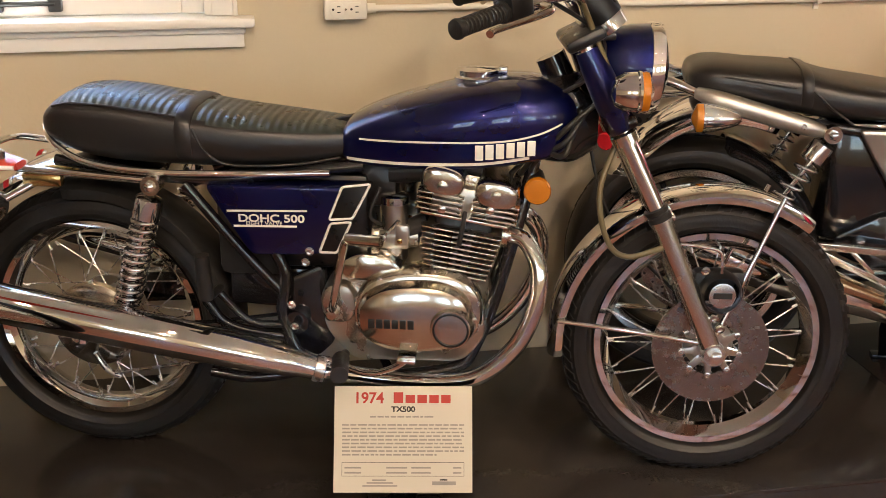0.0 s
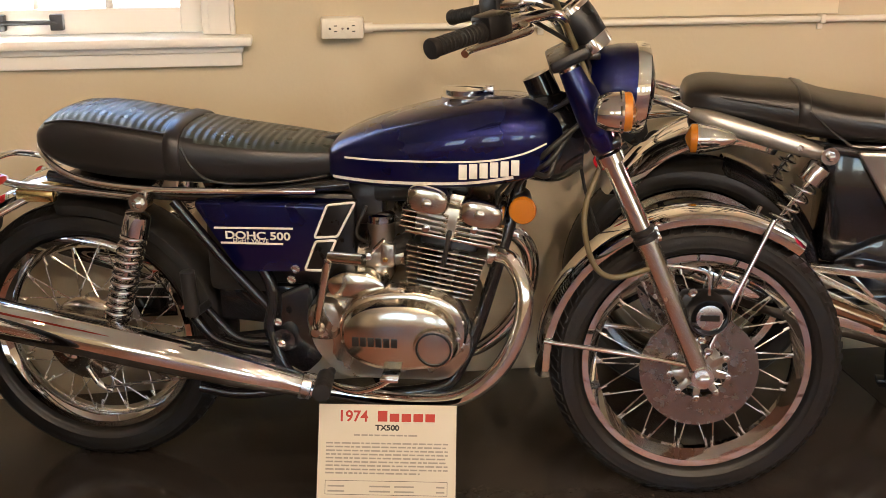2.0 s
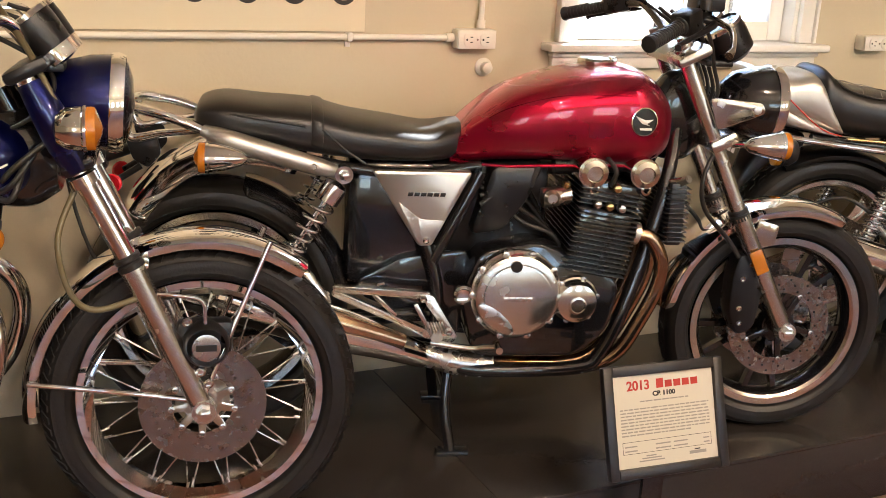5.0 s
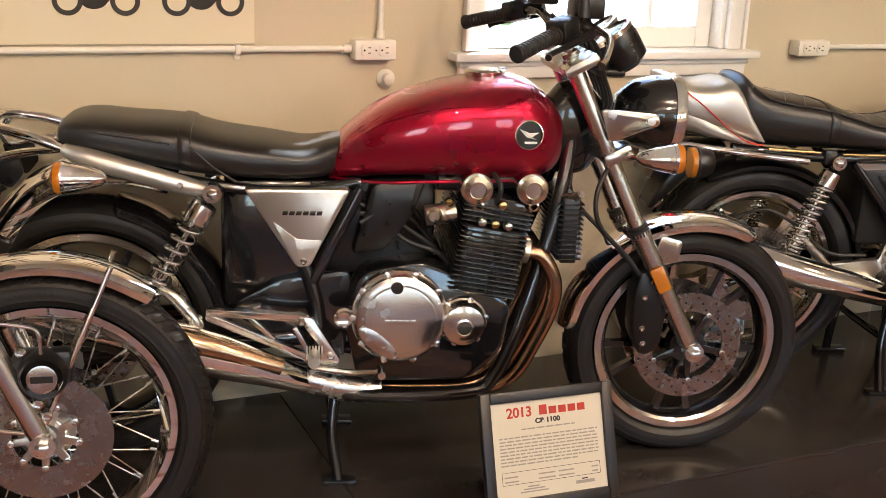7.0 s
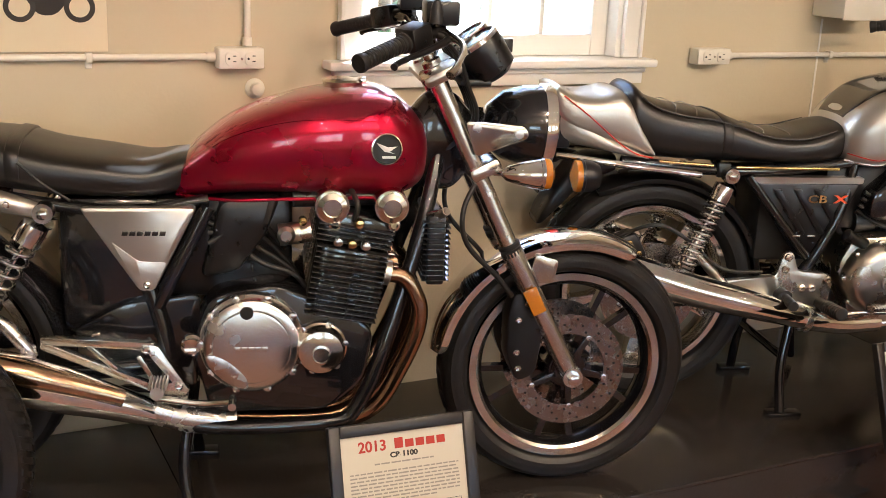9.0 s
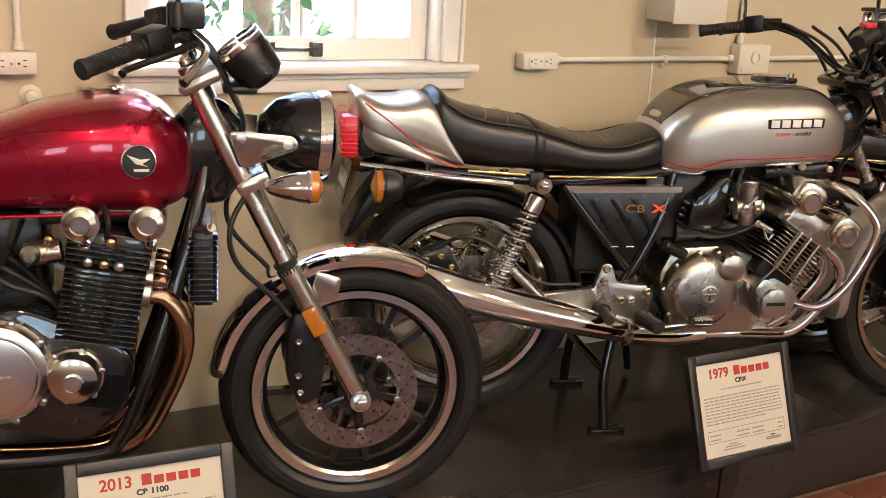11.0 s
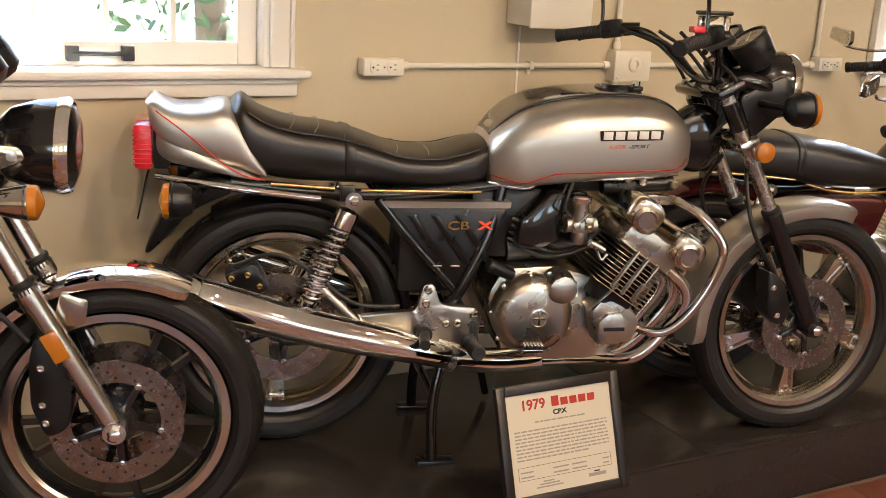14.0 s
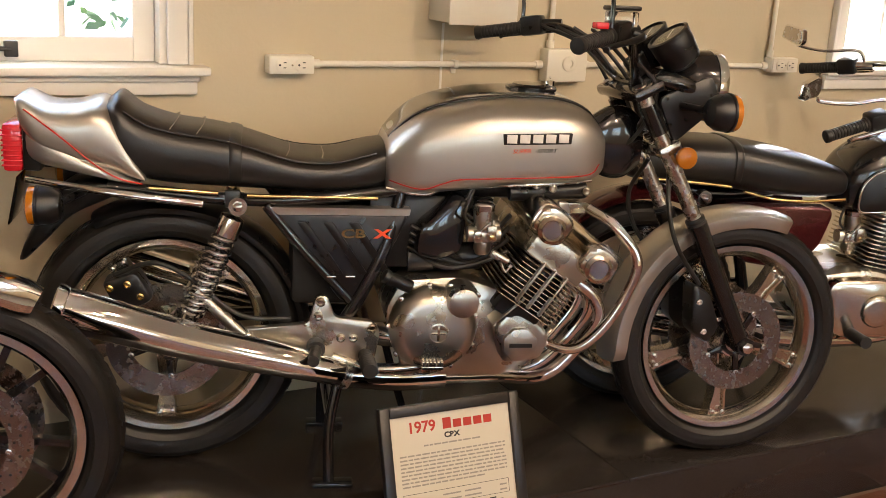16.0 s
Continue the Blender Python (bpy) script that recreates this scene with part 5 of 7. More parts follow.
    part("centre_stand", join(*[tube([(-0.86, s * 0.10, 0.25), (-1.0, s * 0.12, 0.23), (-1.10, s * 0.13, 0.245)], 0.013) for s in (-1, 1)], bar((-0.98, -0.12, 0.23), (-0.98, 0.12, 0.23), 0.011)), BLACK, k)
    part("side_stand", tube([(-0.80, 0.13, 0.27), (-0.76, 0.20, 0.14), (-0.73, 0.26, 0.010)], 0.012), BLACK, k)
    part("inner_fender", fender(0.336, RAX, 0.322, -8, 100, 0.13, 0.02), DARKSLOT, k)
    # Added dark filler pieces keep the wall from showing through the frame.
    part("dark_gap_block", block(-1.08, -0.93, -0.09, 0.09, 0.46, 0.68, 0.02), DARKSLOT, k)
    part("dark_void_fill", join(bar((-0.70, -0.05, 0.70), (-0.50, -0.05, 0.715), 0.028), bar((-0.70, 0.05, 0.70), (-0.50, 0.05, 0.715), 0.028), block(-0.78, -0.68, -0.07, 0.07, 0.62, 0.72, 0.02)), SATIN, k)
    bolts(k, [(-0.905, 0.42), (-0.90, 0.37), (-0.87, 0.52), (-0.86, 0.545)], -0.145, 0.010, CHROME)
    return k


# ---- red four with black engine ----
def red_four(m):
    k = thing("motorcycle", m, "candy red modern retro four-cylinder motorcycle with black cast wheels", "motorcycle")
    S = steer_pose(27, 0, 0.305)
    RAX = -1.47
    fw = cast_wheel(k, 0, 0.305, 0.226, 0.108, (34, (-0.25, 0.25), (0.044, 0.42), 0.020, 0.0060), "y_spoke", S)
    disc_brake(fw, 0.092, 0.140, -0.058, True, 5, 0.03, BLACK)
    disc_brake(fw, 0.092, 0.140, 0.058, True, 5, 0.03, BLACK)
    rw = cast_wheel(k, RAX, 0.325, 0.236, 0.145, (40, (-0.24, 0.24), (0.038, 0.40), 0.014, 0.0022), "y_spoke", pose(0, 0, 0.018), "rear_wheel")
    disc_brake(rw, 0.085, 0.128, -0.075, True, 5, 0.03, BLACK)
    part("front_fender", fender(0.336, 0, 0.305, 62, 172, 0.145, 0.014), CHROME, k, "bright chrome fender", S)
    for s in (-1, 1):
        part("fender_mount", prism(rounded([(-0.10, 0.60), (-0.045, 0.585), (-0.055, 0.53), (-0.12, 0.53)], 0.01), s * 0.072, s * 0.079, 0.002), POLISHED, k, m=S)
        cal = part("brake_caliper", prism(rounded([(-0.15, 0.52), (-0.10, 0.50), (-0.075, 0.42), (-0.09, 0.31), (-0.135, 0.29), (-0.165, 0.36), (-0.165, 0.46)], 0.02), s * 0.045, s * 0.105, 0.012), SATIN, k, m=S)
        bolts(cal, [(-0.135, 0.33), (-0.14, 0.37), (-0.14, 0.45), (-0.12, 0.49)], s * 0.105, 0.008, CHROME, s)
    fork(k, S, (-0.365, 1.025), (-0.165, 0.615), (0, 0.305), 0.092, LACQUER, LACQUER, 0.025, 0.0205)
    part("fork_reflector", moved(block(-0.017, 0.017, -0.006, 0.0, -0.033, 0.033, 0.003), pose(-0.108, -0.119, 0.50, 0, -27, 0)), AMBER, k, "amber fork reflector", S)
    part("lower_clamp", moved(block(-0.03, 0.045, -0.122, 0.122, -0.017, 0.017, 0.012), pose(-0.245, 0, 0.80, 0, -27, 0)), LACQUER, k, m=S)
    part("top_clamp", moved(block(-0.04, 0.05, -0.14, 0.14, -0.014, 0.014, 0.012), pose(-0.35, 0, 1.01, 0, -27, 0)), ALU, k, m=S)
    for s in (-1, 1):
        part("fork_cap", turned([(0.021, 0), (0.021, 0.012), (0.012, 0.016), (0.012, 0.026), (0.001, 0.027)], (-0.365, s * 0.104, 1.03), (-0.45, 0, 0.89), 20), ALU, k, m=S)
        part("headlight_bracket", prism(rounded([(-0.29, 0.915), (-0.155, 0.905), (-0.145, 0.88), (-0.265, 0.835)], 0.014), s * 0.118, s * 0.124, 0.002), POLISHED, k, m=S)
        part("bracket_bolt", turned([(0.010, 0), (0.010, 0.006), (0.004, 0.007)], (-0.17, s * 0.124, 0.888), (0, s, 0), 12), STEEL, k, m=S)
        part("bracket_bolt", turned([(0.010, 0), (0.010, 0.006), (0.004, 0.007)], (-0.265, s * 0.124, 0.90), (0, s, 0), 12), STEEL, k, m=S)
    headlight(k, (-0.10, 0, 0.885), 0.096, S, BLACK, 0.13, (1, 0, -0.04))
    for s in (-1, 1):
        blinker(k, (-0.135, s * 0.195, 0.815), (1, 0, 0), S, "bullet", (-0.215, s * 0.11, 0.80), r=0.034)
    for s in (-1, 1):
        gauge(k, (-0.262, s * 0.060, 1.075), (-0.62, 0, 0.78), 0.053, S, 0.085, SATIN, bezel=CHROME)
    part("gauge_bracket", block(-0.30, -0.23, -0.09, 0.09, 0.985, 1.0, 0.005), SATIN, k, m=S)
    handlebar(k, S, [(-0.36, 0.03, 1.05), (-0.36, 0.08, 1.06), (-0.375, 0.17, 1.10), (-0.39, 0.22, 1.108), (-0.445, 0.285, 1.095), (-0.54, 0.37, 1.062)], 0.12, BLACK, SATIN)
    part("brake_lever_silver", tube([(-0.36, -0.24, 1.11), (-0.335, -0.30, 1.09), (-0.36, -0.38, 1.06), (-0.375, -0.40, 1.045)], [0.008, 0.008, 0.007, 0.010], 10), POLISHED, k, m=S)
    part("brake_reservoir", block(-0.405, -0.335, -0.255, -0.185, 1.125, 1.175, 0.008), SATIN, k, m=S)
    part("clutch_reservoir", block(-0.405, -0.335, 0.185, 0.255, 1.125, 1.175, 0.008), SATIN, k, m=S)
    for s in (-1, 1):
        part("mirror_stem", tube([(-0.385, s * 0.262, 1.125), (-0.385, s * 0.265, 1.19), (-0.41, s * 0.30, 1.27), (-0.43, s * 0.34, 1.36)], 0.0055, 8), BLACK, k, m=S)
        part("mirror_boot", turned([(0.014, 0), (0.012, 0.03), (0.007, 0.045)], (-0.385, s * 0.263, 1.13), (0, 0, 1), 14), GRIP, k, m=S)
    for q in range(5):
        part("control_cable", tube([(-0.38, -0.20 + 0.09 * q, 1.11), (-0.32, -0.14 + 0.06 * q, 1.06), (-0.285, -0.10 + 0.04 * q, 0.99), (-0.26, -0.07 + 0.03 * q, 0.90), (-0.36, -0.03, 0.80)], 0.005, 7), CABLE, k, m=S)
    for s in (-1, 1):
        part("brake_hose", tube([(-0.235, s * 0.08, 0.80), (-0.285, s * 0.125, 0.72), (-0.275, s * 0.13, 0.64), (-0.20, s * 0.12, 0.56), (-0.16, s * 0.11, 0.51)], 0.006, 8), CABLE, k, m=S)
    # tank
    st = [(-0.925, 0.735, 0.755, 0.05), (-0.905, 0.728, 0.80, 0.085), (-0.86, 0.728, 0.850, 0.11), (-0.78, 0.735, 0.908, 0.142), (-0.66, 0.738, 0.952, 0.162), (-0.55, 0.735, 0.972, 0.168), (-0.47, 0.733, 0.972, 0.162), (-0.415, 0.740, 0.945, 0.140), (-0.375, 0.765, 0.90, 0.10), (-0.36, 0.81, 0.865, 0.05)]
    tank = part("fuel_tank", body(st, 2.9, 40, 6), RED, k, "glossy candy red tank", sharp=60)
    for s in (-1, 1):
        part("crease", ribbon(st, 2.9, [(-0.87, 0.82), (-0.79, 0.875), (-0.67, 0.912), (-0.55, 0.920), (-0.45, 0.912), (-0.405, 0.880), (-0.39, 0.83), (-0.40, 0.78)], 0.004, s, lift=0.0015), RED, tank)
        part("seam", tube([(-0.91, s * 0.07, 0.735), (-0.80, s * 0.115, 0.733), (-0.69, s * 0.125, 0.738), (-0.42, s * 0.105, 0.740)], 0.004, 8), RED, tank)
    bd = part("badge", turned([(0.033, 0), (0.033, 0.004), (0.031, 0.006), (0.029, 0.004), (0.001, 0.004)], (-0.465, -0.1585, 0.858), (0.12, -1, 0.05), 36), BLACKDECAL, tank, "round black badge with a silver wing")
    part("badge_ring", turned([(0.0315, 0.005), (0.034, 0.003), (0.034, 0.0065), (0.0315, 0.007)], (-0.465, -0.1585, 0.858), (0.12, -1, 0.05), 36), CHROME, bd)
    part("wing_mark", prism([(-0.488, 0.872), (-0.462, 0.862), (-0.442, 0.864), (-0.458, 0.853), (-0.447, 0.848), (-0.470, 0.853)], -0.162, -0.1645, 0.0004), STRIPE, bd)
    part("bar_mark", block(-0.485, -0.445, -0.1645, -0.162, 0.838, 0.843, 0), STRIPE, bd)
    cap = part("filler_cap", turned([(0.044, 0.968), (0.046, 0.980), (0.040, 0.985), (0.001, 0.986)], (-0.55, 0, 0), (0, 0, 1), 36), POLISHED, k)
    part("cap_hinge", block(-0.515, -0.498, -0.012, 0.012, 0.972, 0.990, 0.003), CHROME, cap)
    # seat
    ss = [(-1.515, 0.815, 0.835, 0.07), (-1.50, 0.795, 0.860, 0.11), (-1.45, 0.78, 0.872, 0.13), (-1.36, 0.765, 0.866, 0.135), (-1.25, 0.745, 0.860, 0.137), (-1.16, 0.735, 0.838, 0.14), (-1.06, 0.730, 0.824, 0.138), (-0.97, 0.730, 0.812, 0.128), (-0.91, 0.735, 0.822, 0.10), (-0.88, 0.755, 0.826, 0.075)]
    seat = part("seat", body(ss, 3.0, 40, 6), VINYL, k, "smooth black stepped seat", sharp=60)
    part("strap", strap_over(ss, 3.0, -1.232, 0.014), VINYL, seat)
    for s in (-1, 1):
        part("piping", tube([(-1.49, s * 0.112, 0.843), (-1.40, s * 0.132, 0.838), (-1.26, s * 0.138, 0.82)], 0.003, 6), VINYL, seat)
        part("piping", tube([(-1.22, s * 0.140, 0.815), (-1.17, s * 0.142, 0.77), (-1.12, s * 0.135, 0.735)], 0.003, 6), VINYL, seat)
        gr = part("seat_rail", tube([(-1.49, s * 0.12, 0.80), (-1.43, s * 0.145, 0.785), (-1.25, s * 0.15, 0.735), (-1.18, s * 0.14, 0.715)], [0.015, 0.023, 0.022, 0.014], 12), SILVER, k)
        bolts(gr, [(-1.24, 0.733)], s * 0.164, 0.008, CHROME, s)
        blinker(k, (-1.475, s * 0.20, 0.755), (-1, 0, 0), None, "bullet", (-1.42, s * 0.08, 0.76), r=0.035)
        shock(k, (-1.17, 0.715), (-1.365, 0.40), s * 0.155, "open", "chrome spring shock absorber")
    part("rear_fender", fender(0.318, -1.40, 0.465, 62, 160, 0.155, 0.045, 0.02, crown=0.022), CHROME, k, "chrome rear fender")
    tl = part("tail_light", join(turned([(0.02, -0.05), (0.04, -0.03), (0.046, 0)], (-1.775, 0, 0.70), (-1, 0, -0.1), 24), bar((-1.66, 0, 0.735), (-1.74, 0, 0.705), 0.014)), SATIN, k)
    part("lens", turned([(0.044, 0), (0.044, 0.012), (0.03, 0.02), (0.001, 0.021)], (-1.775, 0, 0.70), (-1, 0, -0.1), 24), REDLENS, tl)
    gh = part("grab_handle", tube([(-1.47, -0.115, 0.792), (-1.56, -0.112, 0.826), (-1.64, -0.09, 0.842), (-1.675, -0.045, 0.845), (-1.68, 0, 0.845), (-1.675, 0.045, 0.845), (-1.64, 0.09, 0.842), (-1.56, 0.112, 0.826), (-1.47, 0.115, 0.792)], 0.0125, 12), CHROME, k, "chrome grab handle")
    for s in (-1, 1):
        part("stay", tube([(-1.655, s * 0.082, 0.840), (-1.672, s * 0.082, 0.80), (-1.65, s * 0.080, 0.772), (-1.585, s * 0.085, 0.785), (-1.50, s * 0.105, 0.798)], [0.010, 0.012, 0.012, 0.010, 0.008], 12), CHROME, gh)
        part("stay_plate", prism(rounded([(-1.672, 0.775), (-1.60, 0.778), (-1.59, 0.735), (-1.62, 0.70), (-1.655, 0.72)], 0.010), s * 0.070, s * 0.078, 0.002), SATIN, gh)
        rf = part("side_reflector", turned([(0.021, 0), (0.023, 0.008), (0.020, 0.012), (0.001, 0.013)], (-1.70, s * 0.062, 0.660), (-0.5, s, 0), 24), REDLENS, k, "round red reflector")
        part("reflector_arm", bar((-1.695, s * 0.058, 0.665), (-1.64, s * 0.05, 0.70), 0.008), SATIN, rf)
    part("inner_fender", fender(0.338, RAX, 0.343, 8, 78, 0.15, 0.02), BLACK, k)
    # Dark blocks and loops added to fill the voids behind frame and engine.
    part("dark_fill_block", block(-1.16, -0.94, -0.095, 0.095, 0.42, 0.735, 0.03), BLACK, k)
    part("dark_void_fill", join(block(-0.70, -0.45, -0.06, 0.06, 0.70, 0.765, 0.02), bar((-0.66, -0.10, 0.735), (-0.45, -0.09, 0.74), 0.02)), SATIN, k)
    part("wiring_loom", join(*[tube([(-0.84, -0.09 - 0.012 * q, 0.70 - 0.02 * q), (-0.74, -0.11, 0.60 + 0.03 * q), (-0.66, -0.12 + 0.02 * q, 0.57), (-0.62, -0.10, 0.52 - 0.01 * q)], 0.006, 8) for q in range(4)]), CABLE, k)
    # side panel
    sp = part("side_panel", prism(rounded([(-1.105, 0.722), (-0.862, 0.722), (-0.955, 0.535), (-0.985, 0.535)], 0.012), -0.10, -0.143, 0.010), SILVER, k, "silver triangular side panel")
    part("panel_shadow_step", prism(rounded([(-1.040, 0.648), (-0.985, 0.605), (-0.925, 0.602), (-0.955, 0.540), (-0.985, 0.540)], 0.008), -0.142, -0.1445, 0.001), SILVER, sp)
    for q in range(6):
        part("name_mark", prism([(-1.018 + q * 0.0155, 0.662), (-1.006 + q * 0.0155, 0.662), (-1.004 + q * 0.0155, 0.671), (-1.016 + q * 0.0155, 0.671)], -0.142, -0.1465, 0.0004), BLACKDECAL, sp)
    bolts(sp, [(-0.969, 0.553)], -0.143, 0.008, CHROME)
    part("left_side_panel", prism(rounded([(-1.105, 0.722), (-0.862, 0.722), (-0.955, 0.535), (-0.985, 0.535)], 0.012), 0.10, 0.143, 0.010), SILVER, k)
    ai = part("air_cover", prism(rounded([(-0.815, 0.735), (-0.685, 0.745), (-0.72, 0.65), (-0.78, 0.57), (-0.86, 0.56)], 0.02), -0.06, -0.128, 0.02), SATIN, k)
    part("air_slot", prism(rounded([(-0.712, 0.735), (-0.698, 0.737), (-0.712, 0.685), (-0.724, 0.685)], 0.003), -0.126, -0.1295, 0.001), DARKSLOT, ai)
    part("airbox", block(-0.98, -0.66, -0.075, 0.075, 0.50, 0.73, 0.02), SATIN, k)
    # frame
    part("frame", join(tube([(-0.36, 0, 0.86), (-0.7, 0, 0.80), (-1.0, 0, 0.72)], 0.022), *[join(tube([(-0.335, s * 0.035, 0.82), (-0.37, s * 0.09, 0.68), (-0.45, s * 0.14, 0.42), (-0.51, s * 0.15, 0.27), (-0.58, s * 0.15, 0.225), (-0.86, s * 0.15, 0.225), (-0.925, s * 0.145, 0.30), (-0.94, s * 0.13, 0.45), (-1.0, s * 0.12, 0.62), (-1.06, s * 0.12, 0.70)], 0.0175, 12), tube([(-0.95, s * 0.13, 0.50), (-0.90, s * 0.13, 0.60), (-0.84, s * 0.12, 0.72)], 0.016), tube([(-0.84, s * 0.1, 0.73), (-1.05, s * 0.12, 0.71), (-1.45, s * 0.11, 0.77)], 0.014)) for s in (-1, 1)]), BLACK, k)
    part("headstock_shroud", body([(-0.40, 0.76, 0.92, 0.04), (-0.36, 0.74, 0.96, 0.05), (-0.30, 0.74, 0.96, 0.048), (-0.26, 0.78, 0.92, 0.03)], 2.4), BLACK, k)
    part("swing_arm", join(*[tube([(-0.94, s * 0.11, 0.36), (-1.15, s * 0.12, 0.345), (RAX, s * 0.13, 0.318)], 0.022) for s in (-1, 1)], bar((-0.94, -0.14, 0.36), (-0.94, 0.14, 0.36), 0.03)), BLACK, k)
    part("lower_guard", prism(rounded([(-0.86, 0.52), (-1.02, 0.50), (-1.13, 0.44), (-1.12, 0.40), (-0.95, 0.33), (-0.87, 0.30)], 0.02), -0.10, -0.112, 0.004), BLACK, k)
    pv = part("pivot_cap", turned([(0.024, 0), (0.024, 0.010), (0.019, 0.014), (0.012, 0.010), (0.001, 0.010)], (-0.875, -0.165, 0.425), (0, -1, 0), 28), CHROME, k)
    # engine
    en = part("crankcase", prism(rounded([(-0.88, 0.42), (-0.84, 0.53), (-0.70, 0.56), (-0.55, 0.50), (-0.48, 0.45), (-0.50, 0.33), (-0.58, 0.26), (-0.84, 0.26)], 0.03), 0.19, -0.165, 0.012), BLACK, k, "black engine case")
    cl = part("clutch_cover", turned([(0.112, 0), (0.112, 0.022), (0.106, 0.028), (0.102, 0.040), (0.094, 0.0445), (0.084, 0.046), (0.082, 0.050), (0.078, 0.0515), (0.001, 0.0525)], (-0.748, -0.165, 0.432), (0, -1, 0), 56), LACQUER, en, "round polished clutch cover")
    for a in range(10):
        t = a * 0.628
        part("bolt", turned([(0.0085, 0), (0.0085, 0.012), (0.004, 0.014)], (-0.748 + 0.108 * math.cos(t), -0.184, 0.432 + 0.108 * math.sin(t)), (0, -1, 0), 10), STEEL, cl)
    part("oil_window", turned([(0.014, 0), (0.014, 0.003), (0.010, 0.004), (0.001, 0.003)], (-0.758, -0.2165, 0.512), (0, -1, 0), 24), DARKSLOT, cl)
    letter_blocks(cl, 5, -0.785, -0.712, 0.424, 0.011, -0.2175, LACQUER, thick=0.002)
    # Flat plate of darker metal draws the shade of a concave scallop.
    part("scallop_shade_plate", prism(ellipse(-0.800, 0.378, 0.056, 0.020, -40, 24), -0.200, -0.2172, 0.001), STEEL, cl)
    al = round_cover(en, "alternator_cover", -0.60, 0.418, 0.058, -0.165, -0.212, POLISHED, 0.006, 6)
    part("centre_cap", turned([(0.022, 0), (0.022, 0.006), (0.018, 0.007), (0.016, 0.005), (0.001, 0.005)], (-0.60, -0.214, 0.414), (0, -1, 0), 28), POLISHED, al)
    up = Vector((0.17, 0, 1)).normalized()
    b0 = Vector((-0.56, 0, 0.475))
    cy = part("cylinder_block", moved(block(-0.068, 0.068, -0.17, 0.17, 0, 0.17, 0.01), Matrix.Translation(b0) @ pose(0, 0, 0, 0, 9.6, 0)), BLACK, en)
    fins(cy, b0 + up * 0.012, up, 14, 0.0118, 0.158, 0.37, BLACKFIN, th=0.0028)
    hd = part("cylinder_head", moved(join(block(-0.075, 0.075, -0.16, 0.16, 0.17, 0.24, 0.012)), Matrix.Translation(b0) @ pose(0, 0, 0, 0, 9.6, 0)), BLACK, en)
    fins(hd, b0 + up * 0.178, up, 4, 0.0118, 0.165, 0.35, BLACKFIN, th=0.0028)
    for dx in (-0.062, 0.066):
        c = b0 + up * 0.262 + Vector((dx, 0, 0))
        part("cam_cover", bar((c.x, -0.17, c.z), (c.x, 0.17, c.z), 0.037, n=24), POLISHED, hd)
        part("cam_end", turned([(0.032, 0), (0.032, 0.012), (0.020, 0.018), (0.018, 0.012), (0.001, 0.012)], (c.x, -0.17, c.z), (0, -1, 0), 24), POLISHED, hd)
        part("cam_bolt", turned([(0.013, 0), (0.013, 0.016), (0.008, 0.018)], (c.x + 0.006, -0.155, c.z - 0.040), (0, -1, 0), 12), POLISHED, hd)
    for q, (px, pz) in enumerate(((-0.565, 0.66), (-0.535, 0.655), (-0.505, 0.65), (-0.52, 0.70))):
        part("head_fitting", turned([(0.010, 0), (0.012, 0.01), (0.009, 0.02), (0.004, 0.022)], (px, -0.172, pz), (0, -1, 0), 12), GOLD if q % 2 else STEEL, hd)
    part("plug_lead", tube([(-0.53, -0.16, 0.70), (-0.525, -0.175, 0.74), (-0.54, -0.12, 0.77)], 0.006, 8), CABLE, hd)
    th = part("throttle_body", join(bar((-0.69, -0.13, 0.66), (-0.62, -0.13, 0.67), 0.024), turned([(0.018, 0), (0.02, 0.02), (0.012, 0.03)], (-0.675, -0.15, 0.67), (0, -1, 0), 16)), ALU, k)
    part("spring", turned([(0.009, 0), (0.009, 0.02), (0.004, 0.024)], (-0.64, -0.15, 0.70), (0, -1, 0), 12), GOLD, th)
    oc = part("oil_cooler", block(-0.362, -0.322, -0.12, 0.12, 0.54, 0.70, 0.006), SATIN, k)
    fins(oc, (-0.342, 0, 0.552), (0, 0, 1), 12, 0.0122, 0.062, 0.25, BLACK, th=0.003)
    part("hose_union", join(bar((-0.335, -0.11, 0.70), (-0.325, -0.13, 0.715), 0.010), bar((-0.325, -0.13, 0.715), (-0.36, -0.10, 0.70), 0.007)), ALU, oc)
    # exhaust: four headers to a collector and one silencer
    for q in range(4):
        y = -0.155 + q * 0.10
        yl = -0.135 + q * 0.045
        part("header_pipe", tube([(-0.455, y, 0.580), (-0.415, y - 0.004, 0.570), (-0.382, y - 0.004, 0.51), (-0.385, y, 0.44), (-0.42, y * 0.97, 0.35), (-0.47, y * 0.9 - 0.01, 0.265), (-0.55, yl, 0.222), (-0.68, yl, 0.214), (-0.80, yl, 0.218)], 0.0185, 14), BRONZED, k)
        part("header_flange", turned([(0.028, -0.008), (0.028, 0.006), (0.02, 0.008)], (-0.455, y, 0.582), (1, 0, -0.2), 18), ALU, k)
    part("collector", tube([(-0.79, -0.12, 0.222), (-0.88, -0.135, 0.236), (-0.97, -0.155, 0.268)], [0.034, 0.033, 0.030], 20), STEEL, k)
    mf = part("muffler", tube([(-0.96, -0.152, 0.258), (-1.06, -0.185, 0.305), (-1.18, -0.205, 0.350), (-1.40, -0.225, 0.425), (-1.60, -0.24, 0.495), (-1.66, -0.243, 0.515)], [0.030, 0.040, 0.052, 0.056, 0.054, 0.045], 26), CHROME, k, "chrome silencer")
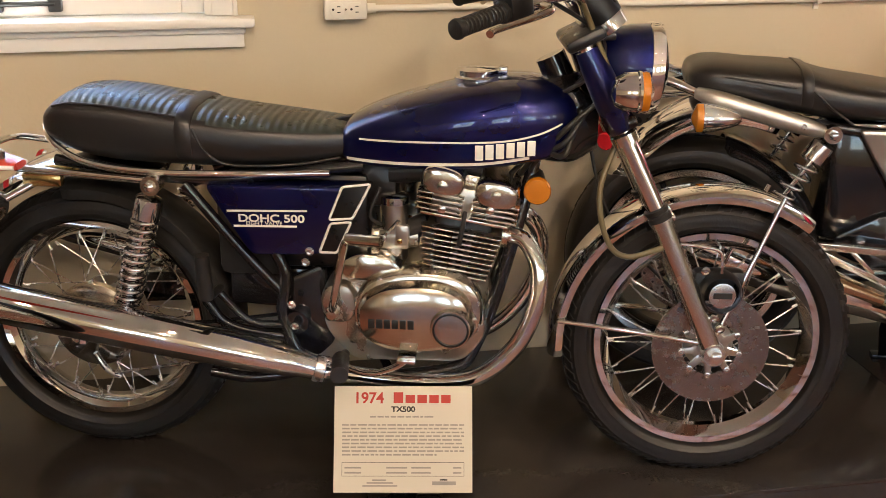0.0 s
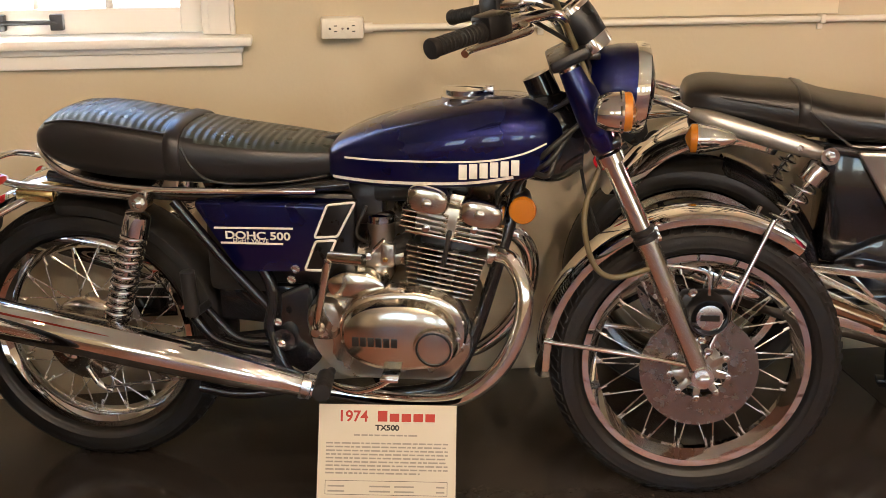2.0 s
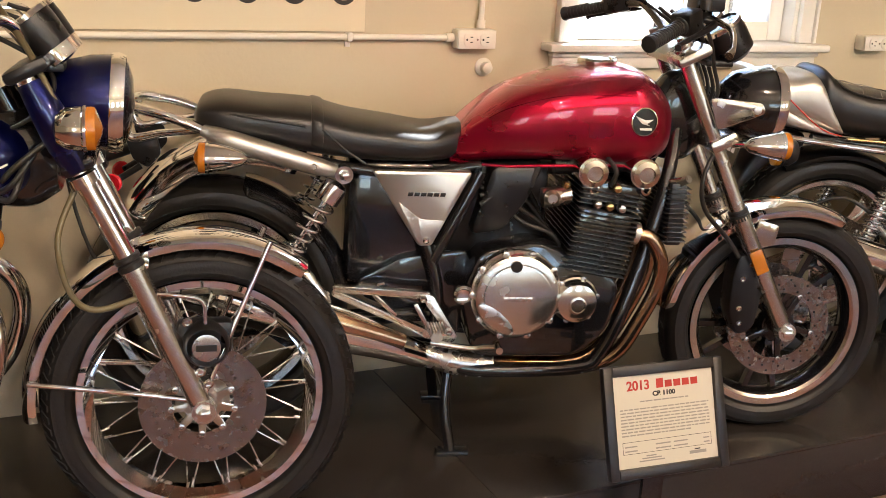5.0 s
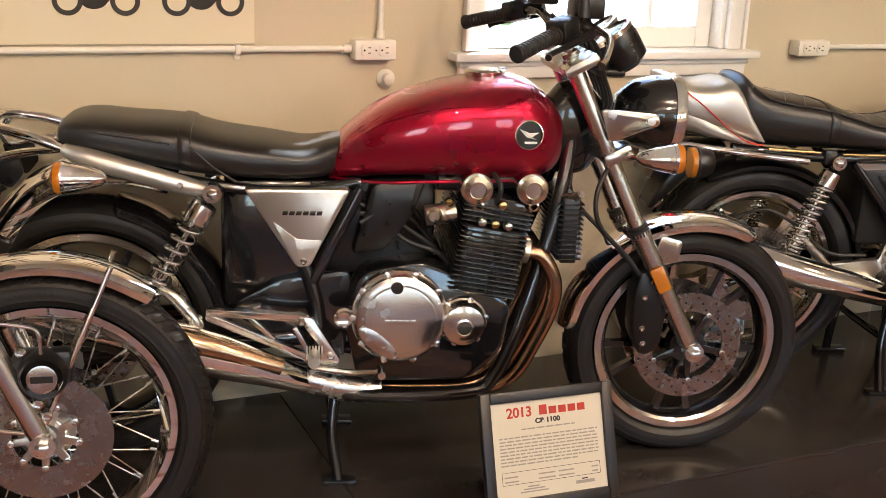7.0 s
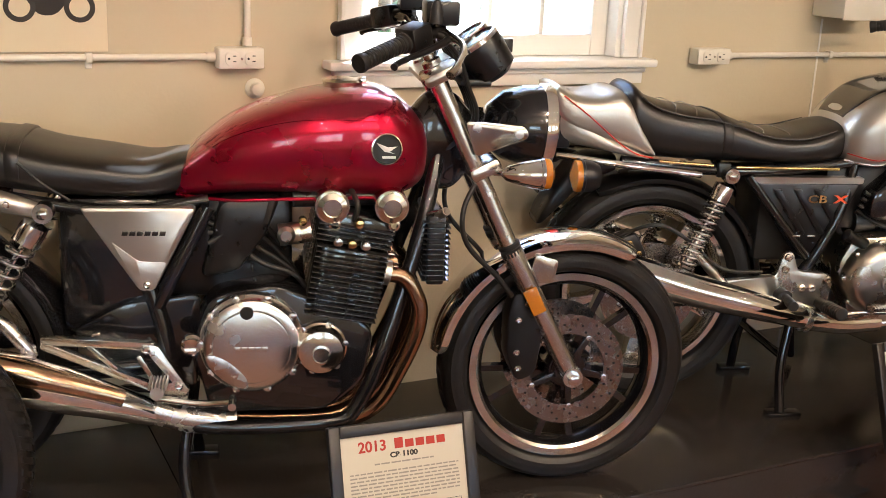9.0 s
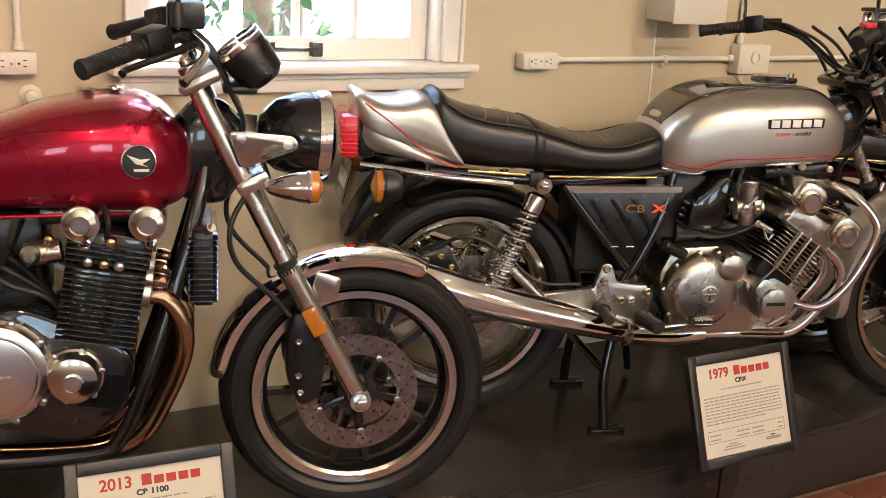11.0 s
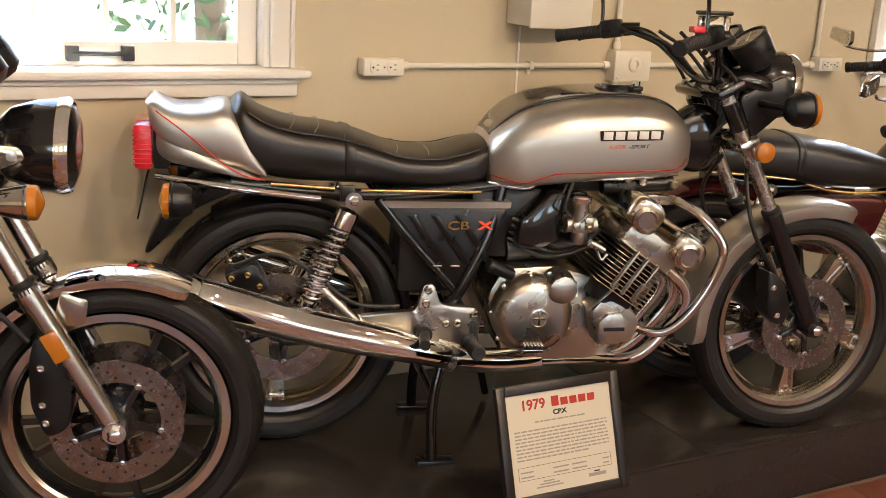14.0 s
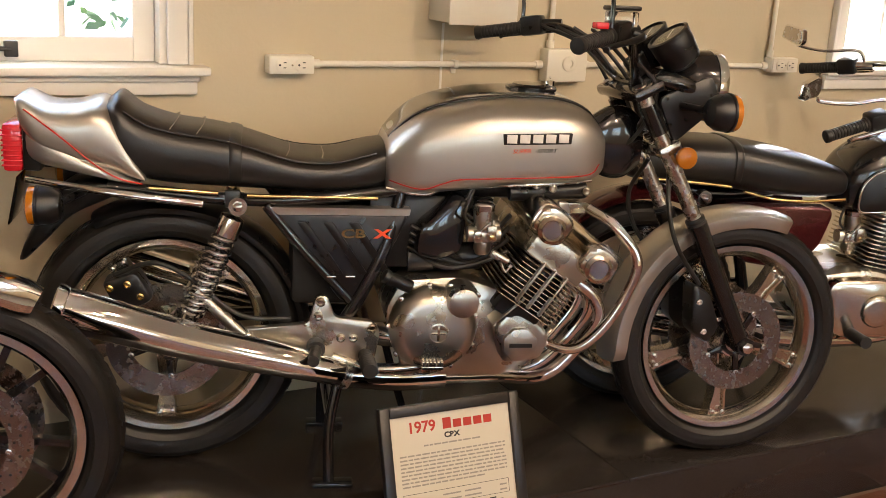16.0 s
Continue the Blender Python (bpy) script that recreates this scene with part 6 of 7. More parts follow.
    part("heat_shield", tube([(-1.02, -0.20, 0.315), (-1.20, -0.235, 0.385), (-1.34, -0.25, 0.435)], [0.02, 0.030, 0.026], 12), BRONZED, mf)
    # passenger footrest hanger and rider peg
    hg = part("footrest_hanger", prism(rounded([(-0.968, 0.428), (-0.945, 0.420), (-0.882, 0.318), (-0.892, 0.300), (-0.965, 0.312), (-0.972, 0.328), (-0.915, 0.334), (-0.968, 0.405)], 0.005), -0.152, -0.172, 0.004), LACQUER, k, "cast aluminium footrest hanger")
    for x0, z0, x1, z1, w in ((-1.19, 0.437, -0.955, 0.421, 0.0085), (-1.19, 0.428, -0.955, 0.322, 0.0085), (-1.092, 0.424, -1.035, 0.368, 0.006), (-0.99, 0.40, -0.955, 0.335, 0.006), (-1.085, 0.448, -1.065, 0.452, 0.004)):
        l = math.hypot(x1 - x0, z1 - z0)
        nx, nz = -(z1 - z0) / l * w, (x1 - x0) / l * w
        part("hanger_bar", prism(rounded([(x0 + nx, z0 + nz), (x0 - nx, z0 - nz), (x1 - nx, z1 - nz), (x1 + nx, z1 + nz)], 0.004), -0.153, -0.171, 0.005), LACQUER, hg)
    bolts(hg, [(-0.972, 0.415), (-0.905, 0.33), (-1.205, 0.425)], -0.171, 0.009, CHROME)
    part("folded_peg", tube([(-1.29, -0.17, 0.495), (-1.255, -0.178, 0.475), (-1.215, -0.18, 0.425), (-1.20, -0.178, 0.405)], [0.010, 0.015, 0.015, 0.010], 12), LACQUER, hg)
    part("rider_peg", join(bar((-0.945, -0.17, 0.335), (-0.945, -0.25, 0.345), 0.014)), ALU, k)
    for q in range(6):
        part("peg_rib", block(-0.963 + 0.007 * q, -0.959 + 0.007 * q, -0.25, -0.19, 0.353, 0.363, 0.001), ALU, k)
    part("brake_pedal", join(tube([(-0.95, -0.18, 0.305), (-0.86, -0.19, 0.295), (-0.82, -0.20, 0.30), (-0.79, -0.21, 0.305)], 0.008), bar((-0.79, -0.19, 0.306), (-0.79, -0.24, 0.306), 0.009)), POLISHED, k)
    part("centre_stand", join(*[tube([(-0.89, s * 0.11, 0.23), (-0.90, s * 0.14, 0.12), (-0.885, s * 0.17, 0.008)], 0.014) for s in (-1, 1)], bar((-0.895, -0.13, 0.15), (-0.895, 0.13, 0.15), 0.012), tube([(-0.90, 0.14, 0.18), (-1.05, 0.15, 0.19), (-1.08, 0.16, 0.175)], 0.010)), BLACK, k)
    for s in (-1, 1):
        part("stand_foot", block(-0.92, -0.84, s * 0.17 - 0.02, s * 0.17 + 0.02, 0, 0.012, 0.003), BLACK, k)
    return k


# ---- silver six ----
def silver_six(m):
    k = thing("motorcycle", m, "silver six-cylinder 1970s sport motorcycle with five-spoke alloy wheels", "motorcycle")
    S = steer_pose(27, 6, 0.327)
    RAX = -1.475
    fw = cast_wheel(k, 0, 0.327, 0.246, 0.10, (60, (-0.36, -0.12, 0.12, 0.36), (0.024, 0.18), 0.005, 0.003), "star", S)
    disc_brake(fw, 0.085, 0.135, -0.062, False, 5, 0.03, BLACK)
    disc_brake(fw, 0.085, 0.135, 0.062, False, 5, 0.03, BLACK)
    rw = cast_wheel(k, RAX, 0.332, 0.238, 0.13, (48, (-0.34, -0.1, 0.1, 0.34), (0.024, 0.16), 0.006, 0.003), "star", pose(0, 0, 0.012), "rear_wheel")
    disc_brake(rw, 0.09, 0.145, -0.072, False, 5, 0.03, BLACK)
    part("front_fender", fender(0.358, 0, 0.327, 66, 188, 0.135, 0.03, 0.03), SILVER, k, "silver painted fender", S)
    fork(k, S, (-0.355, 1.0), (-0.165, 0.655), (0, 0.327), 0.094, BLACK, STEEL, 0.026, 0.0195)
    for s in (-1, 1):
        cal = part("brake_caliper", prism(rounded([(-0.16, 0.50), (-0.105, 0.47), (-0.07, 0.38), (-0.10, 0.33), (-0.15, 0.37)], 0.02), s * 0.04, s * 0.10, 0.012), SATIN, k, m=S)
        bolts(cal, [(-0.12, 0.37), (-0.14, 0.45)], s * 0.10, 0.008, STEEL, s)
        part("brake_hose", tube([(-0.24, s * 0.06, 0.80), (-0.26, s * 0.12, 0.70), (-0.23, s * 0.13, 0.60), (-0.15, s * 0.11, 0.50)], 0.006, 8), CABLE, k, m=S)
        part("fork_ear", bar((-0.292, s * 0.096, 0.885), (-0.33, s * 0.096, 0.955), 0.023, n=18), BLACK, k, m=S)
        part("side_reflector", turned([(0.027, 0), (0.027, 0.010), (0.022, 0.014), (0.001, 0.015)], (-0.235, s * 0.135, 0.83), (0, s, 0), 24), AMBER, k, "amber reflector", S)
        blinker(k, (-0.180, s * 0.215, 0.950), (1, 0, 0), S, "black", (-0.24, s * 0.08, 0.955), r=0.045)
    part("lower_clamp", moved(block(-0.028, 0.035, -0.118, 0.118, -0.015, 0.015, 0.010), pose(-0.268, 0, 0.845, 0, -27, 0)), STEEL, k, m=S)
    part("top_clamp", moved(block(-0.035, 0.05, -0.125, 0.125, -0.014, 0.014, 0.010), pose(-0.345, 0, 0.985, 0, -27, 0)), BLACK, k, m=S)
    headlight(k, (-0.135, 0, 1.0), 0.088, S, BLACK, 0.11)
    for s in (-1, 1):
        part("ear_plate", prism(rounded([(-0.30, 0.97), (-0.16, 1.03), (-0.13, 0.96), (-0.25, 0.86)], 0.02), s * 0.085, s * 0.095, 0.003), SATIN, k, m=S)
    for s in (-1, 1):
        gauge(k, (-0.27, s * 0.060, 1.115), (-0.60, 0, 0.80), 0.053, S, 0.08, SATIN)
    gauge(k, (-0.33, 0, 1.055), (-0.60, 0, 0.80), 0.028, S, 0.04, SATIN)
    part("gauge_housing", body([(-0.31, 1.0, 1.03, 0.09), (-0.28, 0.985, 1.04, 0.10), (-0.22, 0.97, 1.03, 0.10), (-0.17, 0.97, 1.01, 0.08)], 3), BLACK, k, m=S)
    hb = handlebar(k, S, [(-0.345, 0.03, 1.005), (-0.36, 0.07, 1.02), (-0.405, 0.15, 1.085), (-0.44, 0.205, 1.122), (-0.505, 0.275, 1.125), (-0.63, 0.37, 1.10)], 0.12, BLACK, SATIN)
    part("brake_reservoir", join(block(-0.52, -0.46, -0.29, -0.23, 1.14, 1.175, 0.006)), LENSGLASS, k, m=S)
    part("reservoir_cap", block(-0.524, -0.456, -0.294, -0.226, 1.176, 1.187, 0.005), SATIN, k, m=S)
    part("kill_switch", block(-0.575, -0.545, -0.325, -0.295, 1.135, 1.150, 0.003), REDLENS, k, m=S)
    for s in (-1, 1):
        part("mirror_stem", tube([(-0.53, s * 0.30, 1.125), (-0.53, s * 0.302, 1.19), (-0.54, s * 0.31, 1.25), (-0.56, s * 0.33, 1.37)], 0.0055, 8), BLACK, k, m=S)
    for q in range(5):
        part("control_cable", tube([(-0.50, -0.24 + 0.12 * q, 1.13), (-0.40, -0.13 + 0.065 * q, 1.07), (-0.31, -0.10 + 0.05 * q, 0.99 - 0.02 * q), (-0.34, -0.04 + 0.02 * q, 0.86), (-0.44, 0, 0.80)], 0.005, 7), CABLE, k, m=S)
    # tank
    st = [(-0.965, 0.76, 0.82, 0.09), (-0.955, 0.738, 0.862, 0.125), (-0.915, 0.732, 0.905, 0.155), (-0.86, 0.735, 0.94, 0.172), (-0.76, 0.748, 0.966, 0.186), (-0.64, 0.762, 0.976, 0.190), (-0.54, 0.766, 0.970, 0.182), (-0.475, 0.772, 0.945, 0.165), (-0.435, 0.79, 0.905, 0.135), (-0.42, 0.82, 0.87, 0.09)]
    tank = part("fuel_tank", body(st, 2.8, 48, 6, low=7), SILVER, k, "metallic silver tank with a black top stripe", sharp=60)
    top = [(x, zt - 0.010, zt + 0.0018, hw * 0.58) for x, zb, zt, hw in st[1:-1]]
    part("black_stripe", body(top, 4.0, 28, 6), BLACK, tank, "glossy black centre stripe", sharp=60)
    for s in (-1, 1):
        part("pinstripe", ribbon(st, 2.8, [(-0.955, 0.765), (-0.88, 0.752), (-0.83, 0.770), (-0.78, 0.782), (-0.60, 0.790), (-0.48, 0.796), (-0.45, 0.82)], 0.003, s, lift=0.0022, low=7), PIN, tank)
        part("seam", tube([(-0.96, s * 0.12, 0.745), (-0.87, s * 0.145, 0.735), (-0.81, s * 0.155, 0.757), (-0.60, s * 0.16, 0.768), (-0.46, s * 0.13, 0.775)], 0.005, 8), STEEL, tank)
    mk = part("mark_backing", prism(rounded([(-0.697, 0.867), (-0.535, 0.873), (-0.533, 0.899), (-0.700, 0.893)], 0.003), -0.178, -0.1915, 0.001), BLACKDECAL, tank)
    letter_blocks(mk, 5, -0.693, -0.538, 0.871, 0.020, -0.1917, STRIPE, 0, slope=0.035)
    lettering("sport_text", "SUPER", 0.0135, ORANGE_DECAL, tank, on_side(-0.676, -0.1925, 0.848, 2, 3), stretch=1.2, slant=0.3)
    lettering("sport_text", "-SPORT", 0.0135, BLACKDECAL, tank, on_side(-0.622, -0.1905, 0.850, 2, 3), stretch=1.2, slant=0.3)
    cap = part("filler_cap", join(turned([(0.045, 0.968), (0.046, 0.985), (0.040, 0.990), (0.001, 0.991)], (-0.60, 0, 0), (0, 0, 1), 36), block(-0.655, -0.535, -0.028, 0.028, 0.972, 0.987, 0.006)), BLACK, k)
    part("cap_lock", turned([(0.012, 0.986), (0.012, 0.998), (0.001, 0.999)], (-0.548, 0, 0), (0, 0, 1), 16), CHROME, cap)
    # seat
    ss = [(-1.60, 0.80, 0.925, 0.10), (-1.575, 0.77, 0.938, 0.125), (-1.53, 0.745, 0.905, 0.13), (-1.45, 0.732, 0.880, 0.132), (-1.36, 0.728, 0.868, 0.134), (-1.28, 0.726, 0.848, 0.136), (-1.18, 0.724, 0.815, 0.138), (-1.08, 0.724, 0.812, 0.136), (-1.0, 0.726, 0.835, 0.128), (-0.955, 0.735, 0.845, 0.11)]
    seat = part("seat", body(ss, 3.0, 40, 6), VINYL, k, "black stitched sport seat", sharp=60)
    part("strap", strap_over(ss, 3.0, -1.312, 0.014), VINYL, seat)
    for x in (-1.46, -1.40, -1.20, -1.12, -1.04):
        zb, zt, hw = body_at(ss, x)
        part("stitch", tube([(x, -hw * 0.82, zt - 0.014), (x + 0.012, -hw * 0.5, zt - 0.0005), (x + 0.014, 0, zt + 0.001), (x + 0.012, hw * 0.5, zt - 0.0005), (x, hw * 0.82, zt - 0.014)], 0.0011, 6), GREYINK, seat)
    for s in (-1, 1):
        def edge(x, f=0.86):
            zb, zt, hw = body_at(ss, x)
            return (x, s * (hw * 0.87 + 0.002), zb + (zt - zb) * f + 0.002)
        part("piping", tube([edge(x) for x in np.linspace(-1.56, -0.985, 14)], 0.003, 6), VINYL, seat)
        part("seat_trim", bar((-1.505, s * 0.137, 0.737), (-1.35, s * 0.140, 0.728), 0.0045), GOLD, seat, "gold trim strip")
        part("seat_trim", bar((-1.285, s * 0.142, 0.724), (-0.98, s * 0.138, 0.722), 0.0045), GOLD, seat)
        part("trim_bracket", block(-1.335, -1.30, s * 0.135 - 0.008, s * 0.135 + 0.008, 0.695, 0.735, 0.003), SATIN, k)
    # tail
    ts = [(-1.80, 0.915, 0.925, 0.085), (-1.785, 0.85, 0.932, 0.105), (-1.74, 0.80, 0.912, 0.118), (-1.68, 0.775, 0.912, 0.126), (-1.62, 0.762, 0.924, 0.131), (-1.585, 0.755, 0.90, 0.131), (-1.55, 0.748, 0.83, 0.131), (-1.515, 0.744, 0.762, 0.128)]
    tail = part("tail_fairing", body(ts, 3.4, 40, 6), SILVER, k, "silver ducktail fairing with red pinstripe", sharp=60)
    part("tail_lower", body([(-1.785, 0.775, 0.90, 0.09), (-1.74, 0.768, 0.87, 0.114), (-1.66, 0.755, 0.81, 0.124), (-1.58, 0.742, 0.77, 0.127), (-1.53, 0.737, 0.748, 0.126)], 3.4, 36, 5), SILVER, tail)
    for s in (-1, 1):
        part("pinstripe", tube([(-1.775, s * 0.112, 0.905), (-1.70, s * 0.127, 0.850), (-1.62, s * 0.133, 0.785), (-1.57, s * 0.133, 0.756), (-1.52, s * 0.130, 0.744)], 0.002, 6), PIN, tail)
        part("grab_rail", tube([(-1.78, s * 0.09, 0.742), (-1.60, s * 0.135, 0.725), (-1.42, s * 0.145, 0.707), (-1.385, s * 0.143, 0.703)], 0.0095, 10), CHROME, k)
        blinker(k, (-1.735, s * 0.195, 0.706), (-1, 0, 0), None, "black", (-1.66, s * 0.07, 0.71), r=0.043)
        shock(k, (-1.305, 0.705), (-1.43, 0.395), s * 0.158, "close", "chrome spring shock absorber")
    tl = part("tail_light", block(-1.785, -1.745, -0.095, 0.095, 0.76, 0.872, 0.008), SATIN, k)
    part("lens", block(-1.830, -1.786, -0.092, 0.092, 0.757, 0.868, 0.010), REDLENS, tl, "ribbed red tail lens")
    fins(tl, (-1.8085, 0, 0.772), (0, 0, 1), 8, 0.0115, 0.046, 0.187, REDLENS, "lens_rib", 0.004)
    part("mudguard_flap", body([(-1.81, 0.535, 0.55, 0.05), (-1.795, 0.54, 0.59, 0.062), (-1.75, 0.585, 0.67, 0.065), (-1.69, 0.645, 0.73, 0.065), (-1.60, 0.69, 0.735, 0.06)], 4, 24, 5), SATIN, k)
    np_ = part("number_plate", moved(block(-0.09, 0.09, -0.002, 0.002, -0.058, 0.058, 0.002), pose(-1.812, 0, 0.690, 0, 0, 90) @ pose(0, 0, 0, 12, 0, 0)), BLACK, k, "small black licence plate with white digits")
    part("plate_digits", moved(join(*[block(-0.07 + 0.029 * q, -0.05 + 0.029 * q, -0.0035, -0.0022, -0.02, 0.022, 0) for q in range(5)]), pose(-1.812, 0, 0.690, 0, 0, 90) @ pose(0, 0, 0, 12, 0, 0) @ pose(0, 0, 0, 0, 0, 180)), STRIPE, np_)
    part("inner_fender", fender(0.352, RAX, 0.338, 5, 120, 0.15, 0.01), SATIN, k)
    # side panel
    sp = part("side_panel", prism(rounded([(-1.225, 0.682), (-0.905, 0.682), (-0.93, 0.62), (-1.015, 0.465), (-1.06, 0.465)], 0.014), -0.10, -0.140, 0.010), SATIN, k, "black side panel with silver strip")
    part("silver_strip", prism(rounded([(-1.245, 0.698), (-0.90, 0.698), (-0.902, 0.682), (-1.215, 0.680)], 0.004), -0.11, -0.143, 0.004), SILVER, sp)
    for q in range(3):
        part("rib", prism(rounded([(-1.17 + q * 0.06, 0.665), (-1.145 + q * 0.06, 0.665), (-1.055 + q * 0.058, 0.535), (-1.075 + q * 0.058, 0.535)], 0.006), -0.139, -0.1455, 0.003), SATIN, sp)
    for q, x in enumerate((-1.085, -1.04)):
        part("rib_end", block(x - 0.012, x + 0.012, -0.149, -0.138, 0.528, 0.534, 0.002), POLISHED, sp)
    lettering("model_text", "CB", 0.030, GOLD, sp, on_side(-1.065, -0.148, 0.628), stretch=1.5, bold=0.0008)
    lettering("model_text", "X", 0.030, ORANGE_DECAL, sp, on_side(-0.985, -0.148, 0.628), stretch=1.7, bold=0.0012)
    part("left_side_panel", prism(rounded([(-1.225, 0.69), (-0.905, 0.69), (-1.02, 0.465), (-1.06, 0.465)], 0.014), 0.10, 0.140, 0.010), SATIN, k)
    # frame
    part("frame", join(tube([(-0.40, 0, 0.86), (-0.8, 0, 0.78), (-1.1, 0, 0.71)], 0.022), *[join(tube([(-0.92, s * 0.11, 0.74), (-0.96, s * 0.135, 0.60), (-1.02, s * 0.14, 0.47), (-1.06, s * 0.13, 0.40)], 0.016), tube([(-0.46, s * 0.05, 0.82), (-0.60, s * 0.09, 0.775), (-0.9, s * 0.11, 0.74), (-1.25, s * 0.125, 0.71), (-1.60, s * 0.10, 0.73)], 0.015), tube([(-1.03, s * 0.13, 0.46), (-1.14, s * 0.135, 0.58), (-1.24, s * 0.13, 0.70)], 0.014)) for s in (-1, 1)]), BLACK, k)
    part("headstock_shroud", body([(-0.44, 0.79, 0.91, 0.035), (-0.39, 0.76, 0.94, 0.042), (-0.34, 0.76, 0.94, 0.04), (-0.30, 0.79, 0.91, 0.025)], 2.4), BLACK, k)
    part("swing_arm", join(*[tube([(-1.0, s * 0.11, 0.36), (-1.2, s * 0.125, 0.35), (RAX, s * 0.13, 0.335)], 0.02) for s in (-1, 1)], bar((-1.0, -0.14, 0.36), (-1.0, 0.14, 0.36), 0.03)), BLACK, k)
    cl = part("rear_caliper", join(prism(rounded([(-1.62, 0.50), (-1.54, 0.53), (-1.50, 0.46), (-1.58, 0.42)], 0.015), -0.05, -0.115, 0.010)), SATIN, k)
    bolts(cl, [(-1.60, 0.49), (-1.56, 0.50), (-1.53, 0.47), (-1.57, 0.44)], -0.115, 0.009, GOLD)
    part("rear_brake_hose", tube([(-1.59, -0.11, 0.52), (-1.50, -0.14, 0.56), (-1.42, -0.15, 0.53), (-1.30, -0.16, 0.44), (-1.18, -0.16, 0.43)], 0.0055, 8), CABLE, k)
    part("torque_arm", bar((-1.40, -0.165, 0.50), (-1.27, -0.17, 0.375), 0.014), ALU, k)
    # peg plate
    pp = part("footrest_plate", prism(rounded([(-1.30, 0.405), (-1.14, 0.420), (-1.12, 0.490), (-1.095, 0.490), (-1.075, 0.435), (-0.985, 0.425), (-0.965, 0.400), (-0.975, 0.33), (-1.02, 0.305), (-1.12, 0.345), (-1.29, 0.375)], 0.012), -0.15, -0.168, 0.005), ALU, k, "cast aluminium footrest plate")
    bolts(pp, [(-1.11, 0.475), (-1.115, 0.44), (-1.28, 0.39), (-1.06, 0.385), (-0.985, 0.41), (-1.03, 0.385)], -0.168, 0.011, POLISHED)
    part("passenger_peg", join(bar((-1.12, -0.168, 0.365), (-1.12, -0.20, 0.365), 0.022), bar((-1.12, -0.20, 0.365), (-1.13, -0.275, 0.365), 0.014)), GRIP, pp)
    part("rider_peg", join(bar((-1.0, -0.17, 0.34), (-1.0, -0.30, 0.35), 0.017)), GRIP, k)
    for q in range(7):
        part("peg_rib", turned([(0.0165, 0), (0.020, 0.002), (0.0165, 0.005)], (-1.0, -0.215 - 0.013 * q, 0.3435 + 0.001 * q), (0, -1, 0), 14), GRIP, k)
    part("brake_pedal", join(tube([(-1.08, -0.185, 0.345), (-0.98, -0.195, 0.315), (-0.90, -0.205, 0.32), (-0.84, -0.215, 0.335)], 0.009), block(-0.872, -0.818, -0.245, -0.19, 0.328, 0.337, 0.002)), POLISHED, k)
    for q in range(6):
        part("pedal_rib", block(-0.87 + 0.009 * q, -0.864 + 0.009 * q, -0.245, -0.19, 0.337, 0.35, 0.001), POLISHED, k)
    # engine: six across, leaning forward
    en = part("crankcase", prism(rounded([(-0.96, 0.45), (-0.92, 0.53), (-0.78, 0.54), (-0.65, 0.50), (-0.56, 0.44), (-0.56, 0.34), (-0.62, 0.28), (-0.90, 0.28)], 0.03), 0.20, -0.17, 0.012), ALU, k, "cast aluminium engine case")
    cc = part("clutch_cover", turned([(0.106, 0), (0.106, 0.030), (0.102, 0.040), (0.096, 0.052), (0.086, 0.061), (0.070, 0.066), (0.001, 0.069)], (-0.842, -0.17, 0.418), (0, -1, 0), 56), ALU, en, "round satin clutch cover")
    for q in range(9):
        ang = q * 0.698 + 0.3
        part("bolt", turned([(0.0065, 0), (0.0065, 0.010), (0.003, 0.012)], (-0.842 + 0.108 * math.cos(ang), -0.190, 0.418 + 0.108 * math.sin(ang)), (0, -1, 0), 10), STEEL, cc)
    bd = part("cover_mark", turned([(0.026, 0), (0.026, 0.003), (0.022, 0.004), (0.020, 0.002), (0.001, 0.002)], (-0.835, -0.240, 0.42), (0, -1, 0), 28), ALU, cc)
    part("mark_cross", join(block(-0.838, -0.832, -0.2445, -0.241, 0.402, 0.438, 0.001), block(-0.852, -0.818, -0.2445, -0.241, 0.418, 0.423, 0.001)), POLISHED, bd)
    round_cover(en, "pulse_cover", -0.779, 0.497, 0.043, -0.18, -0.250, ALU, 0.006, 3)
    part("filler_tower", bar((-0.90, -0.19, 0.52), (-0.955, -0.20, 0.545), 0.016), SATIN, en)
    part("dip_cap", turned([(0.018, 0), (0.018, 0.012), (0.010, 0.018)], (-0.955, -0.20, 0.545), (-0.8, 0, 0.5), 16), SATIN, en)
    ac = part("alternator_cover", prism(rounded([(-0.695, 0.43), (-0.655, 0.475), (-0.60, 0.455), (-0.555, 0.405), (-0.575, 0.345), (-0.67, 0.335)], 0.02), -0.17, -0.225, 0.012), ALU, en)
    part("end_plate", prism([(-0.633 + 0.044 * math.cos(a), 0.388 + 0.044 * math.sin(a)) for a in np.linspace(0.39, 0.39 + 2 * math.pi, 9)[:-1]], -0.222, -0.238, 0.003), ALU, ac)
    part("mark_bar", block(-0.66, -0.604, -0.240, -0.2375, 0.383, 0.393, 0), BLACKDECAL, ac)
    fins(ac, (-0.685, -0.19, 0.455), (0.75, 0, 0.66), 6, 0.010, 0.004, 0.09, ALU, "rib", 0.05)
    ax = Vector((0.56, 0, 0.83)).normalized()
    b0 = Vector((-0.655, 0, 0.445))
    # Black core colours in the shade between the bright fins.
    cy = part("cylinder_block", moved(block(-0.058, 0.058, -0.225, 0.225, 0, 0.15, 0.008), Matrix.Translation(b0) @ pose(0, 0, 0, 0, 34, 0)), SATIN, en)
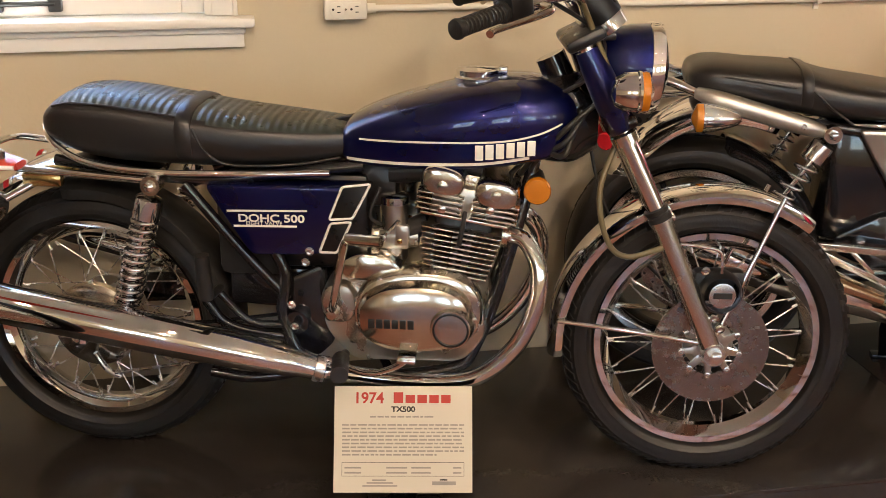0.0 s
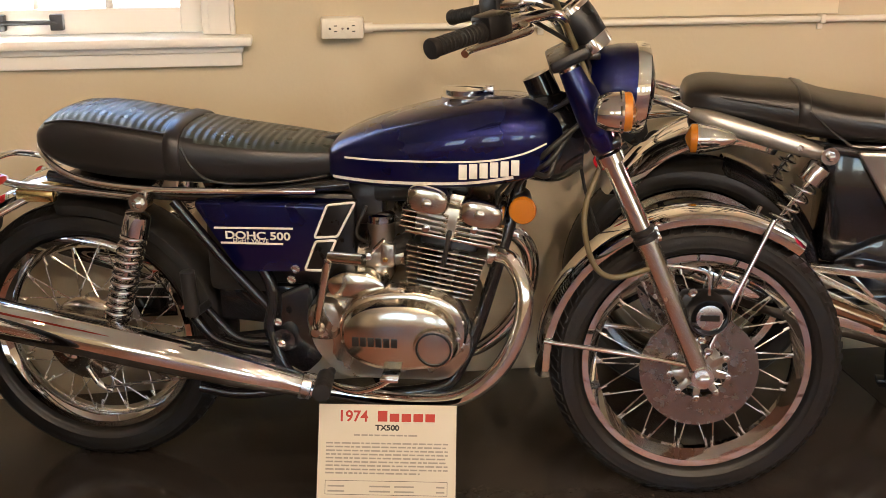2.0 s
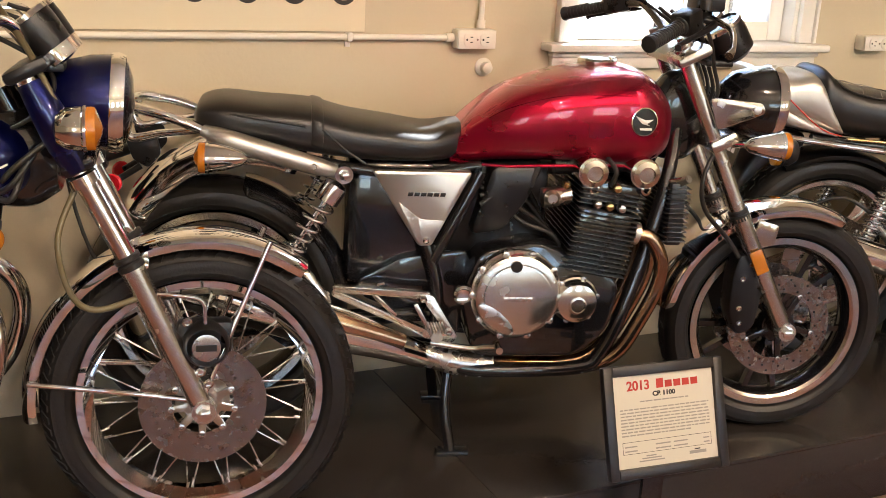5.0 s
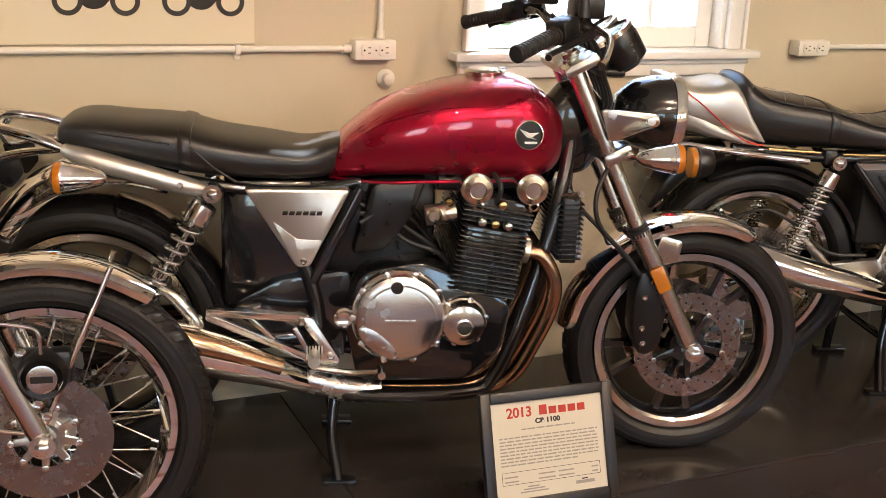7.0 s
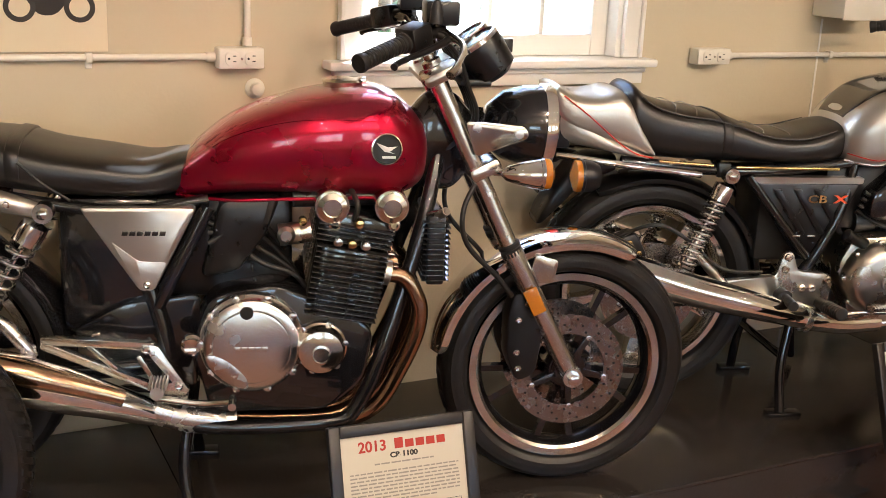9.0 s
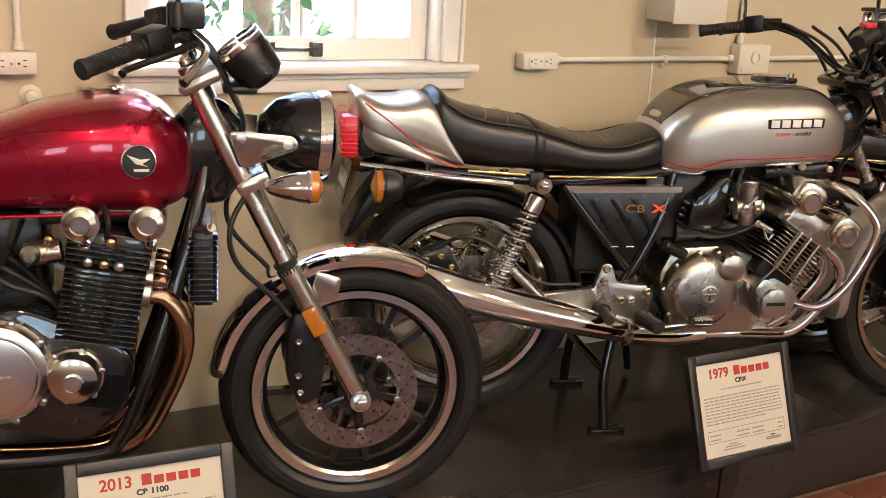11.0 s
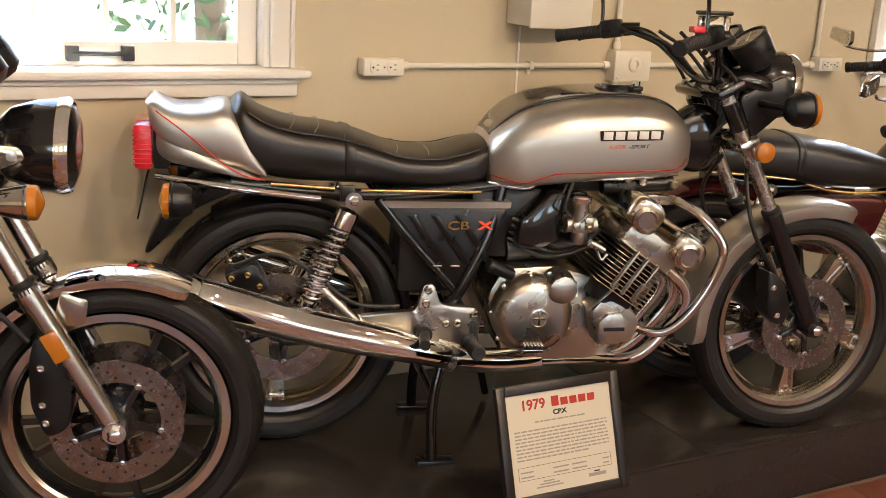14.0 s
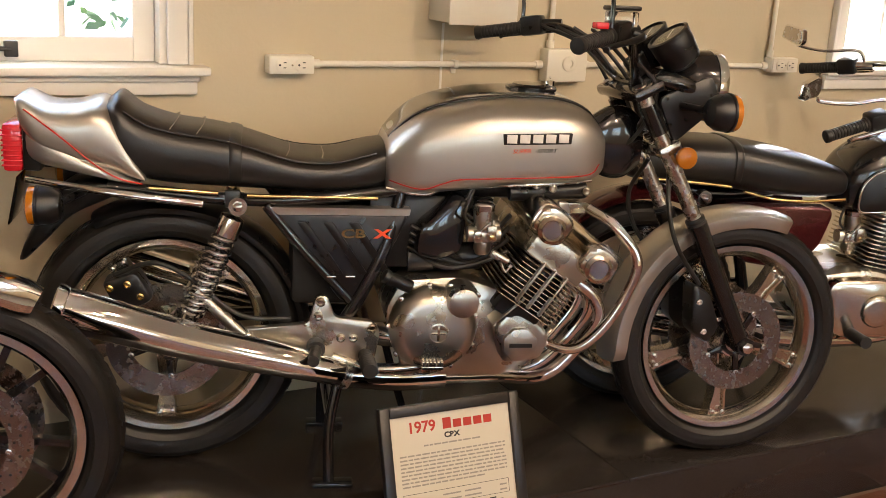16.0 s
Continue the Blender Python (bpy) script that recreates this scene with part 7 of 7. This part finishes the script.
    fins(cy, b0 + ax * 0.045, ax, 11, 0.0115, 0.168, 0.51, POLISHED, th=0.0026)
    lean = Matrix.Translation(b0) @ pose(0, 0, 0, 0, 34, 0)
    hd = part("cylinder_head", moved(block(-0.085, 0.085, -0.235, 0.235, 0.155, 0.225, 0.01), lean), ALU, en, "cast cylinder head")
    for cx, cz in ((-0.077, 0.246), (0.077, 0.234)):
        rows = [(y, 0.050 * f, 0.044 * f) for y, f in ((-0.262, 0.6), (-0.260, 0.82), (-0.252, 0.96), (-0.24, 1.0), (0.24, 1.0), (0.252, 0.96), (0.260, 0.82), (0.262, 0.6))]
        part("cam_cover", moved(loft([[(px, y, pz) for px, pz in ellipse(cx, cz, a1, b1, 0, 28, 2.8)] for y, a1, b1 in rows]), lean), POLISHED, hd, "polished cam cover")
    for q in range(3):
        part("fin_post", moved(block(-0.036 + q * 0.034, -0.030 + q * 0.034, -0.2565, -0.24, 0.05, 0.165, 0.002), lean), ALU, hd)
    side = Vector((0.83, 0, -0.56))
    for d, l in ((-0.077, 0.236), (0.077, 0.226)):
        c = b0 + ax * l + side * d
        part("cam_end", turned([(0.034, 0), (0.034, 0.012), (0.026, 0.018), (0.022, 0.014), (0.001, 0.014)], (c.x, -0.258, c.z), (0, -1, 0), 24), POLISHED, hd)
        part("gasket_line", moved(block(-0.04, 0.04, -0.2615, -0.259, -0.001, 0.001, 0), Matrix.Translation((c.x, 0, c.z)) @ pose(0, 0, 0, 0, 34, 0)), BLACKDECAL, hd)
    for q in range(3):
        carburettor(k, -0.735 + 0.012 * q, -0.20 + 0.075 * q, 0.655 - 0.004 * q, 0.9)
        carburettor(k, -0.735 + 0.012 * q, 0.20 - 0.075 * q, 0.655 - 0.004 * q, 0.9)
    part("carb_linkage", join(bar((-0.72, -0.24, 0.62), (-0.68, -0.24, 0.60), 0.01), tube([(-0.70, -0.235, 0.61), (-0.685, -0.24, 0.575), (-0.67, -0.24, 0.59)], 0.004)), STEEL, k)
    part("air_cover", prism(rounded([(-0.885, 0.66), (-0.80, 0.735), (-0.765, 0.73), (-0.775, 0.60), (-0.84, 0.575), (-0.89, 0.59)], 0.02), -0.08, -0.175, 0.02), BLACK, k)
    part("airbox", block(-1.0, -0.80, -0.11, 0.11, 0.54, 0.73, 0.02), SATIN, k)
    # Added dark bulk under tank and panel closes the view to the wall.
    part("dark_void_fill", join(block(-0.80, -0.48, -0.09, 0.09, 0.715, 0.775, 0.02), bar((-0.66, -0.12, 0.74), (-0.47, -0.12, 0.75), 0.022)), SATIN, k)
    part("wiring_loom", join(*[tube([(-0.90, -0.12 - 0.01 * q, 0.60 + 0.02 * q), (-0.82, -0.15, 0.56 + 0.02 * q), (-0.74, -0.16 + 0.02 * q, 0.57), (-0.66, -0.15, 0.60 + 0.03 * q)], 0.006, 8) for q in range(4)]), CABLE, k)
    part("dark_fill_block", block(-1.18, -1.0, -0.09, 0.09, 0.44, 0.70, 0.02), DARKSLOT, k)
    part("starter_motor", bar((-0.90, -0.10, 0.565), (-0.72, -0.10, 0.575), 0.034), SATIN, k)
    part("horn_plate", prism(rounded([(-0.545, 0.725), (-0.465, 0.722), (-0.455, 0.700), (-0.53, 0.695)], 0.008), -0.14, -0.155, 0.003), ALU, k)
    bolts(k, [(-0.56, 0.758), (-0.475, 0.752), (-0.60, 0.765)], -0.15, 0.010, ALU)
    # crash bar and exhausts
    part("crash_bar", tube([(-0.47, -0.17, 0.715), (-0.42, -0.225, 0.685), (-0.365, -0.25, 0.61), (-0.385, -0.25, 0.52), (-0.44, -0.245, 0.425), (-0.50, -0.23, 0.375), (-0.57, -0.19, 0.385), (-0.60, -0.15, 0.415)], 0.0125, 12), CHROME, k)
    for q in range(6):
        y = -0.225 + q * 0.09
        yl = (-0.15 + q * 0.022) if q < 3 else (0.106 + (q - 3) * 0.022)
        part("header_pipe", tube([(-0.50, y, 0.545), (-0.455, y, 0.505), (-0.44, y, 0.45), (-0.475, y * 0.95, 0.385), (-0.56, y * 0.8 + yl * 0.2, 0.30), (-0.68, yl, 0.275), (-0.86, yl, 0.272)], 0.0165, 12), CHROME, k)
    for s in (-1, 1):
        part("collector", tube([(-0.80, s * 0.14, 0.275), (-0.92, s * 0.155, 0.276), (-1.05, s * 0.19, 0.298)], [0.032, 0.034, 0.030], 20), CHROME, k)
        mf = part("muffler", tube([(-1.03, s * 0.182, 0.292), (-1.10, s * 0.205, 0.318), (-1.22, s * 0.22, 0.352), (-1.41, s * 0.235, 0.402), (-1.62, s * 0.248, 0.468), (-1.685, s * 0.25, 0.488)], [0.030, 0.034, 0.040, 0.045, 0.049, 0.047], 24), CHROME, k, "chrome megaphone silencer")
        part("end_cap", turned([(0.048, -0.012), (0.051, -0.008), (0.051, 0.012), (0.040, 0.016), (0.028, 0.006), (0.001, 0.0)], (-1.69, s * 0.25, 0.490), (-0.95, 0.03 * s, 0.31), 24), CHROME, mf)
        part("clamp", turned([(0.034, -0.01), (0.037, -0.008), (0.037, 0.008), (0.034, 0.01)], (-1.05, s * 0.19, 0.300), (-0.93, 0.2 * s, 0.3), 20), STEEL, mf)
    part("centre_stand", join(*[tube([(-1.05, s * 0.12, 0.30), (-1.08, s * 0.15, 0.15), (-1.08, s * 0.18, 0.008)], 0.014) for s in (-1, 1)], bar((-1.08, -0.14, 0.17), (-1.08, 0.14, 0.17), 0.012), tube([(-1.06, 0.14, 0.24), (-1.20, 0.15, 0.22), (-1.26, 0.16, 0.23)], 0.011)), BLACK, k)
    for s in (-1, 1):
        part("stand_foot", block(-1.12, -1.02, s * 0.18 - 0.02, s * 0.18 + 0.02, 0, 0.012, 0.003), BLACK, k)
    part("side_stand", tube([(-0.92, 0.15, 0.28), (-0.88, 0.20, 0.14), (-0.84, 0.25, 0.012)], 0.011), BLACK, k)
    return k


# ---- maroon twin at the end of the row ----
def maroon_twin(m):
    k = thing("motorcycle", m, "maroon and silver small twin motorcycle with a chrome mirror", "motorcycle")
    S = steer_pose(27, -22, 0.31)
    RAX = -1.27
    spoked_wheel(k, 0, 0.305, 0.228, 0.08, 0.06, (70, (-0.34, 0, 0.34), (0.014, 0.15), 0.004), S)
    spoked_wheel(k, RAX, 0.305, 0.228, 0.09, 0.085, (60, (-0.34, 0, 0.34), (0.018, 0.18), 0.004), None, True, "rear_wheel")
    part("front_fender", fender(0.335, 0, 0.305, 55, 190, 0.11), SILVER, k, m=S)
    part("rear_fender", fender(0.345, RAX, 0.32, 40, 178, 0.14), MAROON, k)
    fork(k, S, (-0.30, 0.93), (-0.14, 0.58), (0, 0.305), 0.09, ALU, CHROME)
    headlight(k, (-0.17, 0, 0.86), 0.08, S, MAROON, 0.13)
    gauge(k, (-0.27, 0, 0.98), (-0.6, 0, 0.8), 0.04, S, 0.06, SATIN, cup=True)
    handlebar(k, S, [(-0.30, 0.03, 0.93), (-0.32, 0.08, 0.95), (-0.42, 0.18, 0.985), (-0.52, 0.26, 0.97), (-0.61, 0.30, 0.94), (-0.73, 0.36, 0.905)], 0.115, CHROME, CHROME)
    for s in (-1, 1):
        part("mirror_stem", tube([(-0.55, s * 0.275, 0.95), (-0.58, s * 0.28, 1.0), (-0.68, s * 0.30, 0.985), (-0.76, s * 0.32, 0.988), (-0.775, s * 0.325, 1.0)], 0.005, 8), CHROME, k, m=S)
        mr = part("mirror", moved(prism(rounded([(-0.055, -0.022), (-0.045, 0.026), (0.05, 0.03), (0.058, -0.012), (0.045, -0.028)], 0.012), 0, 0.02, 0.006), pose(-0.79, s * 0.325, 1.022, 0, 0, -60 * s)), CHROME, k, "chrome mirror", S)
        part("mirror_glass", moved(prism(rounded([(-0.048, -0.017), (-0.04, 0.021), (0.044, 0.025), (0.052, -0.010), (0.04, -0.023)], 0.010), -0.003, 0.0, 0.0005), pose(-0.79, s * 0.325, 1.022, 0, 0, -60 * s)), STEEL, mr)
    st = [(-0.69, 0.62, 0.68, 0.05), (-0.67, 0.60, 0.76, 0.09), (-0.60, 0.60, 0.815, 0.118), (-0.48, 0.61, 0.85, 0.125), (-0.38, 0.63, 0.85, 0.115), (-0.31, 0.67, 0.81, 0.07)]
    tank = part("fuel_tank", body(st, 2.8), BLACK, k, "black tank with rubber knee pads", sharp=60)
    pad = [(-0.655, 0.615), (-0.65, 0.70), (-0.60, 0.745), (-0.44, 0.75), (-0.43, 0.63)]
    for s in (-1, 1):
        part("knee_pad", prism(rounded(pad, 0.03, 6), s * 0.08, s * 0.128, 0.008), SATIN, tank)
        ring = [(x, s * 0.122, z) for x, z in rounded(pad, 0.03, 6)]
        part("pad_trim", tube(ring + ring[:1], 0.0045, 8, curved=False), CHROME, tank)
    ss = [(-1.36, 0.715, 0.74, 0.07), (-1.33, 0.69, 0.80, 0.11), (-1.20, 0.685, 0.815, 0.125), (-1.05, 0.67, 0.812, 0.126), (-0.95, 0.655, 0.80, 0.125), (-0.82, 0.645, 0.775, 0.12), (-0.70, 0.65, 0.74, 0.10), (-0.665, 0.665, 0.715, 0.07)]
    seat = part("seat", body(ss, 3.0, 36, 6), VINYL, k, "dark dual seat with gold trim", sharp=60)
    part("strap", strap_over(ss, 3.0, -1.04, 0.012), VINYL, seat)
    for s in (-1, 1):
        part("seat_trim", tube([(-1.34, s * 0.12, 0.705), (-1.20, s * 0.131, 0.70), (-1.06, s * 0.132, 0.688)], 0.005, 8), GOLD, seat)
        part("seat_trim", tube([(-1.02, s * 0.132, 0.675), (-0.93, s * 0.130, 0.655), (-0.82, s * 0.125, 0.648), (-0.69, s * 0.105, 0.652)], 0.005, 8), GOLD, seat)
        shock(k, (-1.15, 0.66), (-1.22, 0.36), s * 0.15, "close", "chrome spring shock absorber")
        part("side_cover", prism(rounded([(-1.06, 0.63), (-0.72, 0.63), (-0.76, 0.50), (-0.86, 0.44), (-1.0, 0.46)], 0.04, 6), s * 0.07, s * 0.125, 0.012), MAROON, k, "dark maroon side cover")
        part("muffler", tube([(-0.60, s * 0.13, 0.22), (-0.8, s * 0.16, 0.235), (-1.05, s * 0.19, 0.27), (-1.45, s * 0.21, 0.33)], [0.018, 0.026, 0.038, 0.036], 18), CHROME, k)
        part("footrest", join(bar((-0.66, s * 0.15, 0.265), (-0.66, s * 0.29, 0.27), 0.018)), GRIP, k)
    part("frame", join(tube([(-0.34, 0, 0.78), (-0.6, 0, 0.72), (-1.0, 0, 0.64), (-1.3, 0, 0.68)], 0.022), tube([(-0.33, 0, 0.76), (-0.40, 0, 0.5), (-0.48, 0, 0.26), (-0.85, 0, 0.24), (-0.95, 0, 0.45), (-1.0, 0, 0.64)], 0.018), *[tube([(-0.9, s * 0.1, 0.33), (RAX, s * 0.12, 0.305)], 0.018, curved=False) for s in (-1, 1)]), BLACK, k)
    en = part("crankcase", prism(rounded([(-0.76, 0.43), (-0.60, 0.45), (-0.46, 0.42), (-0.42, 0.32), (-0.48, 0.23), (-0.72, 0.23), (-0.78, 0.30)], 0.03), 0.14, -0.15, 0.012), ALU, k, "cast aluminium engine case")
    cc = part("clutch_cover", prism(rounded([(-0.75, 0.425), (-0.58, 0.435), (-0.45, 0.40), (-0.44, 0.30), (-0.52, 0.245), (-0.72, 0.25)], 0.05, 8), -0.14, -0.195, 0.02), POLISHED, en)
    round_cover(en, "round_cap", -0.585, 0.335, 0.055, -0.185, -0.205, POLISHED, 0.003, 0)
    cy = part("cylinder", bar((-0.53, 0, 0.42), (-0.49, 0, 0.60), 0.06), ALU, en)
    fins(cy, (-0.525, 0, 0.44), (0.2, 0, 1), 12, 0.0135, 0.16, 0.24, ALU, th=0.0035)
    part("header_pipe", tube([(-0.43, -0.07, 0.53), (-0.38, -0.08, 0.48), (-0.39, -0.10, 0.36), (-0.46, -0.12, 0.25), (-0.60, -0.13, 0.22)], 0.018, 14), CHROME, k)
    carburettor(k, -0.63, -0.06, 0.53)
    part("centre_stand", join(*[tube([(-0.80, s * 0.10, 0.24), (-0.84, s * 0.15, 0.008)], 0.012, curved=False) for s in (-1, 1)]), BLACK, k)
    return k


# ---- trail machine at the start of the row ----
def red_trail(m):
    k = thing("motorcycle", m, "orange-red trail motorcycle with a high front fender", "motorcycle")
    S = steer_pose(28, -4, 0.34)
    RAX = -1.33
    spoked_wheel(k, 0, 0.335, 0.265, 0.08, 0.06, (64, (-0.36, -0.12, 0.12, 0.36), (0.016, 0.14), 0.0), S)
    spoked_wheel(k, RAX, 0.315, 0.228, 0.10, 0.08, (50, (-0.3, 0, 0.3), (0.024, 0.2), 0.0), None, True, "rear_wheel")
    ff = [(-0.42, 0.80, 0.815, 0.05), (-0.30, 0.83, 0.85, 0.065), (-0.10, 0.85, 0.88, 0.07), (0.12, 0.845, 0.885, 0.068), (0.30, 0.825, 0.872, 0.06), (0.40, 0.822, 0.855, 0.045), (0.47, 0.825, 0.838, 0.02)]
    fd = part("front_fender", body(ff, 2.4, 20), ENDURO_RED, k, "high orange-red fender with a pale edge", S)
    for s in (-1, 1):
        part("edge_trim", tube([(x, s * hw, (zb + zt) / 2) for x, zb, zt, hw in ff], 0.004, 6), STRIPE, fd)
    part("fender_bolt", turned([(0.010, 0), (0.010, 0.012), (0.005, 0.016)], (0.44, -0.01, 0.845), (0, 0, 1), 10), STEEL, fd)
    fork(k, S, (-0.36, 1.0), (-0.17, 0.66), (0, 0.335), 0.095, ALU, CHROME)
    headlight(k, (-0.19, 0, 0.94), 0.075, S, BLACK, 0.11)
    handlebar(k, S, [(-0.36, 0.03, 1.02), (-0.37, 0.09, 1.04), (-0.40, 0.2, 1.12), (-0.45, 0.28, 1.13), (-0.50, 0.33, 1.125), (-0.58, 0.40, 1.11)], 0.115, CHROME, POLISHED)
    part("fuel_tank", body([(-0.84, 0.78, 0.82, 0.06), (-0.76, 0.77, 0.87, 0.10), (-0.60, 0.77, 0.93, 0.125), (-0.46, 0.80, 0.95, 0.11), (-0.38, 0.84, 0.92, 0.06)], 2.7), ENDURO_RED, k)
    part("seat", body([(-1.48, 0.80, 0.83, 0.07), (-1.43, 0.78, 0.87, 0.11), (-1.1, 0.76, 0.86, 0.12), (-0.85, 0.77, 0.84, 0.10), (-0.78, 0.79, 0.83, 0.07)], 3), VINYL, k)
    part("rear_fender", fender(0.40, RAX, 0.36, 60, 160, 0.14), ENDURO_RED, k)
    part("frame", join(tube([(-0.36, 0, 0.86), (-0.7, 0, 0.78), (-1.1, 0, 0.74), (-1.4, 0, 0.78)], 0.022), tube([(-0.36, 0, 0.80), (-0.46, 0, 0.5), (-0.54, 0, 0.30), (-0.90, 0, 0.30), (-0.98, 0, 0.5), (-1.05, 0, 0.74)], 0.019), *[tube([(-0.95, s * 0.1, 0.38), (RAX, s * 0.12, 0.315)], 0.018, curved=False) for s in (-1, 1)]), BLACK, k)
    en = part("crankcase", prism(rounded([(-0.86, 0.48), (-0.66, 0.50), (-0.52, 0.44), (-0.52, 0.33), (-0.82, 0.31)], 0.04, 6), 0.13, -0.15, 0.02), ALU, k)
    cy = part("cylinder", bar((-0.62, 0, 0.48), (-0.56, 0, 0.70), 0.055), ALU, en)
    fins(cy, (-0.61, 0, 0.51), (0.25, 0, 1), 11, 0.017, 0.17, 0.19, ALU, th=0.004)
    part("muffler", tube([(-0.52, -0.04, 0.66), (-0.45, -0.06, 0.58), (-0.55, -0.16, 0.52), (-0.9, -0.18, 0.58), (-1.4, -0.18, 0.68)], [0.02, 0.02, 0.022, 0.04, 0.035], 16), SATIN, k)
    for s in (-1, 1):
        shock(k, (-1.12, 0.72), (-1.26, 0.36), s * 0.14, "close", "chrome spring shock absorber")
    part("side_stand", tube([(-0.85, 0.12, 0.30), (-0.80, 0.2, 0.15), (-0.78, 0.26, 0.008)], 0.012), BLACK, k)
    return k


# ---- the row ----
red_trail(pose(-0.65, 2.32, P, 0, 0, -17))
blue_twin(pose(1.155, 2.334, P, 0, 0, -15.4))
red_four(pose(2.706, 2.367, P, 0, 0, -17.2))
silver_six(pose(4.604, 2.277, P, 0, 0, -17.6))
maroon_twin(pose(5.80, 2.28, P, 0, 0, -18))

sign(pose(0.452, 2.215, 0.272, -27, 0, -10), "1974", "TX500", 0.296, 0.225, "white printed card with red heading on a black easel", False, 0.115)
sign(pose(2.155, 2.035, 0.338, -20, 0, -4), "2013", "CB 1100", 0.267, 0.208, "printed card in a black frame on a stand", True, 0.10)
sign(pose(3.675, 2.035, 0.298, -20, 0, -1), "1979", "CBX", 0.296, 0.236, "printed card in a black frame on a stand", True, 0.10)
for sx, sy, sz, base in ((0.46, 2.262, 0.30, P), (2.17, 2.10, 0.36, 0.0), (3.68, 2.09, 0.36, 0.0)):
    d = thing("sign_stand", pose(sx, sy, base), "thin black metal sign stand", "sign stand", "sign stands")
    part("post", block(-0.03, 0.03, 0.0, 0.012, 0.006, sz - base, 0.002), BLACK, d)
    part("foot", block(-0.06, 0.06, -0.04, 0.05, 0, 0.006, 0.002), BLACK, d)
    part("shelf", block(-0.08, 0.08, -0.05 if base == 0 else -0.055, 0.0, sz - base - 0.06, sz - base - 0.052, 0.002), BLACK, d)

# floor pavers along the platform, laid in running bond
floor_ob = bpy.data.objects["floor"]
pav = meshdata("paver", block(-0.0985, 0.0985, -0.0485, 0.0485, -0.03, 0.0, 0.004), BRICK)
far_v = []
for r in range(12):
    for c in range(24):
        x, y = 1.9 + c * 0.203 + (0.1015 if r % 2 else 0), 2.135 - r * 0.1025
        part("paver", pav, None, floor_ob, m=pose(x, y, -0.001 - 0.0015 * random.random(), random.uniform(-0.2, 0.2), random.uniform(-0.2, 0.2), random.uniform(-0.4, 0.4)))
for r in range(-1, 64):
    for c in range(-20, 46):
        x, y = 1.9 + c * 0.203 + (0.1015 if r % 2 else 0), 2.135 - r * 0.1025
        if (0 <= r < 12 and 0 <= c < 24) or x < X0 + 0.12 or x > X1 - 0.12 or y < YB + 0.06 or r < 0:
            continue
        far_v.append((x, y))
gv, gf = [], []
for x, y in far_v:
    q = len(gv)
    for dx, dy, dz in ((-0.0985, -0.0485, -0.006), (0.0985, -0.0485, -0.006), (0.0985, 0.0485, -0.006), (-0.0985, 0.0485, -0.006), (-0.0955, -0.0455, -0.002), (0.0955, -0.0455, -0.002), (0.0955, 0.0455, -0.002), (-0.0955, 0.0455, -0.002)):
        gv.append((x + dx, y + dy, dz))
    gf += [(q + 4, q + 5, q + 6, q + 7), (q, q + 1, q + 5, q + 4), (q + 1, q + 2, q + 6, q + 5), (q + 2, q + 3, q + 7, q + 6), (q + 3, q, q + 4, q + 7)]
tagged(part("pavers", (gv, gf), BRICK, floor_ob), "red brick pavers laid in running bond", kind="stuff")
